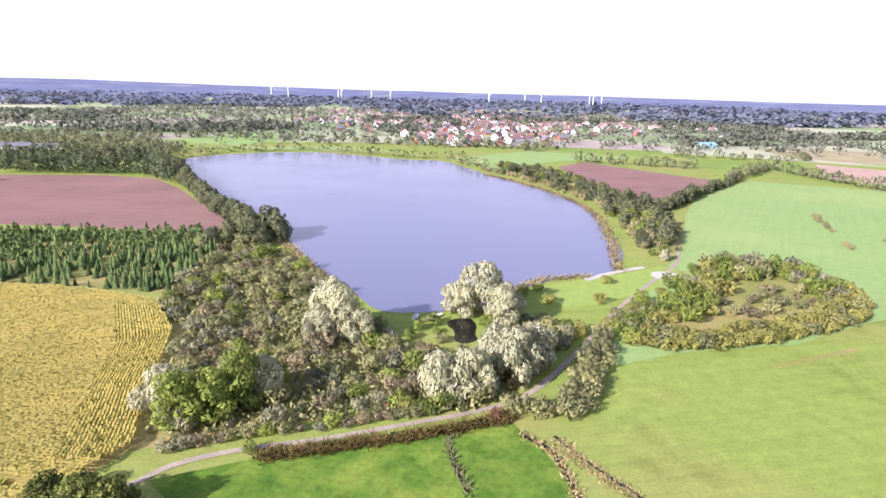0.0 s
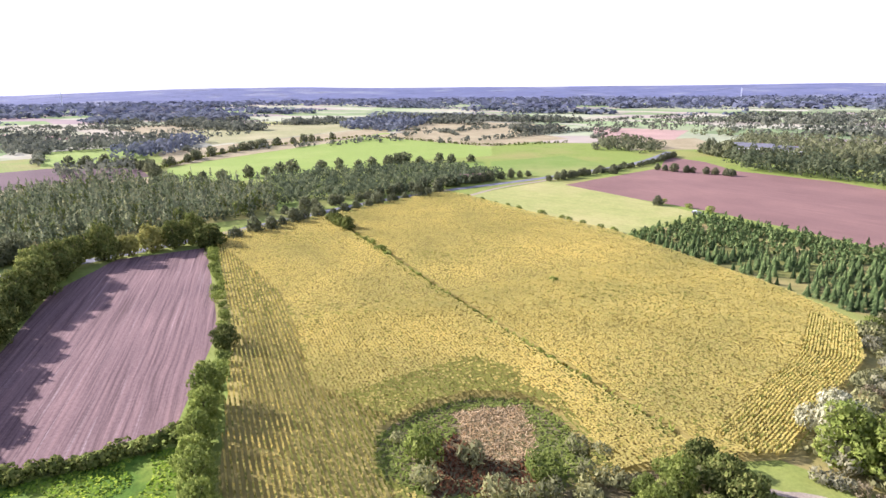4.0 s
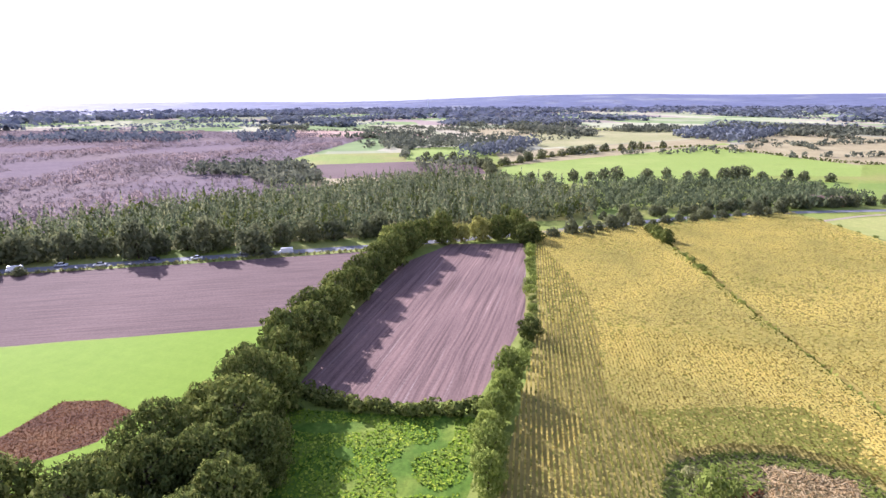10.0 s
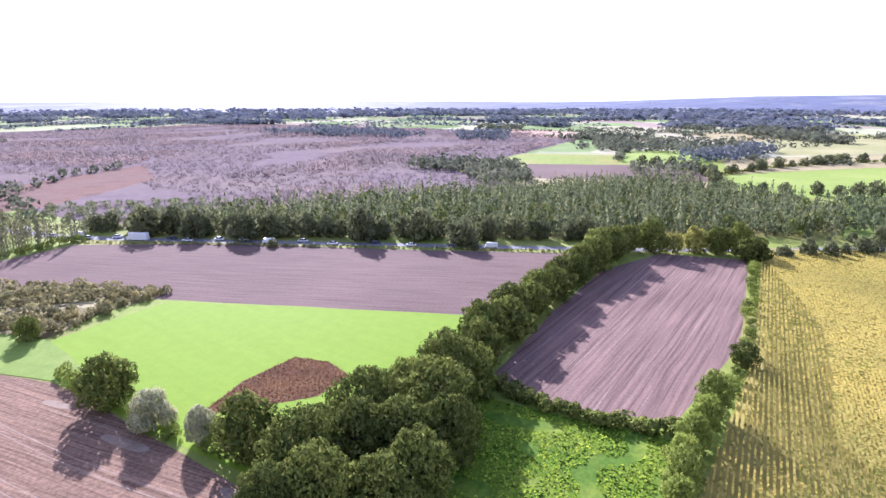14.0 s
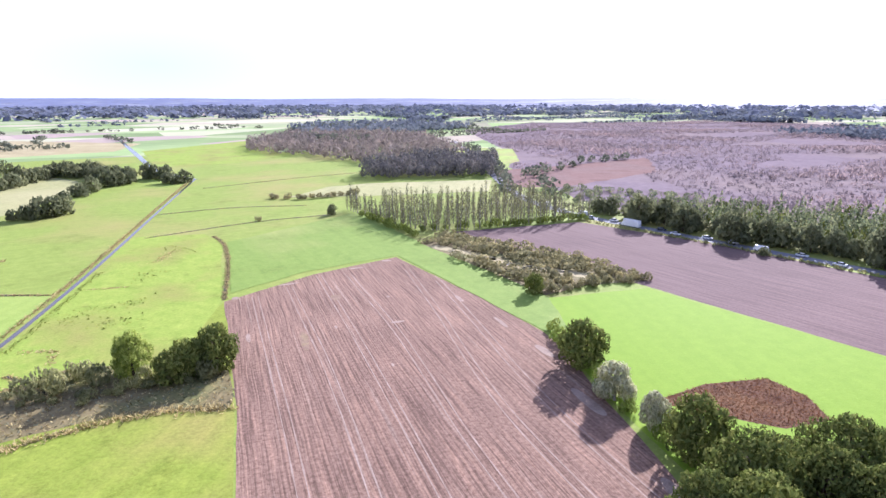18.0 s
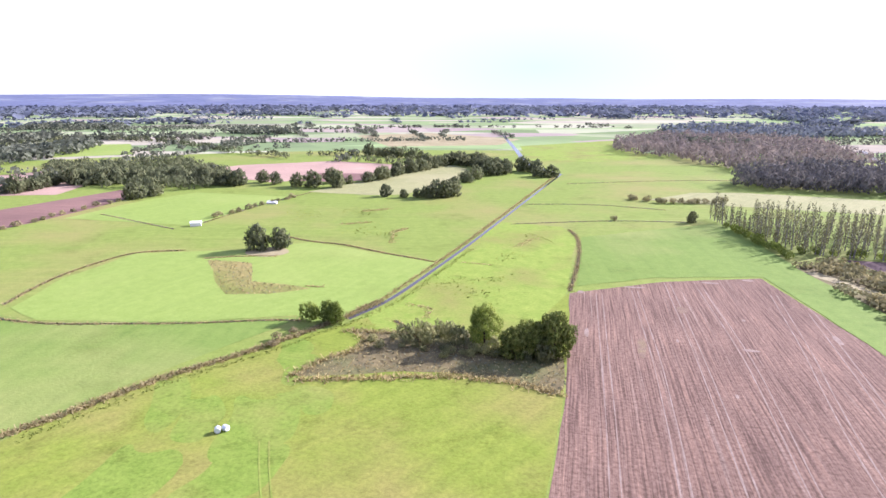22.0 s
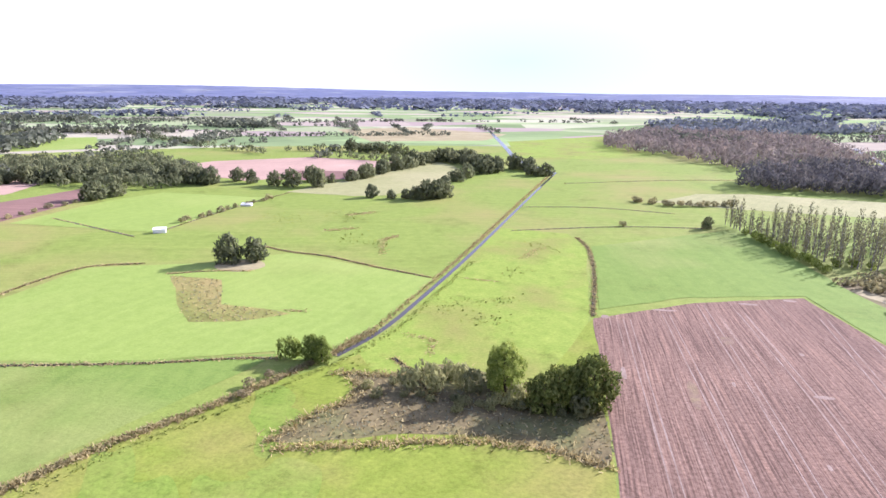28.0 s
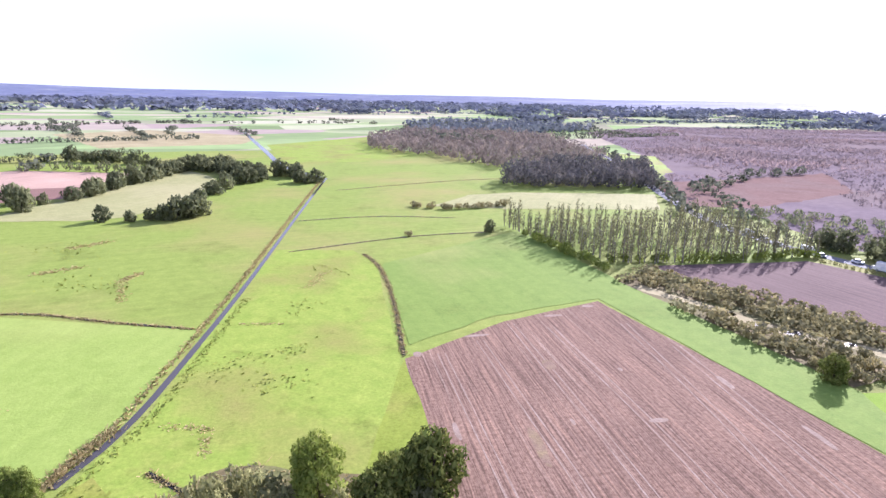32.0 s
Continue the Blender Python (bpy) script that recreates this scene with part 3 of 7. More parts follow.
def fir_form(height, width, tiers, rng):
    """A conifer: tiers of drooping ragged fans round a stem."""
    out = [tube([(0, 0, -0.1), (0, 0, height)], [0.05 * width, 0.01], 4)]
    for i in range(tiers):
        z, r = height * (0.08 + 0.88 * i / tiers), width * 0.5 * (1 - i / tiers) + 0.06
        k = 7
        for j in range(k):
            w = 2 * math.pi * (j + 0.5 * (i % 2)) / k + rng.uniform(-0.2, 0.2)
            c, s, h = math.cos(w), math.sin(w), r * 0.42
            q = r * rng.uniform(0.8, 1.15)
            V = np.array([(0, 0, z + height / tiers * 1.1), (c * q * 0.6 - s * h, s * q * 0.6 + c * h, z), (c * q, s * q, z - r * 0.25), (c * q * 0.6 + s * h, s * q * 0.6 - c * h, z)])
            out.append((V, np.array([(0, 1, 2, 3)])))
    return joined(out)


PROTO = {}


def proto(kind, variants, make, wood, leaf, bark="bark"):
    """Shared meshes for one kind of tree: (trunk, crown) pairs."""
    PROTO[kind] = []
    for i in range(variants):
        rng = np.random.default_rng(hash_of(kind) + i)
        crown = mesh_of(kind + "_crown", *make(rng), leaf)
        trunk = mesh_of(kind + "_trunk", *wood(rng), bark, True) if wood else None
        PROTO[kind].append((trunk, crown))


def hash_of(text):
    return sum(ord(c) * (i + 3) for i, c in enumerate(text)) % 99991


MID, FAR = (1.3, 0.7), (0.4, 1.25)
proto("big_oak", 4, lambda r: oak_form(16, 15.5, (4.2, 0.36), r, 0.08, 74), lambda r: wood_frame(15, 0.45, 5.5, r, 9), "oak")
proto("oak", 4, lambda r: oak_form(11.5, 11, (2.5, 0.49), r, 0.08, 44), lambda r: wood_frame(11, 0.32, 3.8, r), "oak")
# mid and far oaks wear the oak colour greyed for haze
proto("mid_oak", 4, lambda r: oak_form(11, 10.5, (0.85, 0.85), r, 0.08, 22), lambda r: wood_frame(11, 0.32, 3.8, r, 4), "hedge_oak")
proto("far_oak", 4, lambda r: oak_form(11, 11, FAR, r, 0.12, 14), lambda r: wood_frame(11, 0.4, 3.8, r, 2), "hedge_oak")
proto("ash", 3, lambda r: oak_form(12, 9, (4.6, 0.36), r, 0.06, 30), lambda r: wood_frame(12, 0.3, 3.6, r), "ash")
proto("autumn_tree", 2, lambda r: oak_form(9, 8, MID, r, 0.12), lambda r: wood_frame(9, 0.28, 3.2, r, 4), "autumn")
proto("willow", 4, lambda r: willow_form(12, 12, (6.6, 0.32), r), lambda r: wood_frame(12, 0.4, 4, r), "willow", "pale_bark")
proto("poplar", 4, lambda r: poplar_form(14, 3.0, (1.7, 0.38), r), lambda r: wood_frame(14, 0.22, 0.8, r, 5, 0.3), "poplar_leaf", "pale_bark")
proto("bush", 5, lambda r: bush_form(3.2, 4.6, (4.8, 0.32), r), None, "scrub")
proto("russet_bush", 3, lambda r: bush_form(3.2, 4.6, (4.8, 0.32), r), None, "russet")
proto("grey_bush", 3, lambda r: bush_form(3.4, 4.4, (4.8, 0.32), r), None, "grey_leaf")
proto("green_bush", 4, lambda r: bush_form(4.0, 4.8, (4.6, 0.34), r), None, "ash")
proto("far_bush", 4, lambda r: bush_form(3.2, 5.0, (2.4, 0.48), r), None, "sallow_tan")
proto("red_bush", 1, lambda r: bush_form(3.0, 3.8, (5.5, 0.3), r), None, "red_leaf")
proto("yellow_bush", 2, lambda r: bush_form(3.6, 4.4, (5.2, 0.31), r), None, "autumn")
proto("fir", 3, lambda r: fir_form(3.0, 1.9, 7, r), None, "fir")

PICK = random.Random(5)


def plant(kind, x, y, scale, name, label, category="tree", group="", z=0.0, squash=1.0):
    """One tree or shrub: trunk and crown under an Empty at its foot; a shrub with no trunk is one mesh."""
    trunk, crown = PICK.choice(PROTO[kind])
    s = scale * PICK.uniform(0.9, 1.1)
    m = pose(x, y, z, 0, 0, PICK.uniform(0, 360)) @ Matrix.Diagonal((s * PICK.uniform(0.9, 1.15), s * PICK.uniform(0.9, 1.15), s * squash * PICK.uniform(0.85, 1.1), 1))
    if trunk is None:
        ob = tagged(new(name, crown), label, category, group)
        ob.matrix_basis = m
        return ob
    ob = thing(name, label, category, group, m)
    part("trunk", trunk, None, ob)
    part("crown", crown, None, ob)
    return ob


def walk_line(points, step, jitter=0.0, rng=PICK):
    """Points every step metres along a line, shifted a little."""
    out, carry = [], 0.0
    for (x0, y0), (x1, y1) in zip(points, points[1:]):
        L = math.hypot(x1 - x0, y1 - y0)
        d = carry
        while d < L:
            out.append((x0 + (x1 - x0) * d / L + rng.uniform(-jitter, jitter), y0 + (y1 - y0) * d / L + rng.uniform(-jitter, jitter)))
            d += step * (rng.uniform(0.65, 1.4) if jitter else 1.0)
        carry = d - L
    return out


def inside(poly, X, Y):
    """Which of the points lie in a polygon."""
    X, Y = np.asarray(X, float), np.asarray(Y, float)
    r = np.zeros(X.shape, bool)
    for (x0, y0), (x1, y1) in zip(poly, poly[1:] + poly[:1]):
        if y0 != y1:
            r ^= ((y0 > Y) != (y1 > Y)) & (X < (x1 - x0) * (Y - y0) / (y1 - y0) + x0)
    return r


def scatter(poly, spacing, seed, jitter=0.45):
    rng = np.random.default_rng(seed)
    p = np.array(poly, float)
    gx, gy = np.meshgrid(np.arange(p[:, 0].min(), p[:, 0].max(), spacing), np.arange(p[:, 1].min(), p[:, 1].max(), spacing))
    gx = gx.ravel() + rng.uniform(-jitter, jitter, gx.size) * spacing
    gy = gy.ravel() + rng.uniform(-jitter, jitter, gy.size) * spacing
    k = inside(poly, gx, gy)
    return np.stack([gx[k], gy[k]], 1)


def outline(points, step=7.0, wobble=0.5, rounds=0):
    """A worked outline: corners cut rounds times, then a slightly uneven edge."""
    p = [Vector((*q, 0)) for q in points]
    for _ in range(rounds):
        p = [c for a, b in zip(p, p[1:] + p[:1]) for c in (a.lerp(b, 0.25), a.lerp(b, 0.75))]
    out = []
    for a, b in zip(p, p[1:] + p[:1]):
        k = max(1, int((b - a).length / step))
        for i in range(k):
            q = a.lerp(b, i / k)
            d = noise.noise_vector(q * 0.09) * wobble
            out.append((q.x + d.x, q.y + d.y))
    return out


FIELD_Z = [0.01]


def field(name, points, mat, label, wobble=0.5, rounds=0, category="field", kind="structure"):
    """A piece of ground of its own, a few centimetres proud, laid over what came before."""
    FIELD_Z[0] += 0.0008
    ring = outline(points, 6.0, wobble, rounds)
    bm = bmesh.new()
    f = bm.faces.new([bm.verts.new((x, y, FIELD_Z[0])) for x, y in ring])
    if f.normal.z < 0 or f.calc_area() and (f.normal_update() or f.normal.z < 0):
        bmesh.ops.reverse_faces(bm, faces=[f])
    bmesh.ops.triangulate(bm, faces=[f])
    me = bpy.data.meshes.new(name)
    bm.to_mesh(me)
    bm.free()
    me.materials.append(M[mat])
    return tagged(new(name, me), label, category, "", kind)


def smooth_line(points, rounds=2):
    p = [Vector((*q, 0)) for q in points]
    for _ in range(rounds):
        p = [p[0]] + [c for a, b in zip(p, p[1:]) for c in (a.lerp(b, 0.25), a.lerp(b, 0.75))] + [p[-1]]
    return [(q.x, q.y) for q in p]


def ribbon(name, points, width, mat, label, z=None, category="path", rough=0.15, kind="structure"):
    """A strip of ground along a line, its edges slightly uneven."""
    FIELD_Z[0] += 0.0008
    z = FIELD_Z[0] if z is None else z
    line = walk_line(smooth_line(points), 2.5)
    V, F = [], []
    for i, (x, y) in enumerate(line):
        a, b = line[max(0, i - 1)], line[min(len(line) - 1, i + 1)]
        d = Vector((b[0] - a[0], b[1] - a[1], 0)).normalized()
        s = 1 + rough * noise.noise((x * 0.2, y * 0.2, 3))
        V += [(x - d.y * width / 2 * s, y + d.x * width / 2 * s, z), (x + d.y * width / 2 * s, y - d.x * width / 2 * s, z)]
        if i:
            F.append((2 * i - 1, 2 * i + 1, 2 * i, 2 * i - 2))
    return tagged(new(name, mesh_of(name, V, F, mat)), label, category, "", kind)


def blades(points, height, width, rng, lean=0.35):
    """Upright tapering blades, two crossed at each point."""
    n = len(points)
    P = np.concatenate([points, points])
    P = np.c_[P + rng.normal(0, width * 0.4, P.shape), np.zeros(2 * n)]
    w = rng.uniform(0, math.pi, 2 * n)
    d = np.stack([np.cos(w), np.sin(w), np.zeros(2 * n)], 1) * width * 0.5
    h = height * rng.uniform(0.6, 1.2, 2 * n)
    up = np.c_[rng.normal(0, lean, (2 * n, 2)) * h[:, None], h]
    V = np.stack([P - d, P + d, P + up + d * 0.5, P + up - d * 0.5], 1)
    N = np.cross(V[:, 1] - V[:, 0], V[:, 3] - V[:, 0])
    V[N[:, 2] < 0] = V[N[:, 2] < 0][:, ::-1]
    N = N * np.sign(N[:, 2:3] + 1e-9)
    soft = N / (np.linalg.norm(N, axis=1)[:, None] + 1e-9) * 0.5 + np.array([0, 0, 0.8])
    soft /= np.linalg.norm(soft, axis=1)[:, None]
    return V.reshape(-1, 3), np.arange(8 * n).reshape(-1, 4), np.repeat(soft, 4, 0)


def tufts_of(points, size, rng):
    """Low leafy tufts spread over the ground."""
    n = len(points)
    up = np.tile(np.array([0.0, 0.0, 1.0]), (n, 1))
    return cards(np.c_[points, rng.uniform(0.08, 0.2, n)], up, size, rng, 1.3, 0.5)


def strip_points(points, width, per_metre, seed):
    rng = np.random.default_rng(seed)
    line = np.array(walk_line(smooth_line(points), 1.0 / per_metre), float)
    return line + rng.normal(0, width * 0.35, line.shape)


def reed_strip(name, points, width, height, per_metre, mat, label, seed, category="reeds", kind="stuff", blade=0.5):
    rng = np.random.default_rng(seed)
    me = mesh_of(name, *blades(strip_points(points, width, per_metre, seed), height, blade, rng, 0.9), mat)
    return tagged(new(name, me), label, category, "", kind)


def clump_strip(name, points, width, height, per_metre, mat, label, seed, size=0.6, category="hedge", kind=""):
    """A hedge: overlapping leafy lobes along a line."""
    rng = np.random.default_rng(seed)
    c = strip_points(points, width, per_metre, seed)
    r = rng.uniform(0.35, 0.6, len(c)) * min(width, height)
    lobes = [(x, y, height * rng.uniform(0.3, 0.62), q) for (x, y), q in zip(c, r)]
    P, N = [], []
    for cx, cy, cz, rad in lobes:
        k = max(8, int(10 * rad * rad / size ** 2))
        d = ball_points(k, rng)
        P.append(np.array([cx, cy, cz]) + d * rad * rng.uniform(0.8, 1.1, k)[:, None])
        N.append(d)
    P, N = np.concatenate(P), np.concatenate(N)
    P[:, 2] = np.abs(P[:, 2])
    return tagged(new(name, mesh_of(name, *cards(P, N, size, rng), mat)), label, category, "", kind)


def grove(name, spots, height, width, mat, label, seed, cards_each=14, size=2.0, category="trees", low=0.1, form="round", flat=False, lean=0.6, grow=0.0):
    """Many trees seen from afar as one mass of clumps over their crowns."""
    rng = np.random.default_rng(seed)
    n = len(spots)
    h = height * rng.uniform(0.6, 1.25, n)
    w = width * rng.uniform(0.8, 1.2, n)
    d = ball_points(n * cards_each, rng)
    own = np.repeat(np.arange(n), cards_each)
    q = d * rng.uniform(0.75, 1.05, len(d))[:, None]
    if form == "cone":
        u = rng.uniform(0, 1, len(d)) ** 1.3
        a = rng.uniform(0, 2 * math.pi, len(d))
        r = 0.5 * w[own] * (1 - u)
        P = np.stack([spots[own, 0] + np.cos(a) * r, spots[own, 1] + np.sin(a) * r, h[own] * (low + (1 - low) * u)], 1)
        d = np.stack([np.cos(a), np.sin(a), np.full(len(a), 0.5)], 1)
    else:
        taper = 1.0 if form == "round" else 0.25
        zz = 0.5 + 0.5 * q[:, 2]
        r = 0.5 * w[own] * (1 - (1 - taper) * zz)
        P = np.stack([spots[own, 0] + q[:, 0] * r, spots[own, 1] + q[:, 1] * r, h[own] * (low + (1 - low) * zz)], 1)
    if flat:
        d = d * 0.4 + np.array([0, 0, 0.9])
    return tagged(new(name, mesh_of(name, *cards(P, d, size, rng, 2.0 if grow else 1.0, lean, grow), mat)), label, category, "", "stuff")


# ---------------------------------------------------------------- ground, to the horizon
def patchwork(name):
    """Distant farmland: parcels of pasture, crops and tilled soil, their colours blued for haze."""
    m, n, l, p = material(name)
    v = turned(n, l, 18, (0.0042, 0.0085, 0.0))
    vo = n.new("ShaderNodeTexVoronoi")
    vo.inputs["Scale"].default_value, vo.inputs["Randomness"].default_value = 1.0, 0.85
    l.new(v, vo.inputs["Vector"])
    sep = n.new("ShaderNodeSeparateColor")
    l.new(vo.outputs["Color"], sep.inputs["Color"])
    # parcel tints have their blue raised to put distance haze into the colour
    c = ramp_node(n, l, sep.outputs["Red"], [(0.0, (0.20, 0.26, 0.12)), (0.25, (0.28, 0.35, 0.16)), (0.42, (0.44, 0.40, 0.28)), (0.55, (0.36, 0.28, 0.25)), (0.66, (0.24, 0.30, 0.14)), (0.82, (0.48, 0.45, 0.32)), (1.0, (0.29, 0.38, 0.16))])
    g = noise_node(n, l, 0.02, 5, place_vec(n))
    c = mix_node(n, l, 0.8, c, ramp_node(n, l, g.outputs["Fac"], [(0.3, (0.78, 0.80, 0.84)), (0.7, (1.05, 1.05, 1.02))]), "MULTIPLY")
    l.new(c, p.inputs["Base Color"])
    p.inputs["Roughness"].default_value = 0.95
    p.inputs["Specular IOR Level"].default_value = 0.0
    return m


M["patchwork"] = patchwork("hazed_parcels")
# wooded ground of the outer rings, distance haze painted in as blue
M["hazed_far_forest"] = turf("hazed_far_forest", (0.125, 0.14, 0.215), (0.16, 0.175, 0.25), (0.30, 0.31, 0.30), 0.2, 0.003, 0.02, None, 0.9)


def build_ground():
    rings = [0, 60, 120, 200, 300, 420, 560, 700, 900, 1200, 1600, 2100, 2700, 3300, 3700, 4000, 4200, 4400, 4600, 4800, 4900]
    seg = 128
    V, F = [(0, 0, 0)], []
    for i, r in enumerate(rings[1:]):
        for k in range(seg):
            a = 2 * math.pi * k / seg
            x, y = r * math.cos(a), r * math.sin(a)
            rise = max(0, (r - 3700) / 1200)
            z = rise * (48 + 30 * max(0, (0.66 * x - 0.75 * y) / r - 0.9) / 0.1 + 36 * max(0, -x / r) * min(1, max(0, (y / r + 0.25) / 0.3)) + 14 * noise.noise((x * 0.0006, y * 0.0006, 1)) + 4 * noise.noise((x * 0.002, y * 0.002, 5))) if rise else 0.0
            V.append((x, y, z))
    T = [(0, 1 + k, 1 + (k + 1) % seg) for k in range(seg)]
    for i in range(len(rings) - 2):
        o, q = 1 + i * seg, 1 + (i + 1) * seg
        for k in range(seg):
            k2 = (k + 1) % seg
            T += [(o + k, q + k, q + k2), (o + k, q + k2, o + k2)]
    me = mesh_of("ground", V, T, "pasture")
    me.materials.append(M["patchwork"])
    me.materials.append(M["hazed_far_forest"])
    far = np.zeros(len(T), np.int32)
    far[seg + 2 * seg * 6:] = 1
    # outermost rings and hills get the ground colour blued for haze
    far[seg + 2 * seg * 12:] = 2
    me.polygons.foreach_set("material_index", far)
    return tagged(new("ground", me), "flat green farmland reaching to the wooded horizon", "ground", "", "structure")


build_ground()

# ---------------------------------------------------------------- fields north and west
CORN = [(-265, 20.5), (-280, 70), (-318, 158), (-295, 161), (-239, 165), (-189, 173), (-106, 165), (-81, 157), (-67, 137), (-52, 88), (-56, 79), (-58, 73), (-60, 66), (-61, 60), (-62, 50), (-70, 20), (-76, 1.5), (-97, 4.5), (-121, 8.5), (-159, 14.5)]
HOLLOW = [(-90, 30), (-94, 40), (-94, 52), (-89, 60), (-80, 63), (-70, 61), (-63, 57), (-62, 47), (-68, 30), (-79, 26)]
BROWN_N = [(-306, 238), (-321, 295), (-336, 353), (-394, 418), (-345, 412), (-296, 386), (-228, 394), (-190, 386), (-160, 352), (-122, 298), (-97, 264), (-92, 244), (-126, 244), (-195, 248), (-250, 241)]
PLANTATION = [(-180, 171), (-192, 232), (-98, 244), (-79, 211), (-82, 167), (-106, 168)]
LAKE = [(-230, 480), (-189, 551), (-132, 576), (-87, 559), (-33, 528), (1, 531), (30, 446), (63, 386), (80, 322), (75, 262), (71, 224), (63, 201), (52, 193), (29, 186), (16, 162), (-6, 155), (-18, 154), (-32, 178), (-46, 199), (-62, 228), (-85, 265), (-121, 312), (-159, 377)]
FOREST = [(-186, -240), (-206, -199), (-230, -127), (-256, -57), (-293, 9), (-300, 53), (-358, 64), (-402, 28), (-449, -27), (-430, -70), (-372, -112), (-330, -168), (-282, -194), (-241, -216), (-204, -246)]
HEATH = [(-190, -262), (-241, -218), (-330, -170), (-400, -110), (-430, -150), (-483, -209), (-994, -198), (-1180, -500), (-1250, -1150), (-700, -1300), (-420, -1050), (-350, -800), (-300, -620), (-230, -470), (-205, -386)]
BRACKEN = [(-204, -452), (-297, -470), (-400, -500), (-330, -400), (-215, -352), (-177, -361)]
SIDE_FIELD = [(-268, -690), (-318, -640), (-260, -510), (-224, -490)]

field("field_1", [(-52, 88), (-20, 100), (-10, 110), (-30, 150), (-60, 200), (-78, 235), (-82, 190), (-80, 158), (-67, 137)], "rough", "rough scrubby ground between the maize and the lake", 2.0)
field("field_2", CORN, "corn_soil", "litter-covered soil under ripe yellow maize", 0.4)
field("field_78", [(-62, 50), (-61, 60), (-60, 66), (-58, 74), (-48, 77), (-40, 72), (-40, 62), (-46, 54), (-56, 44), (-64, 40)], "reedbed", "shaded rough ground under the track oaks", 1.0, 1)
field("field_3", HOLLOW, "reedbed", "overgrown hollow with dry weeds inside the maize", 1.0, 2)
field("field_4", [(-304, 166), (-326, 244), (-200, 239), (-185, 176), (-236, 167)], "pale", "pale mown meadow beside the maize", 0.6)
field("field_5", BROWN_N, "brown", "reddish-brown ploughed field near the lake", 0.6)
field("field_6", PLANTATION, "rough", "grassy ground of a young conifer plantation", 0.8)
field("field_7", [(-540, 13), (-582, 55), (-630, 109), (-701, 190), (-838, 317), (-604, 361), (-480, 287), (-486, 189), (-451, 114), (-429, 41), (-470, 6)], "lush", "bright green young crop field", 1.5)
field("field_8", [(-761, -102), (-792, -22), (-725, 17), (-627, -12), (-600, -84)], "lush", "bright green far crop field", 1.5)
field("field_9", [(-563, 332), (-790, 270), (-900, 520), (-600, 470)], "tan", "tan stubble field beyond the green crop", 2.0)
field("field_10", [(-400, -147), (-462, -128), (-489, -39), (-482, 4), (-450, 0), (-440, -60), (-425, -100)], "tan", "strip of dry yellow grass", 1.0)
field("field_11", [(-560, -165), (-590, -78), (-556, -8), (-490, -2), (-476, -38), (-458, -124), (-480, -147)], "brown_s", "dull tilled field behind the wood", 1.0)
field("field_12", [(-248, 16), (-245, -16), (-212, -33), (-160, -39), (-110, -41), (-107, -22), (-110, -2), (-155, 10)], "brown_w", "grey-brown harrowed field with pale straw lines", 0.5)
field("field_13", [(-104, -42), (-103, -22), (-103, 0), (-94, -1), (-80, -3), (-62, -8), (-60, -36), (-75, -40), (-88, -41)], "weed", "lush weedy green meadow", 0.8)
field("field_14", [(-91, -248), (-157, -247), (-184, -195), (-206, -122), (-234, -39), (-181, -41), (-150, -53), (-122, -150)], "brown_s", "grey-brown rolled field beside the road", 0.5)
field("field_15", [(-80, -152), (-121, -149), (-150, -53), (-114, -50), (-98, -50), (-62, -56), (-65, -85), (-74, -138)], "vivid", "bright green young crop with crisp edges", 0.5)
field("field_16", [(-73, -88), (-89, -90), (-104, -88), (-105, -79), (-101, -70), (-90, -71)], "redbed", "red-brown patch of dead weeds in the green crop", 0.8)
field("field_17", [(8, -182), (-22, -202), (-55, -214), (-66, -160), (-71, -128), (-69, -110), (-65, -93), (-63, -80), (-60, -65), (-58, -54), (-48, -30), (-40, -22), (6, -20), (7, -81), (6, -114)], "stubble", "pinkish-brown maize stubble with pale straw rows", 0.4)
LANES = [[(-33, -196), (-34.5, -160), (-35, -139), (-34, -110), (-33, -90), (-33.5, -60), (-33, -24)], [(-12, -190), (-13, -160), (-14, -137), (-14, -117), (-14, -99), (-13, -60), (-13, -22)], [(-54, -196), (-50, -150), (-47, -128), (-44, -98), (-44, -76), (-46, -40)], [(-1, -184), (-2, -140), (-3, -100), (-3, -60), (-2, -22)], [(-23, -200), (-24, -150), (-24, -110), (-23.5, -70), (-23, -22)], [(-60, -180), (-57, -140), (-54, -110), (-53, -85), (-54, -55)]]
for line in LANES:
    for side in (-0.9, 0.9):
        ribbon("wheel_mark", [(x + side, y) for x, y in line], 0.26, "straw_litter", "pale straw-strewn wheel mark in the stubble", None, "track", 0.9)
for x, y, w, h in [(-37, -148, 2.6, 0.8), (-37, -204, 3, 0.8), (-12, -193, 4, 0.8), (-50, -210, 2.5, 1.0), (-60, -160, 0.9, 3), (-61, -92, 1.6, 6), (-65, -117, 1.2, 4), (-63, -138, 0.8, 4), (-58, -62, 1.6, 5), (-20, -150, 0.5, 1.2), (-28, -122, 0.4, 0.9), (-40, -170, 0.6, 0.8), (2, -150, 0.7, 3), (5, -184, 1.2, 1.5)]:
    field("litter_1", [(x - w, y - h), (x + w * 0.7, y - h * 1.1), (x + w, y + h * 0.8), (x - w * 0.6, y + h)], "straw_litter", "pale patch of chopped straw on the stubble", 1.0, 2, "straw")
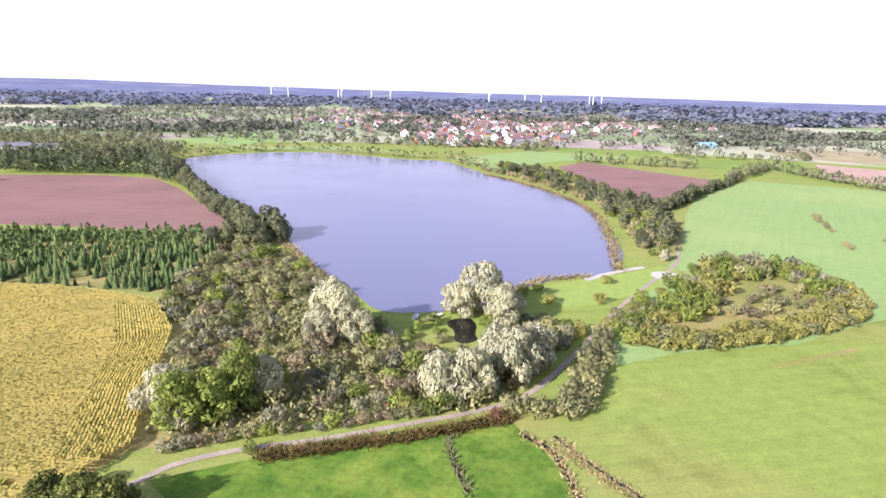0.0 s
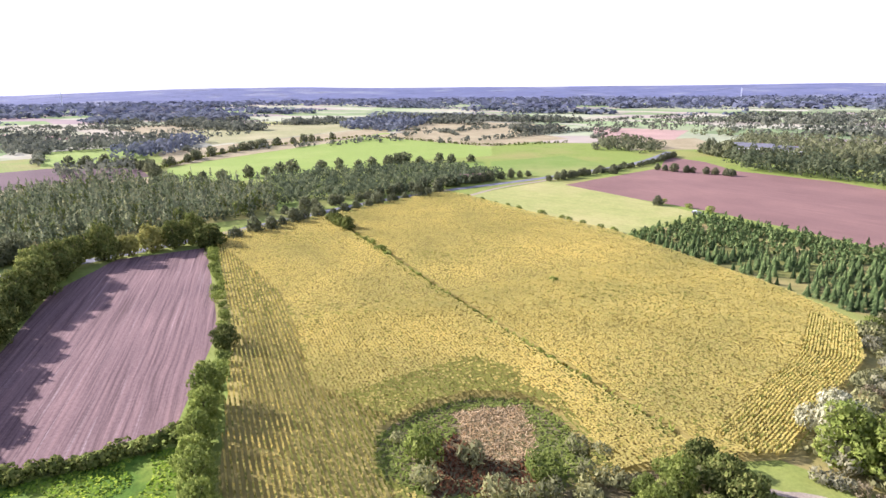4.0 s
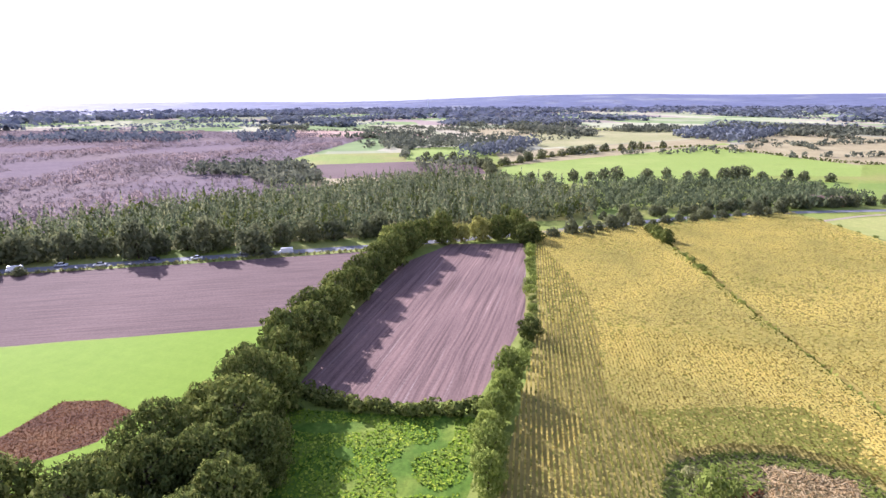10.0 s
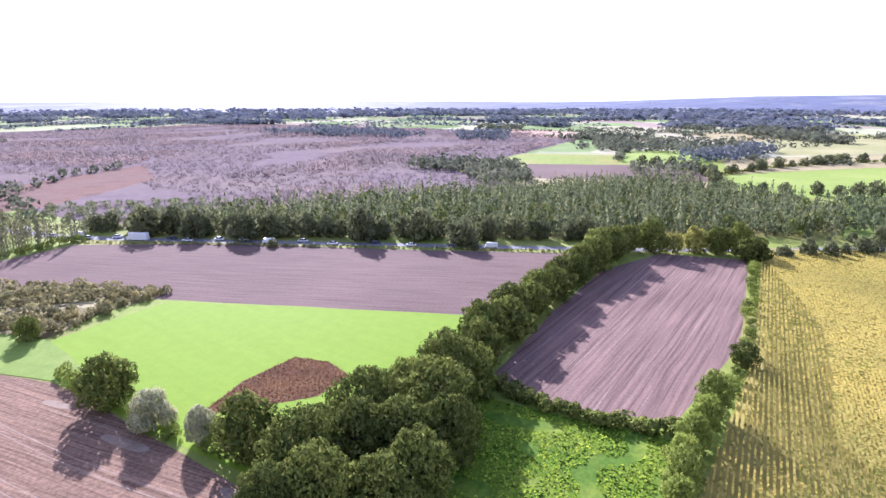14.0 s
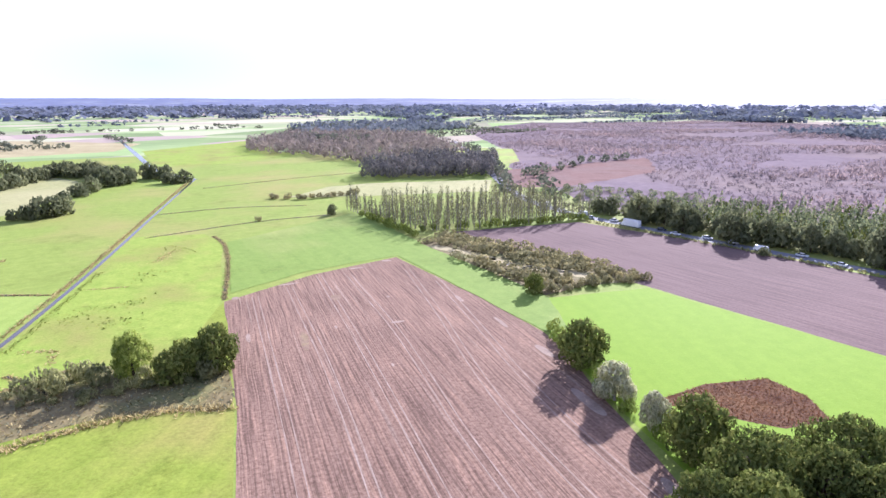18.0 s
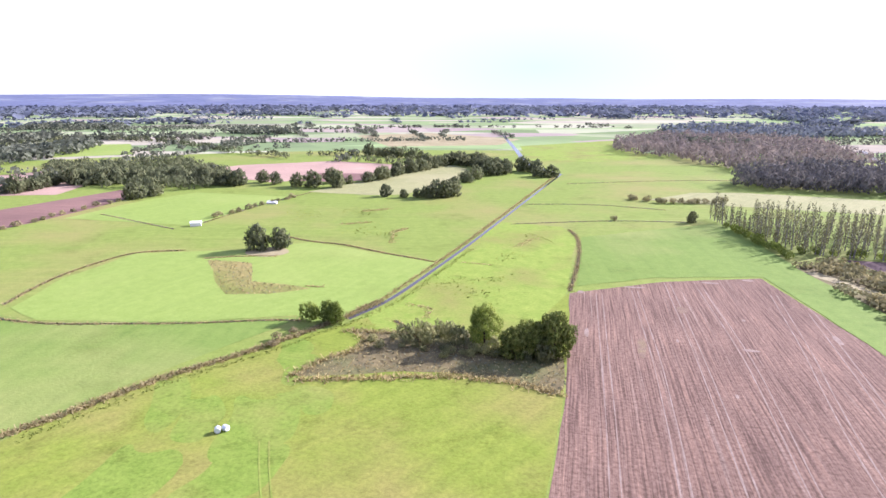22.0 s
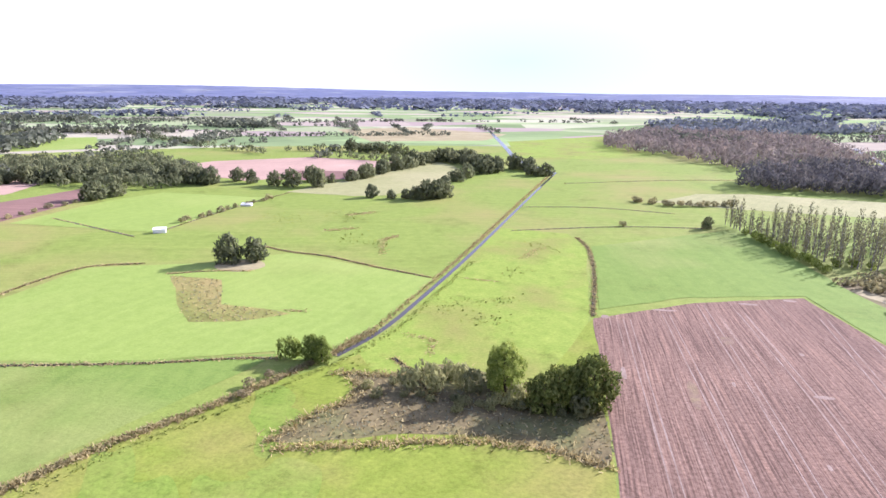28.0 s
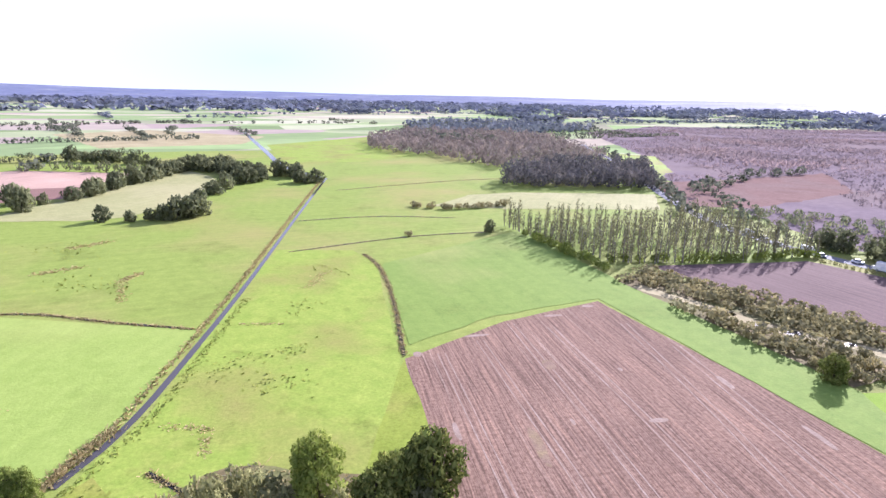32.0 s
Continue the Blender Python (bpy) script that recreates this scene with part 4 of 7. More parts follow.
for x, y, w, h in [(-25, -174, 1.6, 2.4), (-11, -143, 1.1, 6)]:
    field("weeds_1", [(x - w, y - h), (x + w * 0.7, y - h * 1.1), (x + w, y + h * 0.8), (x - w * 0.6, y + h)], "stubble_weed", "thin yellow-green weeds coming up through the stubble", 1.5, 2, "weeds")
field("field_18", HEATH, "bog", "wide purple-brown boggy heath", 4.0)
field("field_19", BRACKEN, "bracken", "rusty-orange bracken beside the road", 3.0)
field("field_20", FOREST, "rough", "grassy floor of a young wood", 1.0)
field("field_21", [(-640, 430), (-1000, 350), (-1150, 520), (-820, 640)], "tan", "distant tan stubble field", 3.0)
field("field_22", [(-450, 430), (-560, 480), (-520, 600), (-410, 520)], "tan", "pale field by the farm", 2.0)
field("field_23", [(-900, 20), (-1250, -60), (-1350, 150), (-980, 190)], "tan", "distant straw-coloured field", 3.0)
field("field_24", [(-980, 220), (-1300, 210), (-1250, 380), (-960, 330)], "pale", "distant mown meadow", 3.0)

field("field_51", [(-690, 8), (-753, 81), (-819, 172), (-971, 368), (-850, 330), (-705, 192), (-634, 110), (-586, 54), (-550, 14)], "tan", "straw-coloured strip beyond the green crop", 3.0)
field("field_61", [(-760, 70), (-830, 172), (-975, 360), (-1150, 330), (-1180, 120), (-960, 40)], "olive_stubble", "wide olive stubble field beyond the far hedge", 3.0)
field("field_52", [(-627, 372), (-755, 363), (-870, 345), (-1000, 480), (-853, 520), (-700, 470)], "tan", "pale straw-coloured field edged with low hedges", 2.0)
field("field_53", [(-446, 344), (-370, 330), (-335, 250), (-390, 232), (-440, 262)], "lawn", "small dark green field by the farm track", 1.0)
field("field_54", [(-360, 170), (-345, 236), (-390, 230), (-440, 255), (-460, 185), (-400, 214)], "lawn", "dark green crop strip beyond the oak wood", 1.0)
field("field_55", [(-339, 60), (-338, 79), (-312, 72), (-311, 57)], "lush", "small green clearing beside the road", 1.0)
field("field_56", [(-1130, -156), (-939, -20), (-1000, -330), (-1250, -420)], "pink", "pinkish far field behind the heath", 3.0)
field("field_57", [(-590, 504), (-518, 560), (-620, 700), (-760, 640)], "pink", "pinkish-brown far ploughed field", 2.0)

# ---------------------------------------------------------------- fields by the lake
field("field_25", [(35, 122), (56, 132), (89, 139), (131, 161), (220, 250), (330, 400), (229, 445), (160, 370), (127, 306), (98, 235), (60, 170)], "hill", "smooth bright green hill pasture", 1.0)
field("field_26", [(34, 118), (56, 130), (95, 138), (150, 150), (160, 90), (90, 60), (32, 80), (22, 96)], "pasture", "broad green meadow with mowing marks", 0.8)
field("field_27", [(-45, 80), (-31, 86), (-15, 90), (0, 95), (14, 99), (18, 92), (22, 78), (0, 66), (-30, 66)], "weed", "short green pasture behind the track", 0.6)
field("field_28", [(95, 504), (126, 545), (208, 434), (151, 360), (124, 326), (100, 361)], "brown", "reddish-brown ploughed field above the lake", 1.0)
field("field_29", [(60, 196), (80, 208), (88, 200), (66, 180), (48, 166), (36, 162), (30, 180)], "lush", "mown bathing lawn beside the lake", 0.8)
field("field_30", [(356, 575), (410, 530), (345, 420), (301, 468)], "pink", "pale sandy field behind the pasture", 2.0)
field("field_31", [(224, 605), (348, 585), (297, 485), (212, 512)], "lawn", "green field above the lake", 2.0)
field("field_58", [(386, 763), (560, 726), (450, 565), (367, 634)], "tan", "wide straw-coloured field on the slope", 2.0)
field("field_59", [(117, 701), (246, 678), (224, 614), (128, 640)], "lawn", "green strip below the village", 2.0)
field("field_60", [(77, 125), (90, 130), (104, 136), (104, 138), (90, 132.5), (77, 127)], "rough", "narrow strip of rushes in the meadow", 0.4)
field("field_32", [(-260, 600), (-120, 640), (-40, 600), (-130, 588)], "hill", "lakeside meadow on the far shore", 2.0)
field("field_33", [(0, 545), (90, 640), (200, 600), (100, 545), (40, 470)], "hill", "far lakeside meadow below the village", 2.0)
field("field_34", [(-330, 660), (-250, 780), (-170, 730), (-220, 620)], "hill", "pasture behind the lakeside trees", 2.0)

# ---------------------------------------------------------------- meadows south
field("field_35", [(55, -201), (48.5, -260), (45, -286), (16, -282), (8, -259), (9, -192), (9, -128), (50, -124), (65, -143), (59, -164)], "yellow", "yellow-green boggy meadow beside the canal", 1.0)
field("field_36", [(8, -182), (6.4, -114), (7.4, -81), (6.4, -22), (40, -20), (95, -40), (104, -73), (92, -103), (75, -129), (62, -146), (50, -130), (20, -140)], "yellow_mown", "yellow-green mown meadow with wheel marks", 0.6)
field("field_37", [(182, -350), (138, -348), (118, -356), (104, -400), (96, -470), (108, -500), (130, -532), (148, -475), (160, -415), (172, -385)], "olive_stubble", "ripe straw-coloured field among hedges", 1.0)
field("field_62", [(694, -599), (591, -664), (482, -541), (537, -489)], "lush", "green pasture between far hedges", 2.0)
field("field_63", [(187, -241), (187, -266), (181, -330), (250, -330), (262, -300), (262, -240)], "lush", "even green pasture between ditches", 1.0)
field("field_64", [(80, -142), (105, -133), (127, -127), (148, -121), (171, -124), (170, -20), (110, -40), (100, -90)], "lawn", "cool green meadow between ditch and canal", 0.6)
field("field_65", [(82, -143), (105, -133), (127, -127), (150, -122), (166, -128), (176, -156), (176, -190), (140, -205), (118, -224), (90, -216), (57, -206), (60, -180), (63.5, -160), (71, -141), (79, -139)], "lush", "fresh green pasture round the sedge patch", 0.6)
field("field_38", [(324, -427), (312, -478), (244, -532), (163, -515), (173, -435), (229, -384)], "pink", "pinkish bare tilled field", 1.5)
field("field_39", [(316, -245), (305, -332), (274, -295), (268, -239), (268, -206)], "brown", "brown ploughed field behind the ditches", 1.0)
field("field_40", [(224, -441), (168, -452), (162, -413), (186, -398), (212, -396)], "brown", "brown ploughed strip among hedges", 1.0)
field("field_41", [(456, -359), (436, -420), (350, -350), (330, -300), (366, -286)], "pink", "pale red tilled field", 1.5)
field("field_42", [(371, -900), (281, -1001), (108, -888), (122, -766), (250, -709)], "tan", "wide reed-brown meadow beside the far canal", 2.0)
field("field_43", [(93, -758), (-31, -900), (-60, -640), (-5, -592), (61, -570)], "yellow", "pale yellow far meadow", 2.0)
field("field_44", [(143, -189), (124, -189), (112, -169), (93, -167), (89, -166), (100, -158), (113, -154), (124, -166)], "rough", "patch of tan sedge in the pasture", 1.0)
for k, (x, y, w, h, turn) in enumerate([(62, -88, 8, 14, 20), (58, -74, 7, 12, 0), (74, -88, 5, 10, 30), (84, -92, 5, 14, 30), (66, -112, 5, 9, 35), (57, -100, 5, 8, 60), (72, -122, 4, 8, 30), (74, -66, 8, 14, 10)]):
    c, q = math.cos(radians(turn)), math.sin(radians(turn))
    field("field_%d" % (70 + k), [(x + c * a * w - q * b * h, y + q * a * w + c * b * h) for a, b in ((-0.7, -0.9), (0.1, -0.7), (0.8, -1.0), (0.6, -0.1), (1.0, 0.6), (0.1, 0.9), (-0.5, 0.6), (-1.0, 0.1))], "wet_green", "drift of darker wet grass in the mown meadow", 2.0, 2)
BOG = [(66, -108), (64, -113), (61, -120), (57, -124), (56, -130), (59, -134), (64, -135.5), (55, -137), (48, -139), (44, -145), (36, -146), (30, -142), (8, -138), (6, -118), (8, -113), (14, -116), (22, -118), (29, -119), (41, -117), (48, -115), (52, -113)]
field("field_45", BOG, "reedbed", "boggy brown hollow with reeds", 1.2, 1)
field("field_46", [(-30, -372), (-70, -362), (-156, -352), (-182, -402), (-91, -416), (-60, -408)], "olive_stubble", "pale grass strip before the dark wood", 1.0)
field("field_47", SIDE_FIELD, "yellow", "yellow field beside the far road", 1.5)
field("field_48", [(-60, -310), (6, -262), (6, -190), (-20, -206), (-56, -216), (-70, -270)], "lawn", "even green meadow behind the stubble", 0.8)
field("field_67", [(-20, -206), (-56, -217), (-66, -160), (-71.5, -128), (-78, -127), (-86, -152), (-81, -186), (-71, -232), (-66, -268), (-60, -300), (-40, -260)], "lawn", "fresh green strip between stubble and marsh", 0.6)
field("field_49", [(-70, -232), (-88, -243), (-100, -219), (-120, -188), (-126, -155), (-104, -158), (-86, -154), (-80, -186)], "reedbed", "sedge and sallow marsh with open water", 1.0)

# ---------------------------------------------------------------- water
field("water_1", LAKE, "lake", "broad lavender-grey lake with faint ripples", 2.0, 2, "lake")
field("water_2", [(2, 150), (7, 152), (9, 147), (8.5, 141), (9.5, 137), (6, 134), (3.5, 136), (4, 142), (1.5, 146)], "pond", "small dark pond among the trees", 0.9, 1, "pond")
field("water_3", [(-20, 142), (-11, 143), (-11, 134), (-18, 134)], "canal", "shallow inlet at the shore", 0.5, 2, "pond")
CANAL = [(104, -72), (98, -87), (91, -103), (82, -116), (75, -129), (67, -144), (61, -160), (57, -190), (52, -230), (46, -292), (37, -385), (27, -480)]
ribbon("water_4", CANAL[5:], 1.5, "canal", "straight narrow drainage canal", None, "canal", 0.08)
ribbon("water_5", [(27, -480), (63, -555), (81, -654), (125, -871), (150, -1000)], 5.0, "canal", "far stretch of the drainage canal", None, "canal")
for i, (x, y, w) in enumerate([(-79, -215, 2.6), (-86, -205, 2.0), (-88, -198, 2.4), (-91, -190, 2.0), (-96, -183, 2.6), (-105, -174, 2)]):
    field("water_%d" % (6 + i), [(x - w, y - w * 0.6), (x + w, y - w * 0.5), (x + w * 0.8, y + w * 0.6), (x - w * 0.9, y + w * 0.5)], "canal", "pool of open water in the marsh", 0.5, 2, "pool")

# ---------------------------------------------------------------- ways
TRACK = [(-60, 74), (-47, 78), (-44, 84), (-33, 89), (-21, 92), (-8, 97), (8, 103), (18, 109), (27, 122), (37, 138), (51, 162), (70, 189), (87, 210), (100, 245), (110, 278), (116, 300), (124, 324)]
ribbon("track_1", TRACK, 1.4, "gravel", "pale gravel farm track", None, "track")
ribbon("track_2", [(-300, 163), (-320, 200), (-328, 246), (-380, 410)], 3.0, "gravel", "pale field track", None, "track")
ROAD = [(-300, -790), (-281, -724), (-241, -560), (-206, -462), (-178, -375), (-164, -318), (-163, -285), (-168, -255), (-187, -199), (-206, -143), (-222, -99), (-240, -45), (-262, 10), (-288, 60), (-320, 130), (-336, 240), (-351, 300), (-371, 370), (-420, 450)]
ribbon("road_1", ROAD, 6.2, "asphalt", "grey two-lane country road", None, "road", 0.0)
ribbon("track_3", [(48, 189), (55, 195), (64, 201), (73, 206)], 2.6, "sand", "strip of sandy beach", None, "beach")
ribbon("strip_1", [(-264, 74), (-196, 75), (-158, 74.5), (-125, 75), (-101, 75.5), (-86, 76), (-66, 77)], 2.3, "rough", "grassy baulk between two maize fields", None, "strip")

reed_strip("baulk_weeds", [(-264, 74), (-196, 75), (-158, 74.5), (-125, 75), (-101, 75.5), (-66, 77)], 1.3, 0.9, 5, "rush", "rough weeds on the grassy baulk", 67, "weeds", "stuff", 0.6)


# ---------------------------------------------------------------- maize
def maize():
    """Ripe maize in rows: open rows beside the hedge and on the headland, a closed canopy elsewhere."""
    rng = np.random.default_rng(4)
    west = [(-90, 153), (-76, 128), (-73, 120), (-70, 108), (-66, 96), (-63, 87), (-62, 83)]
    east = [(-77, 153), (-66, 134), (-62, 120), (-58, 106), (-54, 96), (-52, 89), (-51, 83)]
    head = west + east[::-1]
    side = [(-250, 20), (-179, 30), (-143, 28), (-112, 24), (-92, 34), (-66, 24), (-66, 0), (-100, 2), (-150, 8), (-250, 14)]
    rows = []
    for y in np.arange(-20, 176, 0.75):
        for x0, x1, step in ((-330, -150, 1.0), (-150, -44, 0.5)):
            x = np.arange(x0, x1, step) + rng.uniform(0, step)
            rows.append(np.stack([x, y + x * -0.07 + 0.9 * np.sin(x * 0.05) * (x > -90) + rng.normal(0, 0.05, len(x))], 1))
    P = np.concatenate(rows)
    P = P[~inside(head, P[:, 0], P[:, 1])]
    ends = [(Vector(a), Vector(b)) for a, b in zip(west, east)]
    rows = [walk_line([tuple(a.lerp(b, (k + 0.5) / 17)) for a, b in ends], 0.3) for k in range(17)]
    crosswise = np.concatenate([np.array(q, float) for q in rows])
    P = np.concatenate([P, crosswise + rng.normal(0, 0.05, crosswise.shape)])
    P = P[inside(CORN, P[:, 0], P[:, 1]) & ~inside(HOLLOW, P[:, 0], P[:, 1]) & (np.abs(P[:, 1] - np.interp(P[:, 0], [-264, -196, -158, -125, -101, -86, -66], [74, 75, 74.5, 75, 75.5, 76, 77])) > 0.95)]
    d = np.hypot(P[:, 0], P[:, 1])
    ring = inside([(-104, 18), (-108, 60), (-97, 66), (-92, 62), (-84, 66), (-62, 60), (-56, 40), (-66, 10)], P[:, 0], P[:, 1])
    beside, across = inside(side, P[:, 0], P[:, 1]), inside(head, P[:, 0], P[:, 1])
    strip = beside | across
    P[beside, 1] = np.round((P[beside, 1] + 0.07 * P[beside, 0]) / 0.95) * 0.95 - 0.07 * P[beside, 0]
    u = rng.uniform(0, 1, len(P))
    patch = np.array([noise.noise((x * 0.03, y * 0.03, 2)) for x, y in P])
    green = (ring & (u < 0.75 + 0.5 * patch)) | (beside & (u < 0.3)) | (across & (u < 0.2)) | (u < 0.02 + 0.05 * np.clip((150 - d) / 80, 0, 1) + 0.3 * np.clip(patch - 0.05, 0, 1))
    for nm, sel, mat, lab in (("maize_plants", ~green, "corn", "dense ripe yellow maize standing in rows"), ("green_maize_plants", green, "corn_green", "greener maize along the edges and round the hollow")):
        Q, thin, cross = P[sel], beside[sel], across[sel]
        n = len(Q)
        far = np.hypot(Q[:, 0], Q[:, 1]) > 152
        pieces = []
        for k in range(3):
            w = rng.uniform(0, 2 * math.pi, n)
            L = np.where(far, 0.8, 0.7) * rng.uniform(0.7, 1.2, n) * 0.6
            u2 = np.stack([np.cos(w) * np.where(cross, 0.3, 1.0), np.sin(w) * np.where(thin, 0.4, 1.0)], 1)
            s = np.stack([-u2[:, 1], u2[:, 0]], 1) * np.where(far, 0.26, np.where(thin | cross, 0.15, 0.19))[:, None]
            z0 = np.where(thin | cross, rng.uniform(1.0, 1.7, n), rng.uniform(1.58, 1.75, n))
            z1 = rng.uniform(1.7, 1.85, n) + 0.06 * (k == 0)
            a = np.c_[Q - s, z0]
            b = np.c_[Q + s, z0]
            c = np.c_[Q + u2 * L[:, None] + s, z1]
            e = np.c_[Q + u2 * L[:, None] - s, z1]
            pieces.append((np.stack([a, b, c, e], 1).reshape(-1, 3), np.arange(4 * n).reshape(-1, 4)))
        V, F = joined(pieces)
        N = np.cross(V[F[:, 1]] - V[F[:, 0]], V[F[:, 3]] - V[F[:, 0]])
        down = N[:, 2] < 0
        F[down] = F[down][:, ::-1]
        N[down] *= -1
        N = N / (np.linalg.norm(N, axis=1)[:, None] + 1e-9) * 0.45 + np.array([0, 0, 0.7])
        soft = np.zeros_like(V)
        soft[F.ravel()] = np.repeat(N / np.linalg.norm(N, axis=1)[:, None], 4, 0)
        tagged(new(nm, mesh_of(nm, V, F, soft, mat)), lab, "maize", "", "stuff")


maize()

CLUMP = [(-62, -53, 0.95), (-79, -52, 0.95), (-70, -48, 0.95), (-74, -42, 0.9), (-87, -43, 0.95), (-68, -37, 0.85), (-80, -37, 0.8), (-98, -45, 0.9), (-56, -46, 0.9), (-61, -39, 0.8), (-52, -50, 0.75), (-90, -50, 0.8), (-71, -57, 0.8)]

# ---------------------------------------------------------------- hedges and single trees in the west
OAK = "dark green broad-crowned oak in a field hedge"
for x, y in [(-103, -42), (-107, -49), (-116, -45), (-126, -48), (-135, -44), (-144, -47), (-152, -44), (-162, -44), (-171, -41), (-180, -42), (-190, -39), (-199, -39), (-208, -36), (-217, -37), (-226, -33), (-235, -33), (-243, -29), (-246, -20)]:
    plant("oak", x, y, PICK.uniform(1.0, 1.25), "oak_tree", OAK, "tree", "oaks along the hedge")
for x, y in [(-248, -12), (-252, -4), (-255, 4), (-257, 12)]:
    plant("autumn_tree" if y < 0 else "oak", x, y, 1.05, "maple_tree" if y < 0 else "oak_tree", "yellowing broad-leaved tree at the corner of the field" if y < 0 else OAK, "tree")
for x, y, s in CLUMP:
    plant("big_oak", x, y, s, "oak_tree", "large dense oak in a thick clump", "tree", "oak clump")
plant("oak", -67, -69, 0.9, "oak_tree", "single oak at the corner of the stubble", "tree")
plant("oak", -69, -107, 0.95, "oak_tree", "rounded dark oak beside the stubble", "tree")
plant("willow", -66.5, -91, 0.7, "willow_tree", "low silvery willow in the field hedge", "tree")
plant("willow", -67, -80, 0.55, "willow_tree", "small silvery willow in the field hedge", "tree")
for x, y in [(-74, -128), (-72, -122), (-71, -116), (-70, -101), (-68, -97), (-66, -86), (-66, -75), (-65, -63), (-63, -59)]:
    plant("green_bush", x, y, PICK.uniform(0.8, 1.2), "hedge_bush", "dense green hedge bush beside the stubble", "bush", "stubble hedge")
plant("oak", -247, 17, 1.0, "oak_tree", "round oak at the corner of maize and ploughland", "tree")
for x, y in walk_line([(-240, 17), (-204, 15.5), (-174, 13), (-150, 11)], 5.5, 0.8):
    plant("green_bush", x, y, PICK.uniform(0.55, 0.95), "hedge_bush", "green bush in the hedge along the maize", "bush", "maize hedge")
plant("oak", -143, 10.5, 0.62, "oak_tree", "small dark oak in the maize hedge", "tree")
for x, y in walk_line([(-134, 9), (-121, 5)], 5, 0.6):
    plant("green_bush", x, y, PICK.uniform(0.6, 0.9), "hedge_bush", "green bush in the hedge along the maize", "bush", "maize hedge")
for x, y, s in [(-114, 4, 0.75), (-107, 3, 0.7), (-100, 1, 0.7), (-93, 0, 0.6), (-86, 0, 0.75), (-80, 0, 0.65)]:
    plant("ash", x, y, s, "ash_tree", "light green ash tree in the maize hedge", "tree", "maize hedge")
clump_strip("hedge", [(-110, -40), (-105, -30), (-104, -21), (-103, -11), (-106, 0)], 2.6, 2.6, 1.6, "oak", "trimmed dark hedge across the end of the field", 21, 0.5)
for x, y in walk_line([(-267, 72), (-253, 73), (-240, 74)], 5, 0.8):
    plant("oak", x, y, PICK.uniform(0.45, 0.6), "oak_tree", "small oak on the grassy baulk", "tree")
for x, y in [(-226, 75), (-218, 75), (-206, 74.5), (-199, 74)]:
    plant("green_bush", x, y, PICK.uniform(0.7, 1.0), "hedge_bush", "dark bush on the grassy baulk", "bush", "baulk bushes")
plant("green_bush", -145, 110, 0.7, "elder_bush", "lone dark bush standing in the maize", "bush")
for x, y in [(-188, 75), (-171, 74.5), (-150, 74.5), (-133, 75), (-104, 76), (-100, 75), (-88, 76), (-74, 76)]:
    plant("green_bush", x, y, 0.5, "hedge_bush", "low bush on the grassy baulk", "bush", "baulk bushes")
rng = np.random.default_rng(8)
pts = scatter(HOLLOW, 0.6, 45)
dry = inside([(-91, 46), (-87, 59), (-78, 56), (-71, 51), (-73, 45), (-82, 43)], pts[:, 0], pts[:, 1])
brown = ~dry & inside([(-81, 36), (-84, 44), (-70, 50), (-63, 46), (-70, 32)], pts[:, 0], pts[:, 1])
tagged(new("hollow_reeds", mesh_of("hollow_reeds", *blades(np.concatenate([pts[dry], pts[dry] + 0.3]), 0.35, 0.24, rng, 1.6), "straw")), "pale dry stalks in the middle of the hollow", "reeds", "", "stuff")
tagged(new("hollow_docks", mesh_of("hollow_docks", *blades(pts[brown], 0.5, 0.4, rng, 0.9), "dead_weed")), "red-brown dead docks in the hollow", "weeds", "", "stuff")
wet = ~dry & ~brown
tagged(new("hollow_weeds", mesh_of("hollow_weeds", *blades(pts[wet], 0.35, 0.5, rng, 2.0), "ash")), "olive tall weeds filling the hollow", "weeds", "", "stuff")
for x, y, s in [(-80, 35, 1.15), (-75, 41.5, 1.1), (-66, 49.5, 1.15), (-69, 59, 0.9), (-60, 58, 1.1), (-65, 41, 1.0), (-63, 44, 0.9), (-62, 48, 0.8), (-86, 33, 0.6), (-66, 61, 0.7), (-73, 32, 0.9), (-64, 56, 0.7), (-58, 52, 0.9)]:
    plant("green_bush" if s > 1.12 else "bush", x, y, s * 1.15, "sallow_bush", "rounded grey-green sallow bush in the overgrown hollow", "bush", "hollow bushes", 0.0, 1.15)
for x, y, s in [(-57, 74, 0.5), (-50, 71, 0.72), (-45, 70, 0.62), (-47, 65, 0.5), (-43, 66, 0.45), (-41, 70, 0.4)]:
    plant("oak", x, y, s, "oak_tree", "dense oak where the track meets the maize", "tree", "track oaks")
for x, y in scatter([(-61, 52), (-60, 66), (-57, 76), (-46, 76), (-40, 68), (-44, 58), (-55, 46)], 4.2, 59):
    plant(PICK.choice(("bush", "green_bush", "green_bush")), x, y, PICK.uniform(0.5, 0.9), "hawthorn_bush", "mixed green bush under the track oaks", "bush", "track oak bushes")
for x, y, s in [(-53, 65, 0.62), (-51, 58, 0.5), (-55, 60, 0.4)]:
    plant("ash", x, y, s, "ash_tree", "light green ash where the track meets the maize", "tree", "track oaks")
for x, y in walk_line([(-300, 163), (-240, 168), (-195, 174), (-182, 172)], 11, 1.5):
    plant("green_bush", x, y, PICK.uniform(0.5, 0.9), "hedge_bush", "scattered bush on the edge of the maize", "bush", "meadow edge bushes")
for x, y in walk_line([(-329, 342), (-313, 348), (-275, 363)], 7, 1.5) + [(-226, 237), (-345, 300), (-352, 330), (-330, 300)]:
    plant("mid_oak", x, y, PICK.uniform(0.4, 0.6), "hawthorn_tree", "small thorn tree in the ploughed field hedge", "tree", "ploughland thorns")
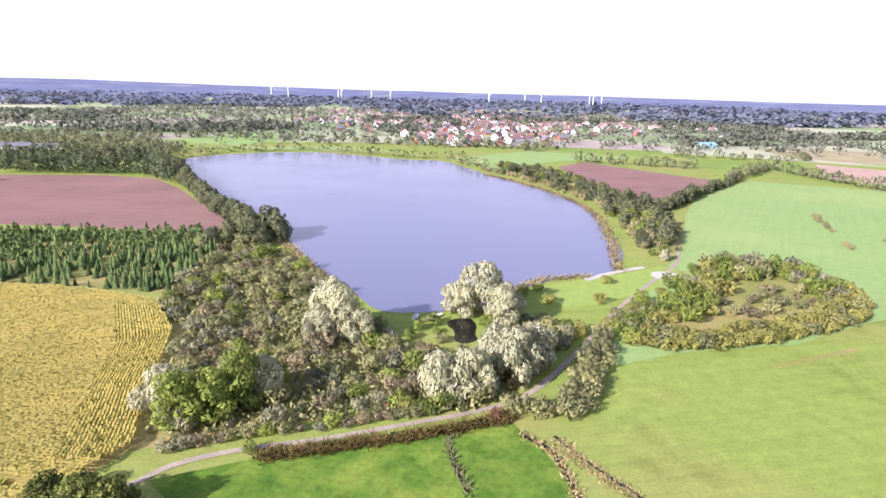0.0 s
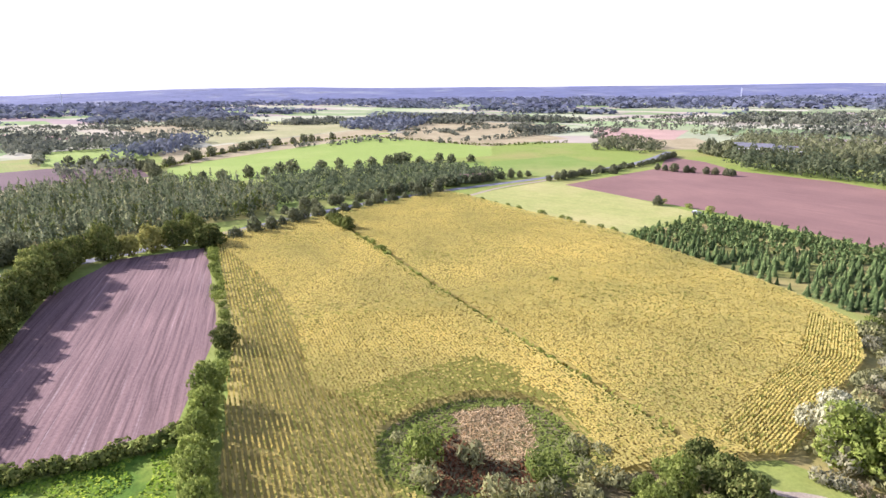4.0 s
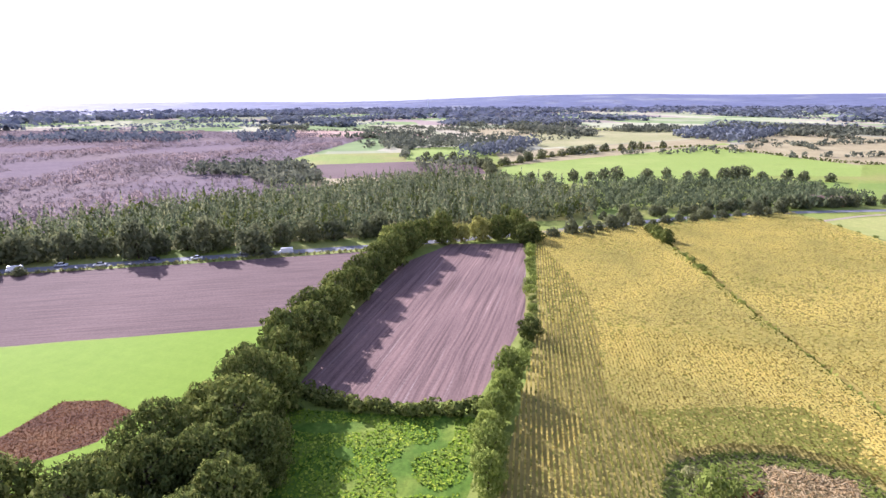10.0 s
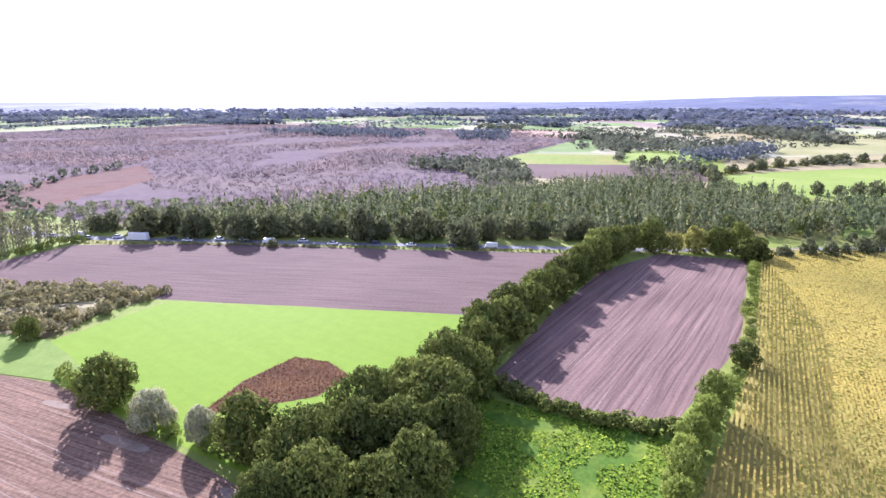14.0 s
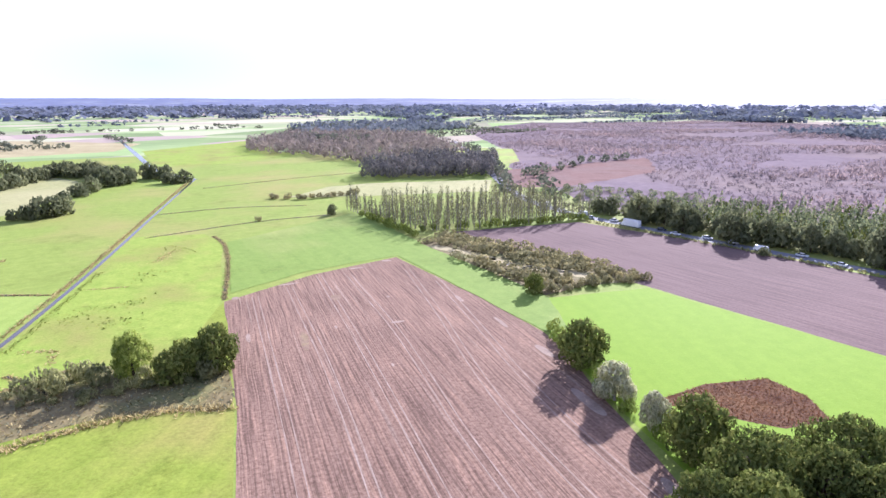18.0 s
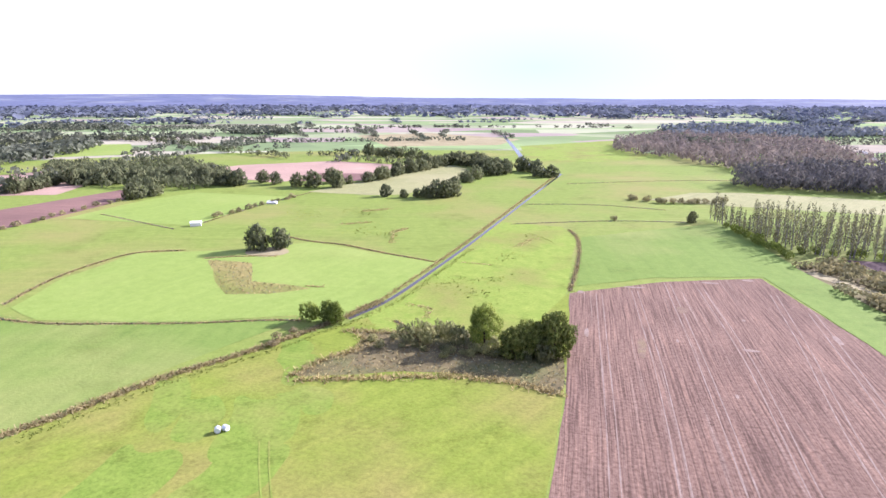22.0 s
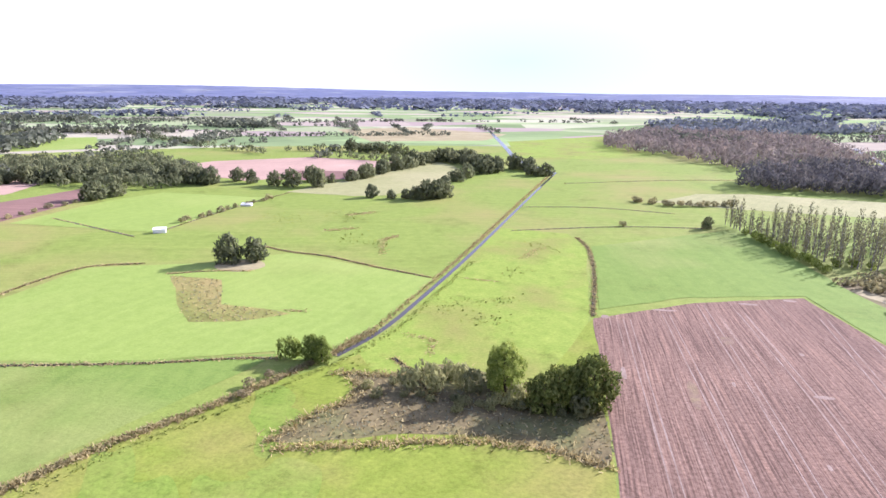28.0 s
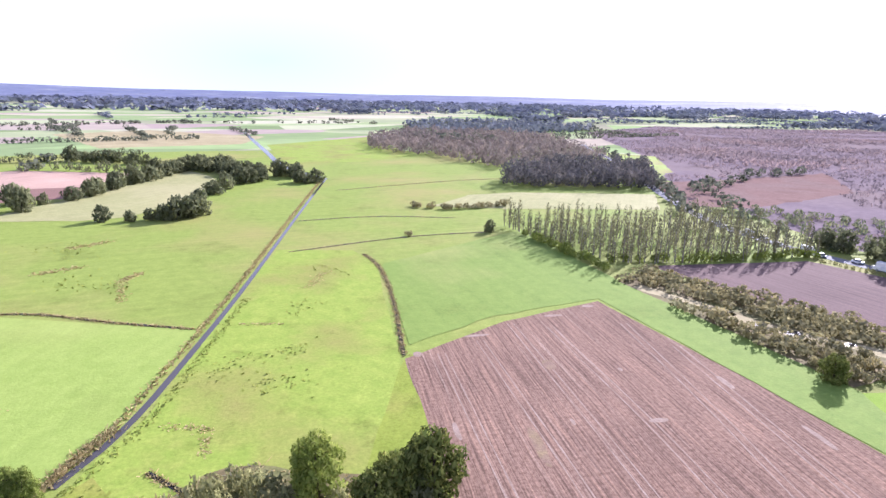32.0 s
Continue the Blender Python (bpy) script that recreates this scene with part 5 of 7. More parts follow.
for line, step, sc in [([(-532, 3), (-620, 50), (-705, 125), (-770, 230)], 17, 0.8), ([(-600, -60), (-560, -6), (-500, 0)], 10, 0.8), ([(-465, 0), (-440, 20), (-452, 84), (-466, 180), (-448, 252)], 13, 0.75)]:
    for x, y in walk_line(line, step, 3):
        plant("far_oak", x, y, sc * PICK.uniform(0.7, 1.1), "oak_tree", "oak in the hedge of the green crop", "tree", "crop hedge oaks")
clump_strip("hedge", [(-779, 264), (-661, 308), (-563, 328), (-556, 434)], 3, 2.5, 0.35, "oak", "low dark hedge between two far fields", 23, 1.3)
clump_strip("hedge", [(-532, 3), (-620, 50), (-705, 125), (-779, 264)], 3, 2.5, 0.3, "oak", "low dark hedge along the far green crop", 24, 1.3)
grove("farm_wood", scatter([(-470, 400), (-560, 490), (-540, 520), (-446, 470), (-420, 420)], 11, 47), 8, 9, "hedge_oak", "wood beside the farm", 48, 30, 2.0, "wood")
grove("shelter_belt", scatter([(-330, 412), (-294, 390), (-228, 398), (-196, 388), (-170, 360), (-172, 384), (-204, 416), (-262, 428)], 5.5, 49), 15, 5.5, "ash_dull", "tall belt of dark upright trees before the farm", 50, 40, 1.3, "wood")
# leaf colour with the haze painted in, as for all far woods
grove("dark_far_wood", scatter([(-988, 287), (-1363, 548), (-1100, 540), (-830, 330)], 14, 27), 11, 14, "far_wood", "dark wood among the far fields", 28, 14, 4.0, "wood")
for x, y in [(-226, 240), (-212, 244), (-198, 243)]:
    plant("green_bush", x, y, 0.9, "hedge_bush", "bush at the corner of the ploughed field", "bush")

for x, y in walk_line([(-250, 20), (-278, 66), (-308, 130), (-318, 158)], 9, 1.5) + walk_line([(-300, 60), (-331, 140), (-352, 240)], 9, 2):
    plant("mid_oak", x, y, PICK.uniform(0.4, 0.75), "oak_tree", "oak beside the road behind the maize", "tree", "roadside oaks")
for x, y in [(-346, 184), (-340, 190), (-344, 200), (-354, 182)]:
    plant("mid_oak", x, y, 0.6, "oak_tree", "oak sheltering the farmhouse", "tree")

for x, y in walk_line([(-331, 240), (-341, 280), (-352, 325), (-372, 380), (-396, 424)], 5, 1.2):
    plant("mid_oak", x + 7, y, PICK.uniform(0.3, 0.5), "hawthorn_tree", "brownish thorn tree in the hedge along the road", "tree", "roadside thorns")
# road trees with their gaps
for x, y in walk_line([(-172, -262), (-186, -220), (-195, -190), (-205, -160), (-214, -134), (-224, -110), (-233, -87), (-243, -62), (-252, -42)], 9.5, 1.5):
    plant("mid_oak", x - 8, y - 3, PICK.uniform(0.8, 1.05), "oak_tree", "roadside oak in a long row", "tree", "roadside oaks")
for x, y, s in [(-175, -230, 1.0), (-182, -208, 1.0), (-188, -184, 1.0), (-207, -134, 1.0), (-218, -111, 1.0), (-217, -91, 1.0)]:
    plant("mid_oak", x - 8, y - 3.5, s * 1.2, "oak_tree", "broad roadside oak shading the rolled field", "tree", "roadside oaks")
for x, y in [(-196, -168), (-226, -88)]:
    plant("mid_oak", x + 6, y + 1, PICK.uniform(0.3, 0.4), "oak_tree", "small roadside oak on the field side", "tree", "roadside oaks")
clump_strip("hedge", [(-160, -252), (-181, -199), (-200, -142), (-216, -98), (-232, -50)], 1.6, 1.2, 0.8, "scrub", "low rough hedge between road and field", 22, 0.6)

# woods in the west
young = scatter(FOREST, 5.0, 31)
grove("young_wood", young[::2], 13, 4.6, "birch", "young mixed wood of slender grey-green trees", 32, 52, 0.75, "wood", 0.05, "cone", False, 0.5, 1.3)
grove("young_wood", young[1::2], 10, 5.0, "ash_dull", "rounder green trees of the young mixed wood", 132, 44, 0.8, "wood", 0.1, "round", False, 0.5, 1.0)
grove("wood_edge_oaks", scatter(FOREST, 15, 30), 10, 8, "oak", "darker oaks mixed into the young wood", 29, 60, 1.0, "trees", 0.1, "round", False, 0.5, 1.0)
grove("oak_wood", scatter([(-316, 60), (-318, 80), (-322, 127), (-334, 178), (-352, 222), (-420, 212), (-430, 150), (-424, 70), (-380, 60)], 7.5, 33), 8, 7.5, "ash_dull", "low mixed wood beyond the maize", 34, 46, 1.0, "wood", 0.1, "round", False, 0.5, 1.0)
spots = scatter(HEATH, 10.0, 43)
spots = spots[~inside(BRACKEN, *spots.T) & ~inside(SIDE_FIELD, *spots.T)]
veil = np.array([noise.noise((x * 0.006, y * 0.011, 3)) for x, y in spots])
grove("heath_scrub", spots[(veil > -0.25) & (veil < 0.25)], 1.5, 7, "heath_birch", "low purple-brown birch scrub on the heath", 36, 10, 1.0, "scrub", 0.1, "round", True, 0.6, 1.0)
grove("heath_trees", spots[veil > 0.2], 4.5, 8, "heath_birch", "groups of small bare birches on the heath", 44, 22, 1.1, "trees", 0.1, "round", True, 0.6, 1.2)
grove("heath_edge_trees", np.concatenate([scatter([(-458, -192), (-519, -160), (-430, -122), (-400, -150)], 8, 143), scatter([(-541, -74), (-585, -15), (-518, -11), (-508, -65)], 11, 144)]), 10, 9, "mid_wood", "dark trees at the edge of the heath", 145, 24, 2.0, "trees")
grove("far_heath_wood", scatter([(-931, -178), (-881, 42), (-730, 32), (-751, -130)], 13, 146), 11, 14, "mid_wood", "dark wood beyond the far green crop", 147, 16, 3.0, "wood")
# the blue of this wood is haze held in its leaf colour
grove("heath_rim_wood", np.concatenate([scatter([(-868, -762), (-1056, -743), (-948, -463), (-866, -480)], 16, 148), scatter([(-1100, -365), (-866, -287), (-875, -369), (-1016, -444)], 18, 149)]), 11, 15, "far_wood", "wood behind the heath, coloured bluish for haze", 150, 12, 4.0, "wood")
grove("heath_wood", scatter([(-460, -200), (-500, -150), (-540, -190), (-520, -260), (-470, -250)], 9, 37), 10, 9, "mid_wood", "dark clump of trees on the heath", 38, 24, 2.2, "wood")
grove("far_oak_wood", scatter([(-640, -40), (-800, 30), (-820, 70), (-660, 20)], 9, 39), 12, 10, "far_wood", "dark wood behind the green crop", 40, 18, 2.6, "wood")

# plantation of young conifers: the nearest ones single
spots = scatter(PLANTATION, 2.9, 41, 0.42)
spots = spots[np.array([noise.noise((x * 0.35, y * 0.10, 4)) > -0.14 for x, y in spots])]
order = np.argsort(spots[:, 1] - 0.6 * spots[:, 0])
for x, y in spots[order[:260]]:
    plant("fir", x, y, PICK.uniform(0.9, 1.9), "fir_tree", "young dark green fir in a plantation", "tree", "plantation firs")
grove("fir_plantation", spots[order[260:]], 3.8, 2.9, "fir", "dense young fir plantation", 42, 30, 0.7, "plantation", 0.05, "cone", False, 0.5, 0.8)

# ---------------------------------------------------------------- by the lake
WIL = "tall silvery white willow with a billowing crown"
for x, y, s in [(-26, 138, 1.15), (-20, 134, 0.8), (-29, 134, 0.8), (11, 157, 1.3), (5, 156, 0.9), (17, 148, 0.95), (0, 107, 0.95), (6, 109, 0.9), (16, 117, 1.0), (21, 123, 1.0), (12, 122, 0.85), (22, 131, 0.7), (-51, 99, 0.95), (-35, 106, 0.85)]:
    plant("willow", x, y, s, "willow_tree", WIL, "tree", "silver willows")
for x, y, s in [(-47, 96, 1.0), (-42, 98, 1.05), (-38, 103, 0.95)]:
    plant("ash", x, y, s, "ash_tree", "fresh green ash among the willows", "tree")
plant("red_bush", 11, 101, 0.9, "spindle_bush", "small red autumn bush beside the track", "bush")
plant("red_bush", -10, 103, 0.6, "spindle_bush", "small red autumn bush in the thicket", "bush")
for x, y in [(-6, 102), (35, 141), (47, 167), (32, 166), (54, 186), (36, 144)]:
    plant("yellow_bush", x, y, 0.9, "hazel_bush", "yellow-green autumn hazel bush", "bush")
for x, y in [(-2, 147), (-1, 141), (0, 135), (5, 131), (11, 133), (13, 140), (12, 146), (-6, 143), (-8, 137), (-12, 131), (-22, 146), (-27, 150), (19, 160), (23, 166), (25, 174), (30, 176), (20, 154)]:
    plant(PICK.choice(("bush", "green_bush")), x, y, PICK.uniform(0.5, 0.9), "alder_bush", "olive bush round the pond and inlet", "bush", "pond bushes")
for x, y in walk_line([(-46, 87.5), (-31, 93), (-18, 96.5), (-4, 101), (10, 107)], 2.6, 0.8):
    plant(PICK.choice(("bush", "green_bush", "grey_bush", "russet_bush")), x, y, PICK.uniform(0.45, 0.85), "thorn_bush", "low mixed bush on the track edge", "bush", "track edge bushes")
for x, y in scatter([(90, 300), (86, 331), (68, 400), (38, 462), (60, 480), (98, 365), (118, 326), (106, 300)], 7.5, 57):
    plant(PICK.choice(("far_bush", "mid_oak")), x, y, PICK.uniform(0.45, 0.8), "alder_tree", "mixed tree between shore and ploughland", "tree", "shore trees")
for x, y in scatter([(90, 322), (81, 386), (56, 459), (36, 508), (50, 512), (76, 474), (104, 404), (112, 352), (119, 318), (110, 285), (102, 255), (94, 230), (86, 222), (80, 212), (80, 262), (85, 300), (86, 322)], 6.2, 58):
    k = PICK.choice(("far_bush", "green_bush", "bush", "mid_oak"))
    plant(k, x, y, PICK.uniform(0.45, 0.65) if k == "mid_oak" else PICK.uniform(0.7, 1.3), "alder_tree" if k == "mid_oak" else "alder_bush", "small tree in the belt along the shore" if k == "mid_oak" else "dense shrub in the belt along the shore", "tree" if k == "mid_oak" else "bush", "shore belt")
plant("green_bush", -32, 88, 0.6, "hedge_bush", "small dense bush beside the track", "bush")
SHORE = [(-48, 92), (-30, 96), (-12, 100), (6, 104), (16, 110), (26, 126), (34, 142), (28, 158), (12, 134), (4, 128), (-8, 130), (-18, 146), (-30, 172), (-46, 192), (-62, 218), (-80, 235), (-84, 200), (-80, 166), (-79, 158), (-65, 138), (-58, 115), (-51, 92)]
spots = scatter(SHORE, 4.8, 51)
spots = spots[np.argsort(np.hypot(spots[:, 0], spots[:, 1]))]
grove("thicket_fill", scatter(SHORE, 3.0, 55), 1.3, 3.2, "scrub", "olive undergrowth of the lakeside thicket", 56, 22, 0.7, "thicket")
for x, y in spots[:430]:
    k = PICK.choice(("bush", "bush", "bush", "bush", "green_bush", "russet_bush", "grey_bush", "grey_bush"))
    plant(k, x, y, PICK.uniform(0.6, 1.0) * PICK.choice((0.9, 1.0, 1.6)), {"bush": "sallow_bush", "green_bush": "alder_bush", "russet_bush": "guelder_bush", "grey_bush": "osier_bush"}[k], {"bush": "olive sallow bush in the lakeside thicket", "green_bush": "fresh green sallow bush in the lakeside thicket", "russet_bush": "russet-brown bush in the lakeside thicket", "grey_bush": "silver-grey sallow bush in the lakeside thicket"}[k], "bush", "lakeside thicket", 0.0, PICK.uniform(0.9, 1.25))
for x, y, s in [(-85, 250, 0.9), (-80, 240, 0.9), (-92, 262, 0.8), (-100, 272, 0.75), (-110, 285, 0.8), (-118, 297, 0.75), (-76, 228, 0.8), (-84, 226, 0.7), (-70, 222, 0.6), (-126, 310, 0.8), (-133, 322, 0.8), (-141, 336, 0.8), (-150, 350, 0.8), (-158, 362, 0.85), (-166, 376, 0.85), (-175, 392, 0.85), (-89, 256, 0.8), (-97, 266, 0.85), (-106, 279, 0.8), (-114, 291, 0.85), (-122, 303, 0.75), (-130, 316, 0.8), (-138, 330, 0.85), (-146, 343, 0.8), (-154, 356, 0.85), (-162, 369, 0.9), (-170, 383, 0.9), (-90, 240, 0.6), (-72, 240, 1.15), (-67, 233, 0.95), (-88, 216, 0.6), (-93, 232, 0.55)]:
    plant("mid_oak", x, y, s, "alder_tree", "dark green alder on the lake shore", "tree", "shore alders")
for x, y in walk_line([(-185, 405), (-235, 480), (-330, 440), (-400, 470)], 9, 2):
    plant("far_oak", x, y, PICK.uniform(0.9, 1.2), "oak_tree", "tree in the belt behind the ploughed field", "tree", "shelter belt")
for x, y in walk_line([(31, 462), (64, 400), (84, 331), (88, 300), (84, 262), (80, 225)], 8, 2.5):
    plant("far_bush", x + 3, y, PICK.uniform(0.8, 1.5), "alder_bush", "olive shrub along the shoreline", "bush", "shore shrubs")
for x, y in walk_line([(92, 240), (100, 262), (104, 290), (112, 318), (126, 328), (160, 372), (215, 440)], 7.5, 2):
    plant("mid_oak", x + 2, y, PICK.uniform(0.5, 0.75), "oak_tree", "small oak along the track hedge", "tree", "track hedge")
plant("willow", 84, 216, 0.4, "willow_tree", "small silvery willow by the bathing lawn", "tree")
HILL = [(58, 158), (78, 190), (96, 210), (113, 222), (128, 206), (130, 184), (124, 172), (112, 170), (116, 182), (112, 196), (98, 190), (88, 172), (72, 150)]
for x, y in scatter(HILL, 4.6, 52):
    plant(PICK.choice(("bush", "green_bush", "green_bush", "yellow_bush", "grey_bush")), x, y, PICK.uniform(0.8, 1.6), "hawthorn_tree", "olive green thorn tree on the bank", "tree", "bank scrub")
for x, y in walk_line([(48, 138), (56, 135), (64, 135), (78, 139), (91, 144), (105, 150), (117, 157), (128, 170), (131, 182)], 2.4, 0.8) + walk_line([(54, 141), (66, 140), (91, 149), (113, 160), (125, 175)], 3.2, 1.0):
    plant(PICK.choice(("yellow_bush", "yellow_bush", "yellow_bush", "bush")), x, y, PICK.uniform(0.9, 1.25), "hazel_bush", "yellow-green bush in the curved hedge", "bush", "curved hedge")
for x, y in scatter([(42, 140), (50, 135), (60, 141), (64, 156), (62, 168), (52, 160), (45, 150)], 4.0, 60):
    plant(PICK.choice(("bush", "bush", "yellow_bush", "green_bush")), x, y, PICK.uniform(0.8, 1.2), "hawthorn_bush", "olive bush between the track and the curved hedge", "bush", "track bushes")
field("field_50", [(58, 146), (74, 178), (96, 206), (113, 219), (127, 203), (130, 184), (125, 172), (112, 159), (90, 147), (70, 140)], "rough", "dry grass inside the ring of scrub", 1.0)
for x, y in [(84, 160), (90, 165), (95, 162), (101, 168), (106, 166), (110, 175), (103, 178), (114, 180), (118, 172), (88, 158), (98, 157), (108, 182), (104, 172), (98, 174), (115, 168), (121, 178), (94, 170), (112, 170)]:
    plant(PICK.choice(("bush", "bush", "russet_bush")), x, y, PICK.uniform(0.7, 1.3), "sallow_bush", "low brownish bush inside the ring of scrub", "bush", "bank scrub")
for x, y in walk_line([(16, 103), (22, 101), (27, 104), (32, 112), (37, 124), (40, 134), (42, 143)], 2.6, 1.3) + walk_line([(24, 106), (31, 119), (36, 130)], 3.5, 1.0):
    plant("bush", x, y, PICK.uniform(0.8, 1.3), "hawthorn_bush", "olive bush beside the track", "bush", "track bushes")
for x, y in walk_line([(196, 309), (181, 269)], 6, 1.5) + [(172, 246), (170, 240), (196, 255)]:
    plant("far_bush", x, y, 0.8, "gorse_bush", "brownish bush on the hill pasture", "bush", "pasture bushes")
reed_strip("reed_band", [(-30, 86.5), (-15, 90.5), (0, 95), (14, 101)], 2.2, 0.9, 44, "rust_reed", "band of rust-brown reeds along the track", 61, "reeds", "stuff", 0.22)
ribbon("water_12", [(15, 95), (20, 91), (21, 84), (22, 76)], 0.9, "pond", "dark creek in the meadow", None, "creek")
ribbon("water_13", [(21, 95), (26, 86), (32, 78)], 0.6, "pond", "narrow field drain", None, "ditch")
reed_strip("reed_band", [(21.5, 94), (25, 86), (31, 78)], 2.4, 0.3, 30, "reed", "dry reeds lining a field drain", 62, "reeds", "stuff", 0.22)
reed_strip("rush_fringe", [(2, 96), (2, 88), (5, 78)], 1.2, 0.5, 10, "scrub", "dark rushes along the pasture ditch", 66, "rushes", "stuff", 0.3)
reed_strip("rush_fringe", [(15, 95), (20, 91), (21, 84), (22, 76)], 1.6, 0.5, 10, "reed", "dry rushes along the dark creek", 68, "rushes", "stuff", 0.3)
ribbon("water_14", [(2, 96), (2, 88), (5, 78)], 0.5, "pond", "narrow ditch across the pasture", None, "ditch")
for seg in ([(62, 200), (75, 262), (80, 322), (63, 386), (30, 446)], [(-40, 186), (-62, 226), (-85, 263), (-121, 310), (-160, 376), (-228, 478)], [(16, 164), (29, 187), (50, 193)]):
    reed_strip("reed_belt", seg, 3.5, 1.1, 6, "reed", "belt of dry reeds at the water's edge", 63 + len(seg), "reeds", "stuff", 0.32)


field("sand_1", [(74, 202), (83, 200), (79, 192), (71, 193)], "sand", "flat pale sand court on the bathing lawn", 0.4, 1, "sand")


def boat(x, y, turn):
    t = thing("rowing_boat", "small white rowing boat pulled up beside the jetty", "boat", "", pose(x, y, 0.12, 0, 0, turn))
    V, F, n = [], [], 9
    for i in range(n):
        u = i / (n - 1)
        w = 0.75 * math.sin(math.pi * (0.12 + 0.82 * u)) ** 0.7
        for a, z in ((-1, 0.55), (-0.8, 0.15), (0, 0), (0.8, 0.15), (1, 0.55)):
            V.append((-2.1 + 4.2 * u, a * w, z + 0.2 * (2 * u - 1) ** 2))
    for i in range(n - 1):
        for k in range(4):
            F.append((i * 5 + k, i * 5 + k + 1, i * 5 + k + 6, i * 5 + k + 5))
    part("hull", mesh_of("hull", V, F, "film", True), None, t)
    for k in (-0.8, 0.6):
        bm = bmesh.new()
        box(bm, 0.25, 1.2, 0.04, (k, 0, 0.38), 0.01)
        part("bench", bm, "wood", t)


boat(-1.5, 152, 30)
boat(-7, 151, 80)


def jetty():
    t = thing("boat_jetty", "weathered grey plank jetty by the inlet", "jetty", "", pose(-4, 149, 0.1, 0, 0, 20))
    for i in range(14):
        bm = bmesh.new()
        box(bm, 0.38, 1.6, 0.06, (-3 + i * 0.44, 0, 0.45), 0.01)
        part("plank", bm, "wood", t)
    for x in (-2.8, 0, 2.8):
        for y in (-0.7, 0.7):
            bm = bmesh.new()
            bmesh.ops.create_cone(bm, cap_ends=True, segments=8, radius1=0.1, radius2=0.09, depth=0.7, matrix=Matrix.Translation((x, y, 0.2)))
            part("post", bm, "wood", t)


jetty()


# ---------------------------------------------------------------- village and farms
def house_parts(t, L, W, wall_h, roof_h, wall, roof, rows=1):
    bm = bmesh.new()
    box(bm, L, W, wall_h, (0, 0, 0))
    g = [bm.verts.new(c) for c in ((-L / 2, -W / 2, wall_h), (-L / 2, W / 2, wall_h), (-L / 2, 0, wall_h + roof_h * 0.96))]
    h = [bm.verts.new(c) for c in ((L / 2, W / 2, wall_h), (L / 2, -W / 2, wall_h), (L / 2, 0, wall_h + roof_h * 0.96))]
    bm.faces.new(g), bm.faces.new(h)
    part("wall", bm, wall, t)
    bm = bmesh.new()
    o, e, th = 0.5, L / 2 + 0.4, 0.2
    for s in (1, -1):
        low = wall_h - o * roof_h / (W / 2)
        a = [bm.verts.new(c) for c in ((-e, s * (W / 2 + o), low), (e, s * (W / 2 + o), low), (e, 0, wall_h + roof_h), (-e, 0, wall_h + roof_h))]
        b = [bm.verts.new((v.co.x, v.co.y, v.co.z + th)) for v in a]
        for f in ([*a], [*reversed(b)], [a[0], b[0], b[1], a[1]], [a[1], b[1], b[2], a[2]], [a[3], b[3], b[0], a[0]]):
            bm.faces.new(f)
    bmesh.ops.recalc_face_normals(bm, faces=bm.faces)
    r = part("roof", bm, roof, t)
    bm = bmesh.new()
    box(bm, 0.7, 0.7, 1.6, (L * 0.2, 0.6, wall_h + roof_h - 0.7), 0.03)
    part("chimney", bm, "brick", r)
    for side in (1, -1):
        for k in range(max(2, int(L // 3.2))):
            bm = bmesh.new()
            box(bm, 1.3, 0.08, 1.3, (-L / 2 + 1.6 + k * (L - 3.2) / max(1, int(L // 3.2) - 1), side * (W / 2 + 0.02), 1.0))
            part("window", bm, "dark_glass", t)
    bm = bmesh.new()
    box(bm, 1.0, 0.1, 2.1, (0.2, -W / 2 - 0.03, 0.0), 0.01)
    part("door", bm, "wood", t)


def village():
    kinds = []
    for i, (L, W, wh, rh, wall, roof, lab) in enumerate([(11, 8.5, 3.2, 4.4, "brick", "roof_red", "red-roofed brick house in the village"), (12, 9, 3.6, 4.2, "dull_render", "roof_red", "grey rendered house with a red tiled roof"), (13, 9, 3.4, 4.4, "brick", "roof_grey", "brick house with a grey roof"), (12, 10, 5.6, 4.0, "white", "roof_red", "two-storey white house with a red roof")]):
        t = thing("house", lab, "house", "village houses", pose(-110 + i * 42, 860 + 10 * i, 0, 0, 0, 20 * i))
        house_parts(t, L, W, wh, rh, wall, roof)
        kinds.append(t)
    rng = random.Random(12)
    close = [(-35, 691), (20, 680), (95, 698), (150, 770), (200, 900), (170, 1100), (60, 1200), (-53, 1006), (-60, 800)]
    loose = [(-300, 1162), (-225, 850), (-99, 847), (150, 900), (330, 860), (380, 1050), (160, 1400), (-60, 1400)]
    spots = [tuple(q) for q in scatter(close, 31, 13, 0.3)] + [tuple(q) for q in scatter(loose, 66, 14, 0.4)]
    for x, y in spots:
        copy_thing(rng.choice(kinds), pose(x, y, 0, 0, 0, rng.choice((15, 105, 105, 60)) + rng.uniform(-8, 8)))


village()


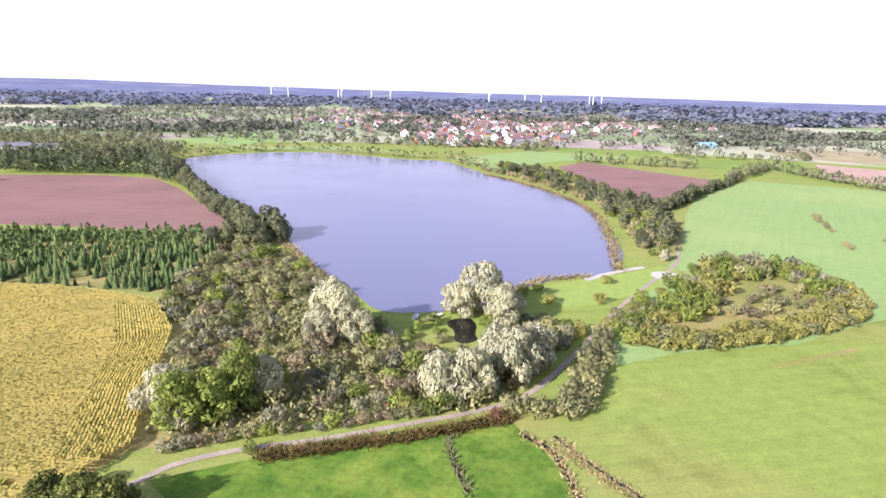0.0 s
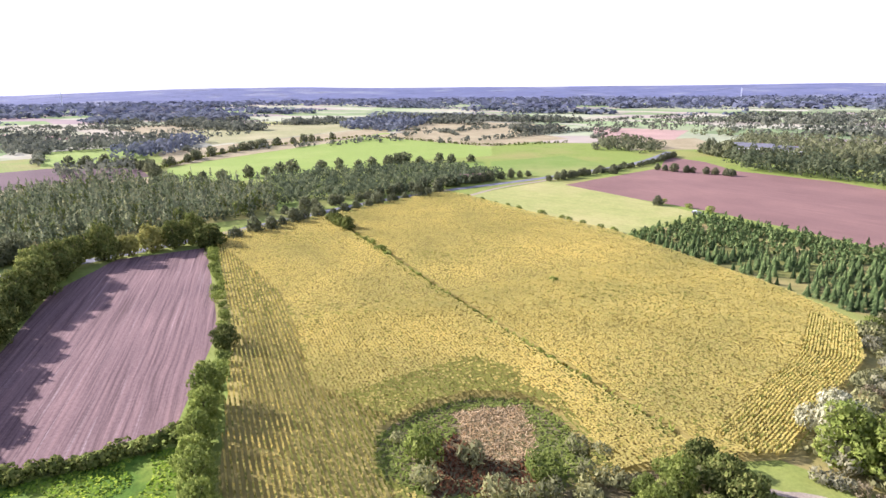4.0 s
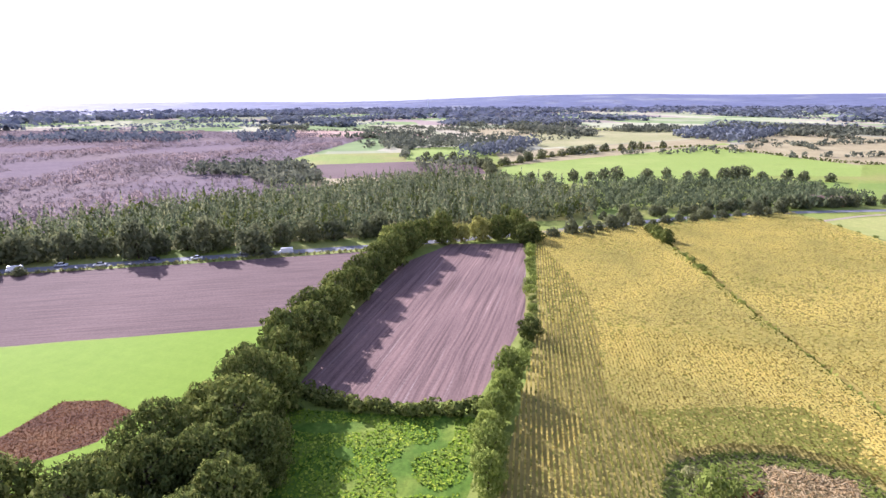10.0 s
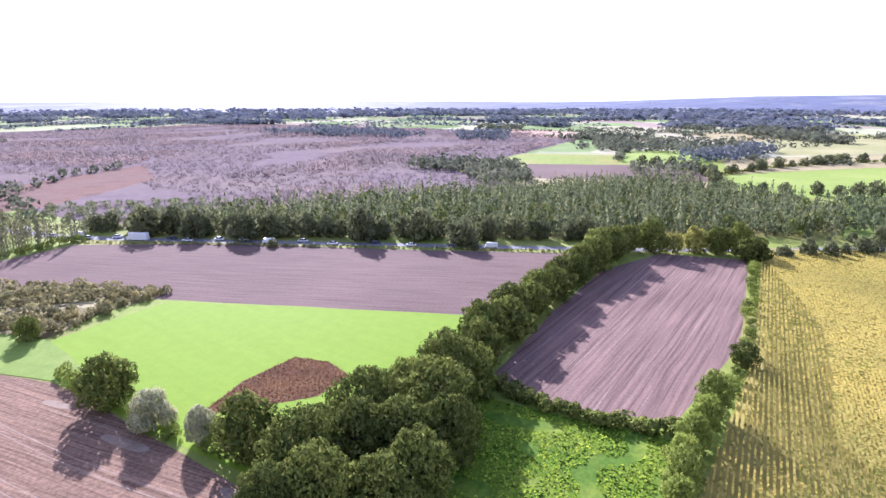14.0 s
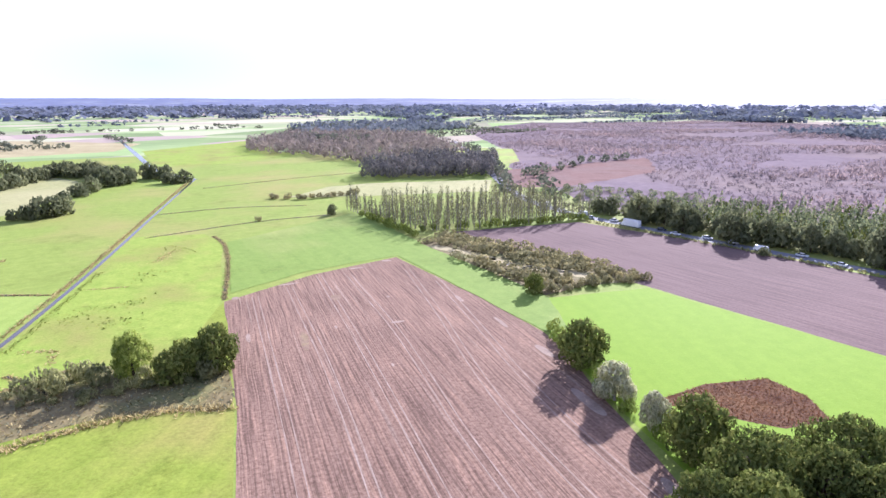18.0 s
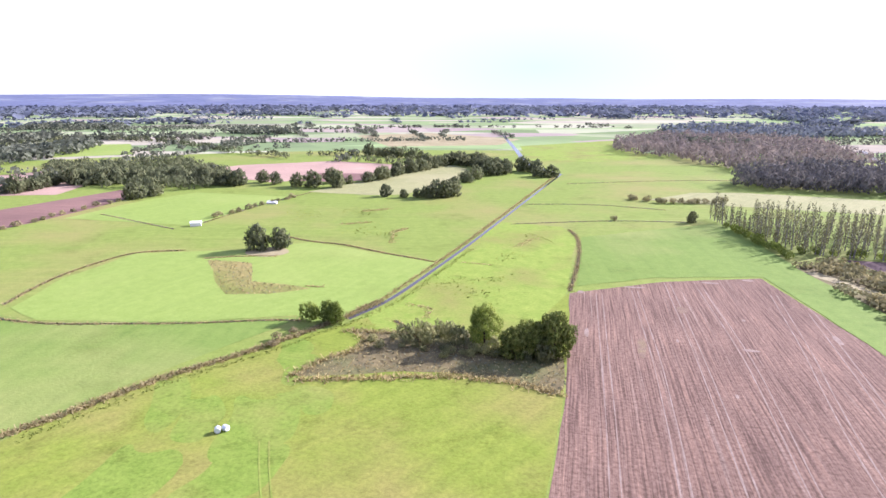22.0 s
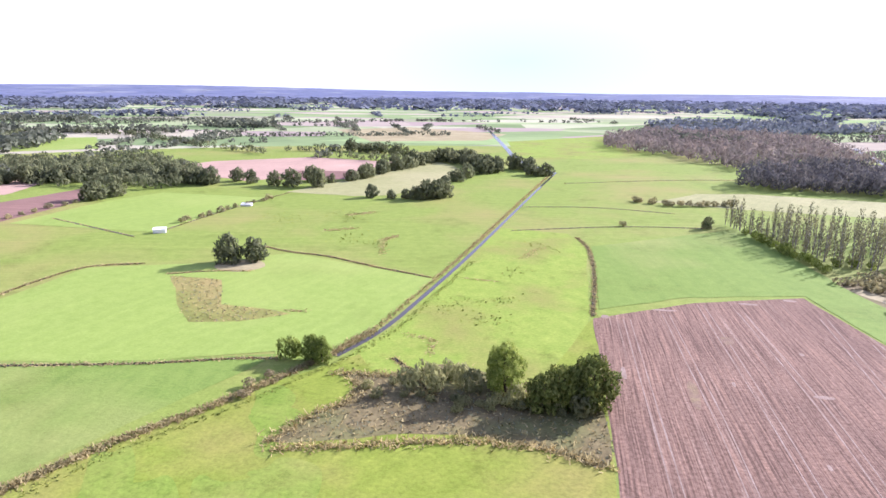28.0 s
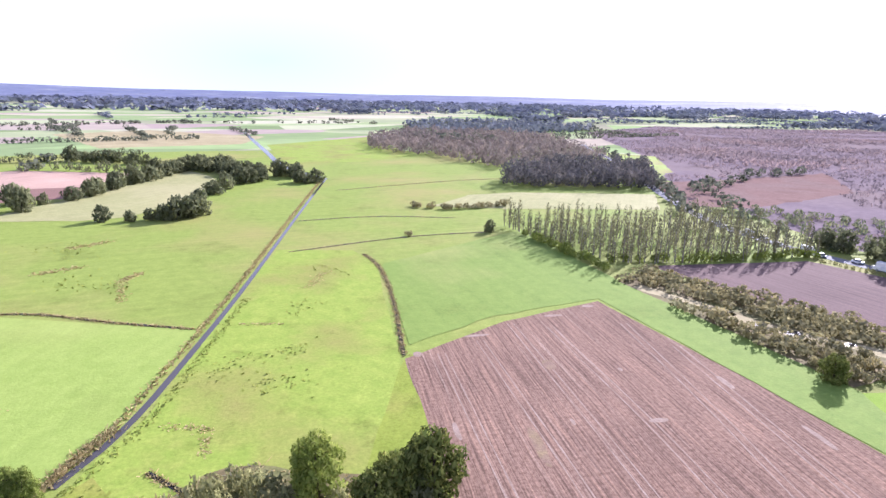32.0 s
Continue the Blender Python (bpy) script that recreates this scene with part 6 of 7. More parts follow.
def far_village():
    """Small houses too far off to tell apart."""
    rng = np.random.default_rng(15)
    n = 240
    x = rng.normal(40, 190, n)
    y = 1080 + 800 * rng.uniform(0, 1, n) ** 1.5
    VW, VR = [], []
    for i in range(n):
        L, W, h, r = rng.uniform(5, 8), rng.uniform(4, 5), rng.uniform(2.8, 5), rng.uniform(3, 4.5)
        c, s = math.cos(0.3 + 1.57 * (i % 2)), math.sin(0.3 + 1.57 * (i % 2))
        k = [np.array([x[i] + c * a * L - s * b * W, y[i] + s * a * L + c * b * W, 0]) for a, b in ((-1, -1), (1, -1), (1, 1), (-1, 1))]
        up, top = np.array([0, 0, h]), np.array([0, 0, h + r])
        m0, m1 = (k[0] + k[3]) / 2 + top, (k[1] + k[2]) / 2 + top
        for j in range(4):
            VW += [k[j], k[(j + 1) % 4], k[(j + 1) % 4] + up, k[j] + up]
        VW += [k[3] + up, k[0] + up, m0, m0, k[1] + up, k[2] + up, m1, m1]
        VR += [k[0] + up, k[1] + up, m1, m0, k[2] + up, k[3] + up, m0, m1]
    t = thing("far_houses", "many small red-roofed houses of the far village", "houses", "", None, "stuff")
    part("walls", mesh_of("walls", VW, np.arange(len(VW)).reshape(-1, 4), "dull_render"), None, t)
    part("roofs", mesh_of("roofs", VR, np.arange(len(VR)).reshape(-1, 4), "roof_red"), None, t)


far_village()


def hall(x, y, turn, L, W, H, wall, roof, label, name="farm_building"):
    t = thing(name, label, "building", "", pose(x, y, 0, 0, 0, turn))
    house_parts(t, L, W, H, W * 0.22, wall, roof)


hall(-372, 506, 20, 34, 14, 6, "white", "roof_grey", "long white farm building among trees")
hall(-345, 520, 20, 20, 12, 5, "white", "roof_grey", "white farmhouse beside the long building")
hall(-352, 192, 65, 22, 8, 3.2, "brick", "roof_red", "red-roofed farmhouse half hidden by trees")
hall(322, 742, 10, 22, 12, 4, "blue_sheet", "blue_sheet", "pale blue metal hall beyond the lake")
hall(420, 900, 30, 30, 15, 6, "white", "roof_grey", "distant white building among trees")
hall(90, 740, 40, 40, 14, 6, "white", "roof_red", "large red-roofed building in the village")


def shelter(x, y, turn, L, W, H):
    """An open-fronted shelter: three walls under a low sloping roof."""
    t = thing("field_shelter", "small pale field shelter open on one side", "shelter", "field shelters", pose(x, y, 0, 0, 0, turn))
    for sx, sy, px, py in ((L, 0.12, 0, W / 2), (0.12, W - 0.12, -L / 2 + 0.06, -0.06), (0.12, W - 0.12, L / 2 - 0.06, -0.06)):
        bm = bmesh.new()
        box(bm, sx, sy, H, (px, py, 0), 0.02)
        part("wall", bm, "white", t)
    bm = bmesh.new()
    box(bm, L + 0.4, W + 0.5, 0.12, (0, 0, H), 0.03)
    for v in bm.verts:
        v.co.z += (0.15 - v.co.y / W * 0.5) if v.co.y < 0 else 0.15 - v.co.y / W * 0.3
    part("roof", bm, "white", t)


shelter(186, -241, 30, 5.0, 2.6, 1.6)
shelter(182, -305, 10, 5.5, 2.4, 0.9)


# ---------------------------------------------------------------- wind turbines
def turbine(x, y, h, turn):
    t = thing("wind_turbine", "white wind turbine on the horizon, standing still", "wind turbine", "wind farm", pose(x, y, -1, 0, 0, turn))
    V, F = tube([(0, 0, 0), (0, 0, h * 0.5), (0, 0, h)], [3.2, 2.4, 1.6], 12)
    part("tower", mesh_of("tower", V, F, "white", True), None, t)
    bm = bmesh.new()
    box(bm, 3.6, 8, 3.6, (0, -1, h - 0.4), 0.6)
    part("nacelle", bm, "white", t)
    bm = bmesh.new()
    bmesh.ops.create_uvsphere(bm, u_segments=10, v_segments=6, radius=1.8, matrix=Matrix.Translation((0, -5.4, h + 1.4)))
    hub = part("hub", bm, "white", t)
    for k in range(3):
        a = radians(turn * 3 + 120 * k)
        d = np.array([math.sin(a), 0, math.cos(a)])
        o = np.array([0, -5.6, h + 1.4])
        V, F = tube([o, o + d * h * 0.1, o + d * h * 0.5], [0.6, 1.1, 0.15], 5)
        part("blade", mesh_of("blade", V, F, "white", True), None, hub)


for i, (x, y) in enumerate([(-906, 3154), (-835, 3216), (-599, 3370), (-590, 3420), (-441, 3578), (-335, 3633), (218, 3161), (443, 3464), (520, 3364), (780, 3341), (835, 3298), (815, 3400)]):
    turbine(x, y, 68, 17 * i + 5)
for x, y, h in [(-3300, -330, 75), (-2050, 2650, 55)]:
    t = thing("radio_mast", "slim pale radio mast far off in the woods", "mast", "", pose(x, y, 0))
    V, F = tube([(0, 0, 0), (0, 0, h)], [2.2, 1.0], 8)
    part("shaft", mesh_of("shaft", V, F, "steel", True), None, t)
    V, F = tube([(0, 0, h * 0.72), (0, 0, h * 0.76)], [3.5, 3.5], 10)
    part("platform", mesh_of("platform", V, F, "steel", True), None, t)

# ---------------------------------------------------------------- meadows in the south
for x, y, s in [(133, -207, 0.84), (125, -211, 0.7)]:
    plant("mid_oak", x, y, s, "oak_tree", "round olive oak, one of a pair on a grassy islet", "tree", "twin oaks")
for x, y, s in [(46, -132, 0.55), (41, -132, 0.5), (43, -136, 0.55), (36, -136, 0.55), (39, -139, 0.5), (33, -134, 0.5), (27, -136, 0.82), (29, -139, 0.6), (24, -132, 0.5), (19, -130, 0.62), (16, -132, 0.65), (12, -130, 0.55), (9.5, -134, 0.8), (13, -134, 0.6)]:
    k = "ash" if x in (27, 29) else ("bush" if s <= 0.55 else "oak")
    plant(k, x, y, s * (2.0 if k == "bush" else 1.15), "alder_tree" if k != "bush" else "sallow_bush", "dark alder in the clump beside the reed hollow" if k != "bush" else "grey sallow at the edge of the clump", "tree" if k != "bush" else "bush", "alder clump", 0.0, 1.15 if k != "bush" else 1.7)
plant("yellow_bush", 22, -131, 0.75, "hazel_bush", "small yellow bush below the alders", "bush")
for x, y, s in [(71.5, -141, 0.48), (69, -140.5, 0.46)]:
    plant("ash", x, y, s * 1.2, "alder_tree", "upright green alder beside the canal", "tree", "", 0.0, 1.1)
for x, y in [(77, -140), (75.5, -141)]:
    plant("green_bush", x, y, 0.85, "sallow_bush", "upright olive sallow beside the canal alders", "bush", "", 0.0, 1.8)
for x, y in [(79, -126), (77, -131), (77.5, -122)]:
    plant("russet_bush", x, y, 0.65, "sallow_bush", "brownish sallow on the ditch bank", "bush")
plant("mid_oak", -46, -308, 0.48, "oak_tree", "small lone tree on a field boundary", "tree")
plant("far_bush", -9, -304, 0.8, "hawthorn_bush", "lone bush on the field ditch", "bush")
reed_strip("reed_bank", [(106, -71), (99, -86), (92, -102), (83, -115), (76, -128), (69, -143), (63.5, -160)], 1.9, 0.55, 24, "reed", "tan reeds on the canal bank", 71, "reeds", "stuff", 0.26)
reed_strip("reed_bank", [(63.5, -160), (59.5, -190), (54.5, -230), (48.5, -292), (39.5, -385), (29.5, -480)], 1.0, 0.4, 6, "reed", "tan reeds along the straight canal", 72, "reeds", "stuff", 0.4)
reed_strip("herb_bank", [(101, -73), (95, -87), (88, -102), (79, -115), (72, -128), (64, -144), (58, -160), (54, -190), (49, -230)], 1.6, 0.3, 5, "rush", "fresh green herbs along the canal bank", 73, "herbs", "stuff", 0.3)
DITCHES = [[(170, -121), (148, -119.5), (127, -125), (105, -131), (88, -138), (78, -140)], [(187, -239), (187, -266), (184, -317), (179, -350)], [(133, -231), (117, -225), (102, -224), (85, -216), (59, -207)], [(253, -254), (191, -232)], [(171, -130), (180, -156), (180, -177), (178, -192), (161, -199)], [(12, -276), (7, -259), (6, -222), (8, -184)], [(40, -282), (-9, -304), (-47, -308)], [(40, -339), (2, -349), (-37, -340)], [(20, -430), (-60, -470), (-110, -480)], [(145, -190), (133, -197), (120, -200)], [(54, -146), (45, -138), (40, -128)]]
for i, d in enumerate(DITCHES):
    near = min(math.hypot(x, y) for x, y in d) < 240
    ribbon("ditch_%d" % (i + 1), d, 0.9, "pond", "narrow dark field ditch", None, "ditch")
    reed_strip("reed_fringe", d, 1.1, 0.35, 9.0 if near else 2.5, "reed", "dry sedge fringe along a ditch", 80 + i, "reeds", "stuff", 0.34)
rng = np.random.default_rng(9)
sedge = np.concatenate([scatter(BOG, 0.8, 91), scatter([(143, -189), (124, -189), (112, -169), (93, -167), (89, -166), (100, -158), (113, -154), (124, -166)], 1.0, 92)])
tagged(new("sedge_beds", mesh_of("sedge_beds", *blades(sedge[::3], 0.35, 0.4, rng, 1.4), "reed")), "tussocks of brown sedge in wet hollows", "sedge", "", "stuff")
tagged(new("grey_sedge", mesh_of("grey_sedge", *blades(sedge[1::4], 0.35, 0.4, rng, 1.4), "grey_leaf")), "grey-green sedge in the wet hollows", "sedge", "", "stuff")
herbs = scatter([(-104, -42), (-103, -22), (-103, -2), (-82, -4), (-64, -8), (-62, -36), (-75, -40), (-88, -41)], 0.5, 93)
herbs = herbs[np.array([noise.noise((x * 0.18, y * 0.18, 6)) > -0.3 for x, y in herbs])]
tagged(new("meadow_herbs", mesh_of("meadow_herbs", *tufts_of(herbs, 0.36, rng), "herb")), "lush tall herbs in the weedy meadow", "herbs", "", "stuff")
weeds = scatter([(-73, -88), (-89, -90), (-104, -88), (-105, -79), (-101, -70), (-90, -71)], 0.42, 94)
tagged(new("dead_weeds", mesh_of("dead_weeds", *blades(weeds, 0.16, 0.24, rng, 2.0), "dead_weed")), "dead red-brown weeds in the crop", "weeds", "", "stuff")

# rushes in the wet meadows
def rushes():
    """Loose tufts of green rush and a few brown drifts in the wet meadows."""
    rng = np.random.default_rng(31)
    drifts = [(49, -209, 37, -208, 1.2), (32, -237, 26, -255, 2.0), (84, -231, 90, -252, 1.8), (90, -252, 86, -261, 2.0), (122, -296, 112, -306, 3.0), (92, -168, 86, -169, 1.2), (120, -262, 108, -270, 2.5), (55, -160, 47, -158, 1.0), (47, -158, 46, -149, 1.0)]
    brown = [np.array([x0, y0]) + rng.uniform(0, 1, (int(60 * w), 1)) * np.array([x1 - x0, y1 - y0]) + rng.normal(0, w * 0.5, (int(60 * w), 2)) for x0, y0, x1, y1, w in drifts]
    tagged(new("dead_rushes", mesh_of("dead_rushes", *blades(np.concatenate(brown), 0.2, 0.5, rng, 1.5), "reed")), "brown drifts of dead rush in the wet meadow", "rushes", "", "stuff")
    tufts = [(40, -188, 29, -193, 3.5), (50, -178, 44, -188, 4), (44, -172, 30, -176, 5), (30, -225, 36, -215, 4), (20, -250, 30, -262, 4), (64, -140, 56, -136, 3), (110, -285, 130, -300, 9), (90, -245, 110, -255, 7), (140, -270, 160, -290, 9)]
    green = [np.array([x0, y0]) + rng.uniform(0, 1, (int(26 * w), 1)) * np.array([x1 - x0, y1 - y0]) + rng.normal(0, w * 0.6, (int(26 * w), 2)) for x0, y0, x1, y1, w in tufts]
    tagged(new("rush_tussocks", mesh_of("rush_tussocks", *tufts_of(np.concatenate(green)[::2], 0.45, rng), "rush")), "green rush tufts in the wet meadow", "rushes", "", "stuff")


rushes()
field("field_66", [(137, -206), (126, -214), (117, -207), (122, -197), (133, -198)], "tan", "bare grassy islet under the two oaks", 0.8, 2)
for x, y in [(50, -134), (46, -138), (43, -140), (38, -139), (52, -128), (35, -126), (29, -128), (55, -131)]:
    plant("bush", x, y, PICK.uniform(0.5, 0.8), "sallow_bush", "brownish low sallow beside the alders", "bush", "alder clump")

for line in ([(66, -108), (61, -120), (57, -124), (56, -130), (59, -134)], [(64, -107), (46, -112), (30, -117.5), (17, -117.5), (7, -114)], [(64, -135.5), (55, -137), (48, -138)]):
    reed_strip("reed_rim", line, 2.2, 0.6, 12, "reed", "pale reeds round the boggy hollow", 87 + len(line), "reeds", "stuff", 0.3)
for x, y in walk_line([(46, -130), (36, -129.5), (22, -129.5), (9, -130)], 2.8, 0.9):
    plant("bush", x, y, PICK.uniform(0.45, 0.8), "sallow_bush", "dark low bush below the alders", "bush", "alder clump")

# marsh scrub beside the poplars
POOLS = [(-79, -215), (-86, -205), (-88, -198), (-91, -190), (-96, -183), (-105, -174)]
marsh = scatter([(-70, -232), (-88, -243), (-102, -219), (-122, -188), (-127, -155), (-108, -156), (-86, -154), (-80, -186)], 3.9, 95)
CHANNEL = np.array(walk_line([(-74, -226)] + POOLS + [(-110, -166)], 2.0))
marsh = np.array([q for q in marsh if np.hypot(CHANNEL[:, 0] - q[0], CHANNEL[:, 1] - q[1]).min() > 4.0])
ribbon("strip_2", [(-74, -226)] + POOLS + [(-110, -166)], 5.0, "tan", "pale sedge along the marsh channel", FIELD_Z[0] - 0.02, "sedge", 0.4)
marsh = marsh[np.argsort(-marsh[:, 1])]
for x, y in marsh[:36]:
    plant("far_bush", x, y, PICK.uniform(0.65, 1.05), "sallow_bush", "olive-brown sallow bush in the marsh", "bush", "marsh sallows")
grove("marsh_sallows", marsh[36:], 2.8, 5.0, "sallow_tan", "olive-brown sallow scrub in the marsh", 94, 50, 0.8, "scrub")
plant("oak", -84, -157, 0.55, "oak_tree", "round dark oak at the end of the marsh", "tree")
for x, y in walk_line([(-57, -319), (-68, -278), (-79, -256), (-92, -251), (-125, -251), (-168, -254)], 2.4, 1.0):
    plant("poplar", x, y, PICK.uniform(0.75, 1.15), "poplar_tree", "slender pale poplar in a long row", "tree", "poplar row")
for back, step in ((12, 3.4), (24, 3.4), (38, 3.0), (54, 3.0)):
    for x, y in walk_line([(-70 - back * 0.1, -262 - back), (-92, -252 - back), (-125, -252 - back), (-160 - back * 0.1, -256 - back)], step, 1.0):
        plant("poplar", x, y, PICK.uniform(0.75, 1.1), "poplar_tree", "slender pale poplar inside the poplar wood", "tree", "poplar row")
for x, y in walk_line([(-60, -300), (-67, -268), (-72, -245)], 4.5, 1.2) + walk_line([(-80, -255), (-110, -250), (-165, -252)], 4.0, 1.2):
    plant("green_bush", x, y, PICK.uniform(0.7, 1.1), "hedge_bush", "dark bush below the poplars", "bush", "poplar hedge")
for x, y in walk_line([(-20, -372), (-40, -362), (-72, -372)], 5, 1.2):
    plant("far_bush", x, y, PICK.uniform(0.9, 1.4), "alder_bush", "dark bush at the end of a field strip", "bush")
grove("dark_wood", scatter([(-88, -434), (-189, -419), (-241, -521), (-172, -538), (-108, -487)], 6.5, 96), 13, 7.5, "night_wood", "dense dark purple-grey wood beside the road", 97, 60, 1.1, "wood", 0.1, "round", False, 0.5, 1.2)
alders = scatter([(-27, -825), (-94, -966), (-281, -899), (-240, -582), (-117, -520), (-82, -625), (-18, -697)], 11, 98)
grove("autumn_wood", alders[::2], 13, 10, "bare_alder", "purplish-tan wood of bare alders", 99, 46, 1.4, "wood", 0.1, "round", False, 0.5, 1.2)
grove("autumn_wood", alders[1::2], 12, 10, "bare_wood", "darker bare alders in the purplish wood", 199, 40, 1.4, "wood", 0.1, "round", False, 0.5, 1.2)
# haze blue comes from the leaf colour here too
grove("far_dark_wood", scatter([(-107, -1125), (-127, -1000), (-290, -960), (-470, -1100), (-380, -1330), (-190, -1300)], 17, 152), 13, 16, "far_wood", "dark wood behind the bare alders, coloured bluish for haze", 153, 12, 4.2, "wood")
grove("road_shrubs", scatter([(-178, -252), (-170, -300), (-180, -345), (-215, -350), (-262, -300), (-280, -240), (-241, -222), (-200, -242)], 8.5, 160), 3.4, 4.5, "birch", "grey-green shrubs between road and heath", 161, 40, 0.7, "scrub", 0.1, "round", False, 0.5, 1.0)
grove("roadside_scrub", np.array(walk_line([(-158, -325), (-195, -410), (-235, -530), (-280, -690)], 9, 4) + walk_line([(-190, -330), (-225, -420), (-300, -470), (-380, -500)], 10, 9)), 7, 7, "mid_wood", "scrub and small trees along the far road", 100, 24, 1.9, "scrub")

# hedges in the south-east
for x, y, s in [(127, -346, 0.75), (115, -345, 0.5), (107, -348, 0.5), (101, -347, 0.7), (95, -349, 1.0), (90, -353, 0.95), (86, -358, 0.8), (94, -396, 0.7), (91, -420, 0.9), (88, -440, 0.8), (82, -460, 1.0), (76, -466, 0.9), (70, -474, 0.8), (44, -466, 0.8), (39, -462, 0.7), (33, -466, 0.8), (185, -394, 0.95), (180, -396, 0.6), (170, -392, 0.5)]:
    plant("far_oak", x, y, s, "oak_tree", "oak in a meadow hedge", "tree", "meadow oaks")
for line, step in [([(160, -405), (155, -427), (151, -452), (143, -478), (136, -510), (130, -540)], 8), ([(130, -540), (106, -540), (92, -512), (74, -492)], 8), ([(166, -563), (195, -583), (230, -590)], 10), ([(360, -298), (368, -332), (337, -351), (305, -372), (240, -365)], 8), ([(269, -297), (266, -318)], 7), ([(120, -530), (92, -500), (60, -498), (40, -488)], 9), ([(170, -372), (200, -372), (235, -382)], 16)]:
    for x, y in walk_line(line, step, 2):
        plant("far_oak", x, y, PICK.uniform(0.7, 1.05), "oak_tree", "oak in a distant field hedge", "tree", "field hedge oaks")
for x, y in walk_line([(190, -262), (186, -290), (180, -330)], 6, 1.5) + walk_line([(268, -206), (270, -236), (274, -292)], 7, 1.5):
    plant("far_bush", x, y, PICK.uniform(0.6, 0.9), "hawthorn_bush", "low bush along a meadow ditch", "bush", "meadow bushes")


grove("hedge_wood", scatter([(381, -329), (478, -440), (395, -441), (378, -488), (274, -410), (240, -365), (270, -328), (324, -328)], 9, 101), 8, 8.5, "hedge_oak", "dark wooded strip between far fields", 102, 50, 1.2, "wood", 0.1, "round", False, 0.5, 1.0)
for i, line in enumerate([[(289, -577), (244, -588), (219, -620), (190, -648)], [(580, -459), (575, -495), (762, -728), (562, -695), (385, -582)], [(385, -582), (330, -560), (300, -540)], [(694, -600), (800, -480), (700, -380)], [(240, -535), (160, -520)], [(460, -360), (520, -420), (640, -400)]]):
    grove("far_hedge", np.array(walk_line(line, 8, 3)), 7, 8, "hedge_oak", "dark hedgerow between far pastures", 103 + i, 34, 1.3, "hedge", 0.1, "round", False, 0.5, 1.0)
for a, b in (((58.6, -83.6), (47.5, -66)), ((57.0, -84.2), (46, -66.4))):
    ribbon("wheel_mark", [a, ((a[0] + b[0]) / 2 + 0.4, (a[1] + b[1]) / 2), b], 0.3, "yellow", "pressed pale wheel mark in the meadow", None, "track")


# ---------------------------------------------------------------- bales
def bale(x, y, turn):
    t = thing("silage_bale", "round white film-wrapped silage bale on the meadow", "bale", "silage bales", pose(x, y, 0.05, 0, 0, turn))
    bm = bmesh.new()
    g = bmesh.ops.create_cone(bm, cap_ends=True, segments=20, radius1=0.58, radius2=0.58, depth=1.15, matrix=Matrix.Translation((0, 0, 0.56)) @ Matrix.Rotation(radians(90), 4, "X"))
    bmesh.ops.bevel(bm, geom=[e for e in bm.edges if abs(e.verts[0].co.y - e.verts[1].co.y) < 1e-4], offset=0.1, segments=2, affect="EDGES")
    part("wrapping", bm, "film", t)


bale(67.6, -84.4, 30)
bale(66.5, -85.3, 75)


# ---------------------------------------------------------------- trailer beside the plantation
def trailer(x, y, turn):
    t = thing("farm_trailer", "dark farm trailer with a pale load beside the plantation", "trailer", "", pose(x, y, 0.02, 0, 0, turn))
    bm = bmesh.new()
    box(bm, 4.2, 2.0, 0.9, (0, 0, 0.7), 0.06)
    part("bed", bm, "roof_grey", t)
    bm = bmesh.new()
    box(bm, 2.0, 1.6, 0.5, (-0.8, 0, 1.5), 0.15)
    part("load", bm, "film", t)
    bm = bmesh.new()
    box(bm, 1.6, 0.14, 0.12, (2.8, 0, 0.6), 0.02)
    part("drawbar", bm, "steel", t)
    for sx in (-0.9, 0.5):
        for sy in (-1, 1):
            bm = bmesh.new()
            bmesh.ops.create_cone(bm, cap_ends=True, segments=14, radius1=0.42, radius2=0.42, depth=0.3, matrix=Matrix.Translation((sx, sy * 0.95, 0.42)) @ Matrix.Rotation(radians(90), 4, "X"))
            part("wheel", bm, "tyre", t)


trailer(-199, 235, 20)


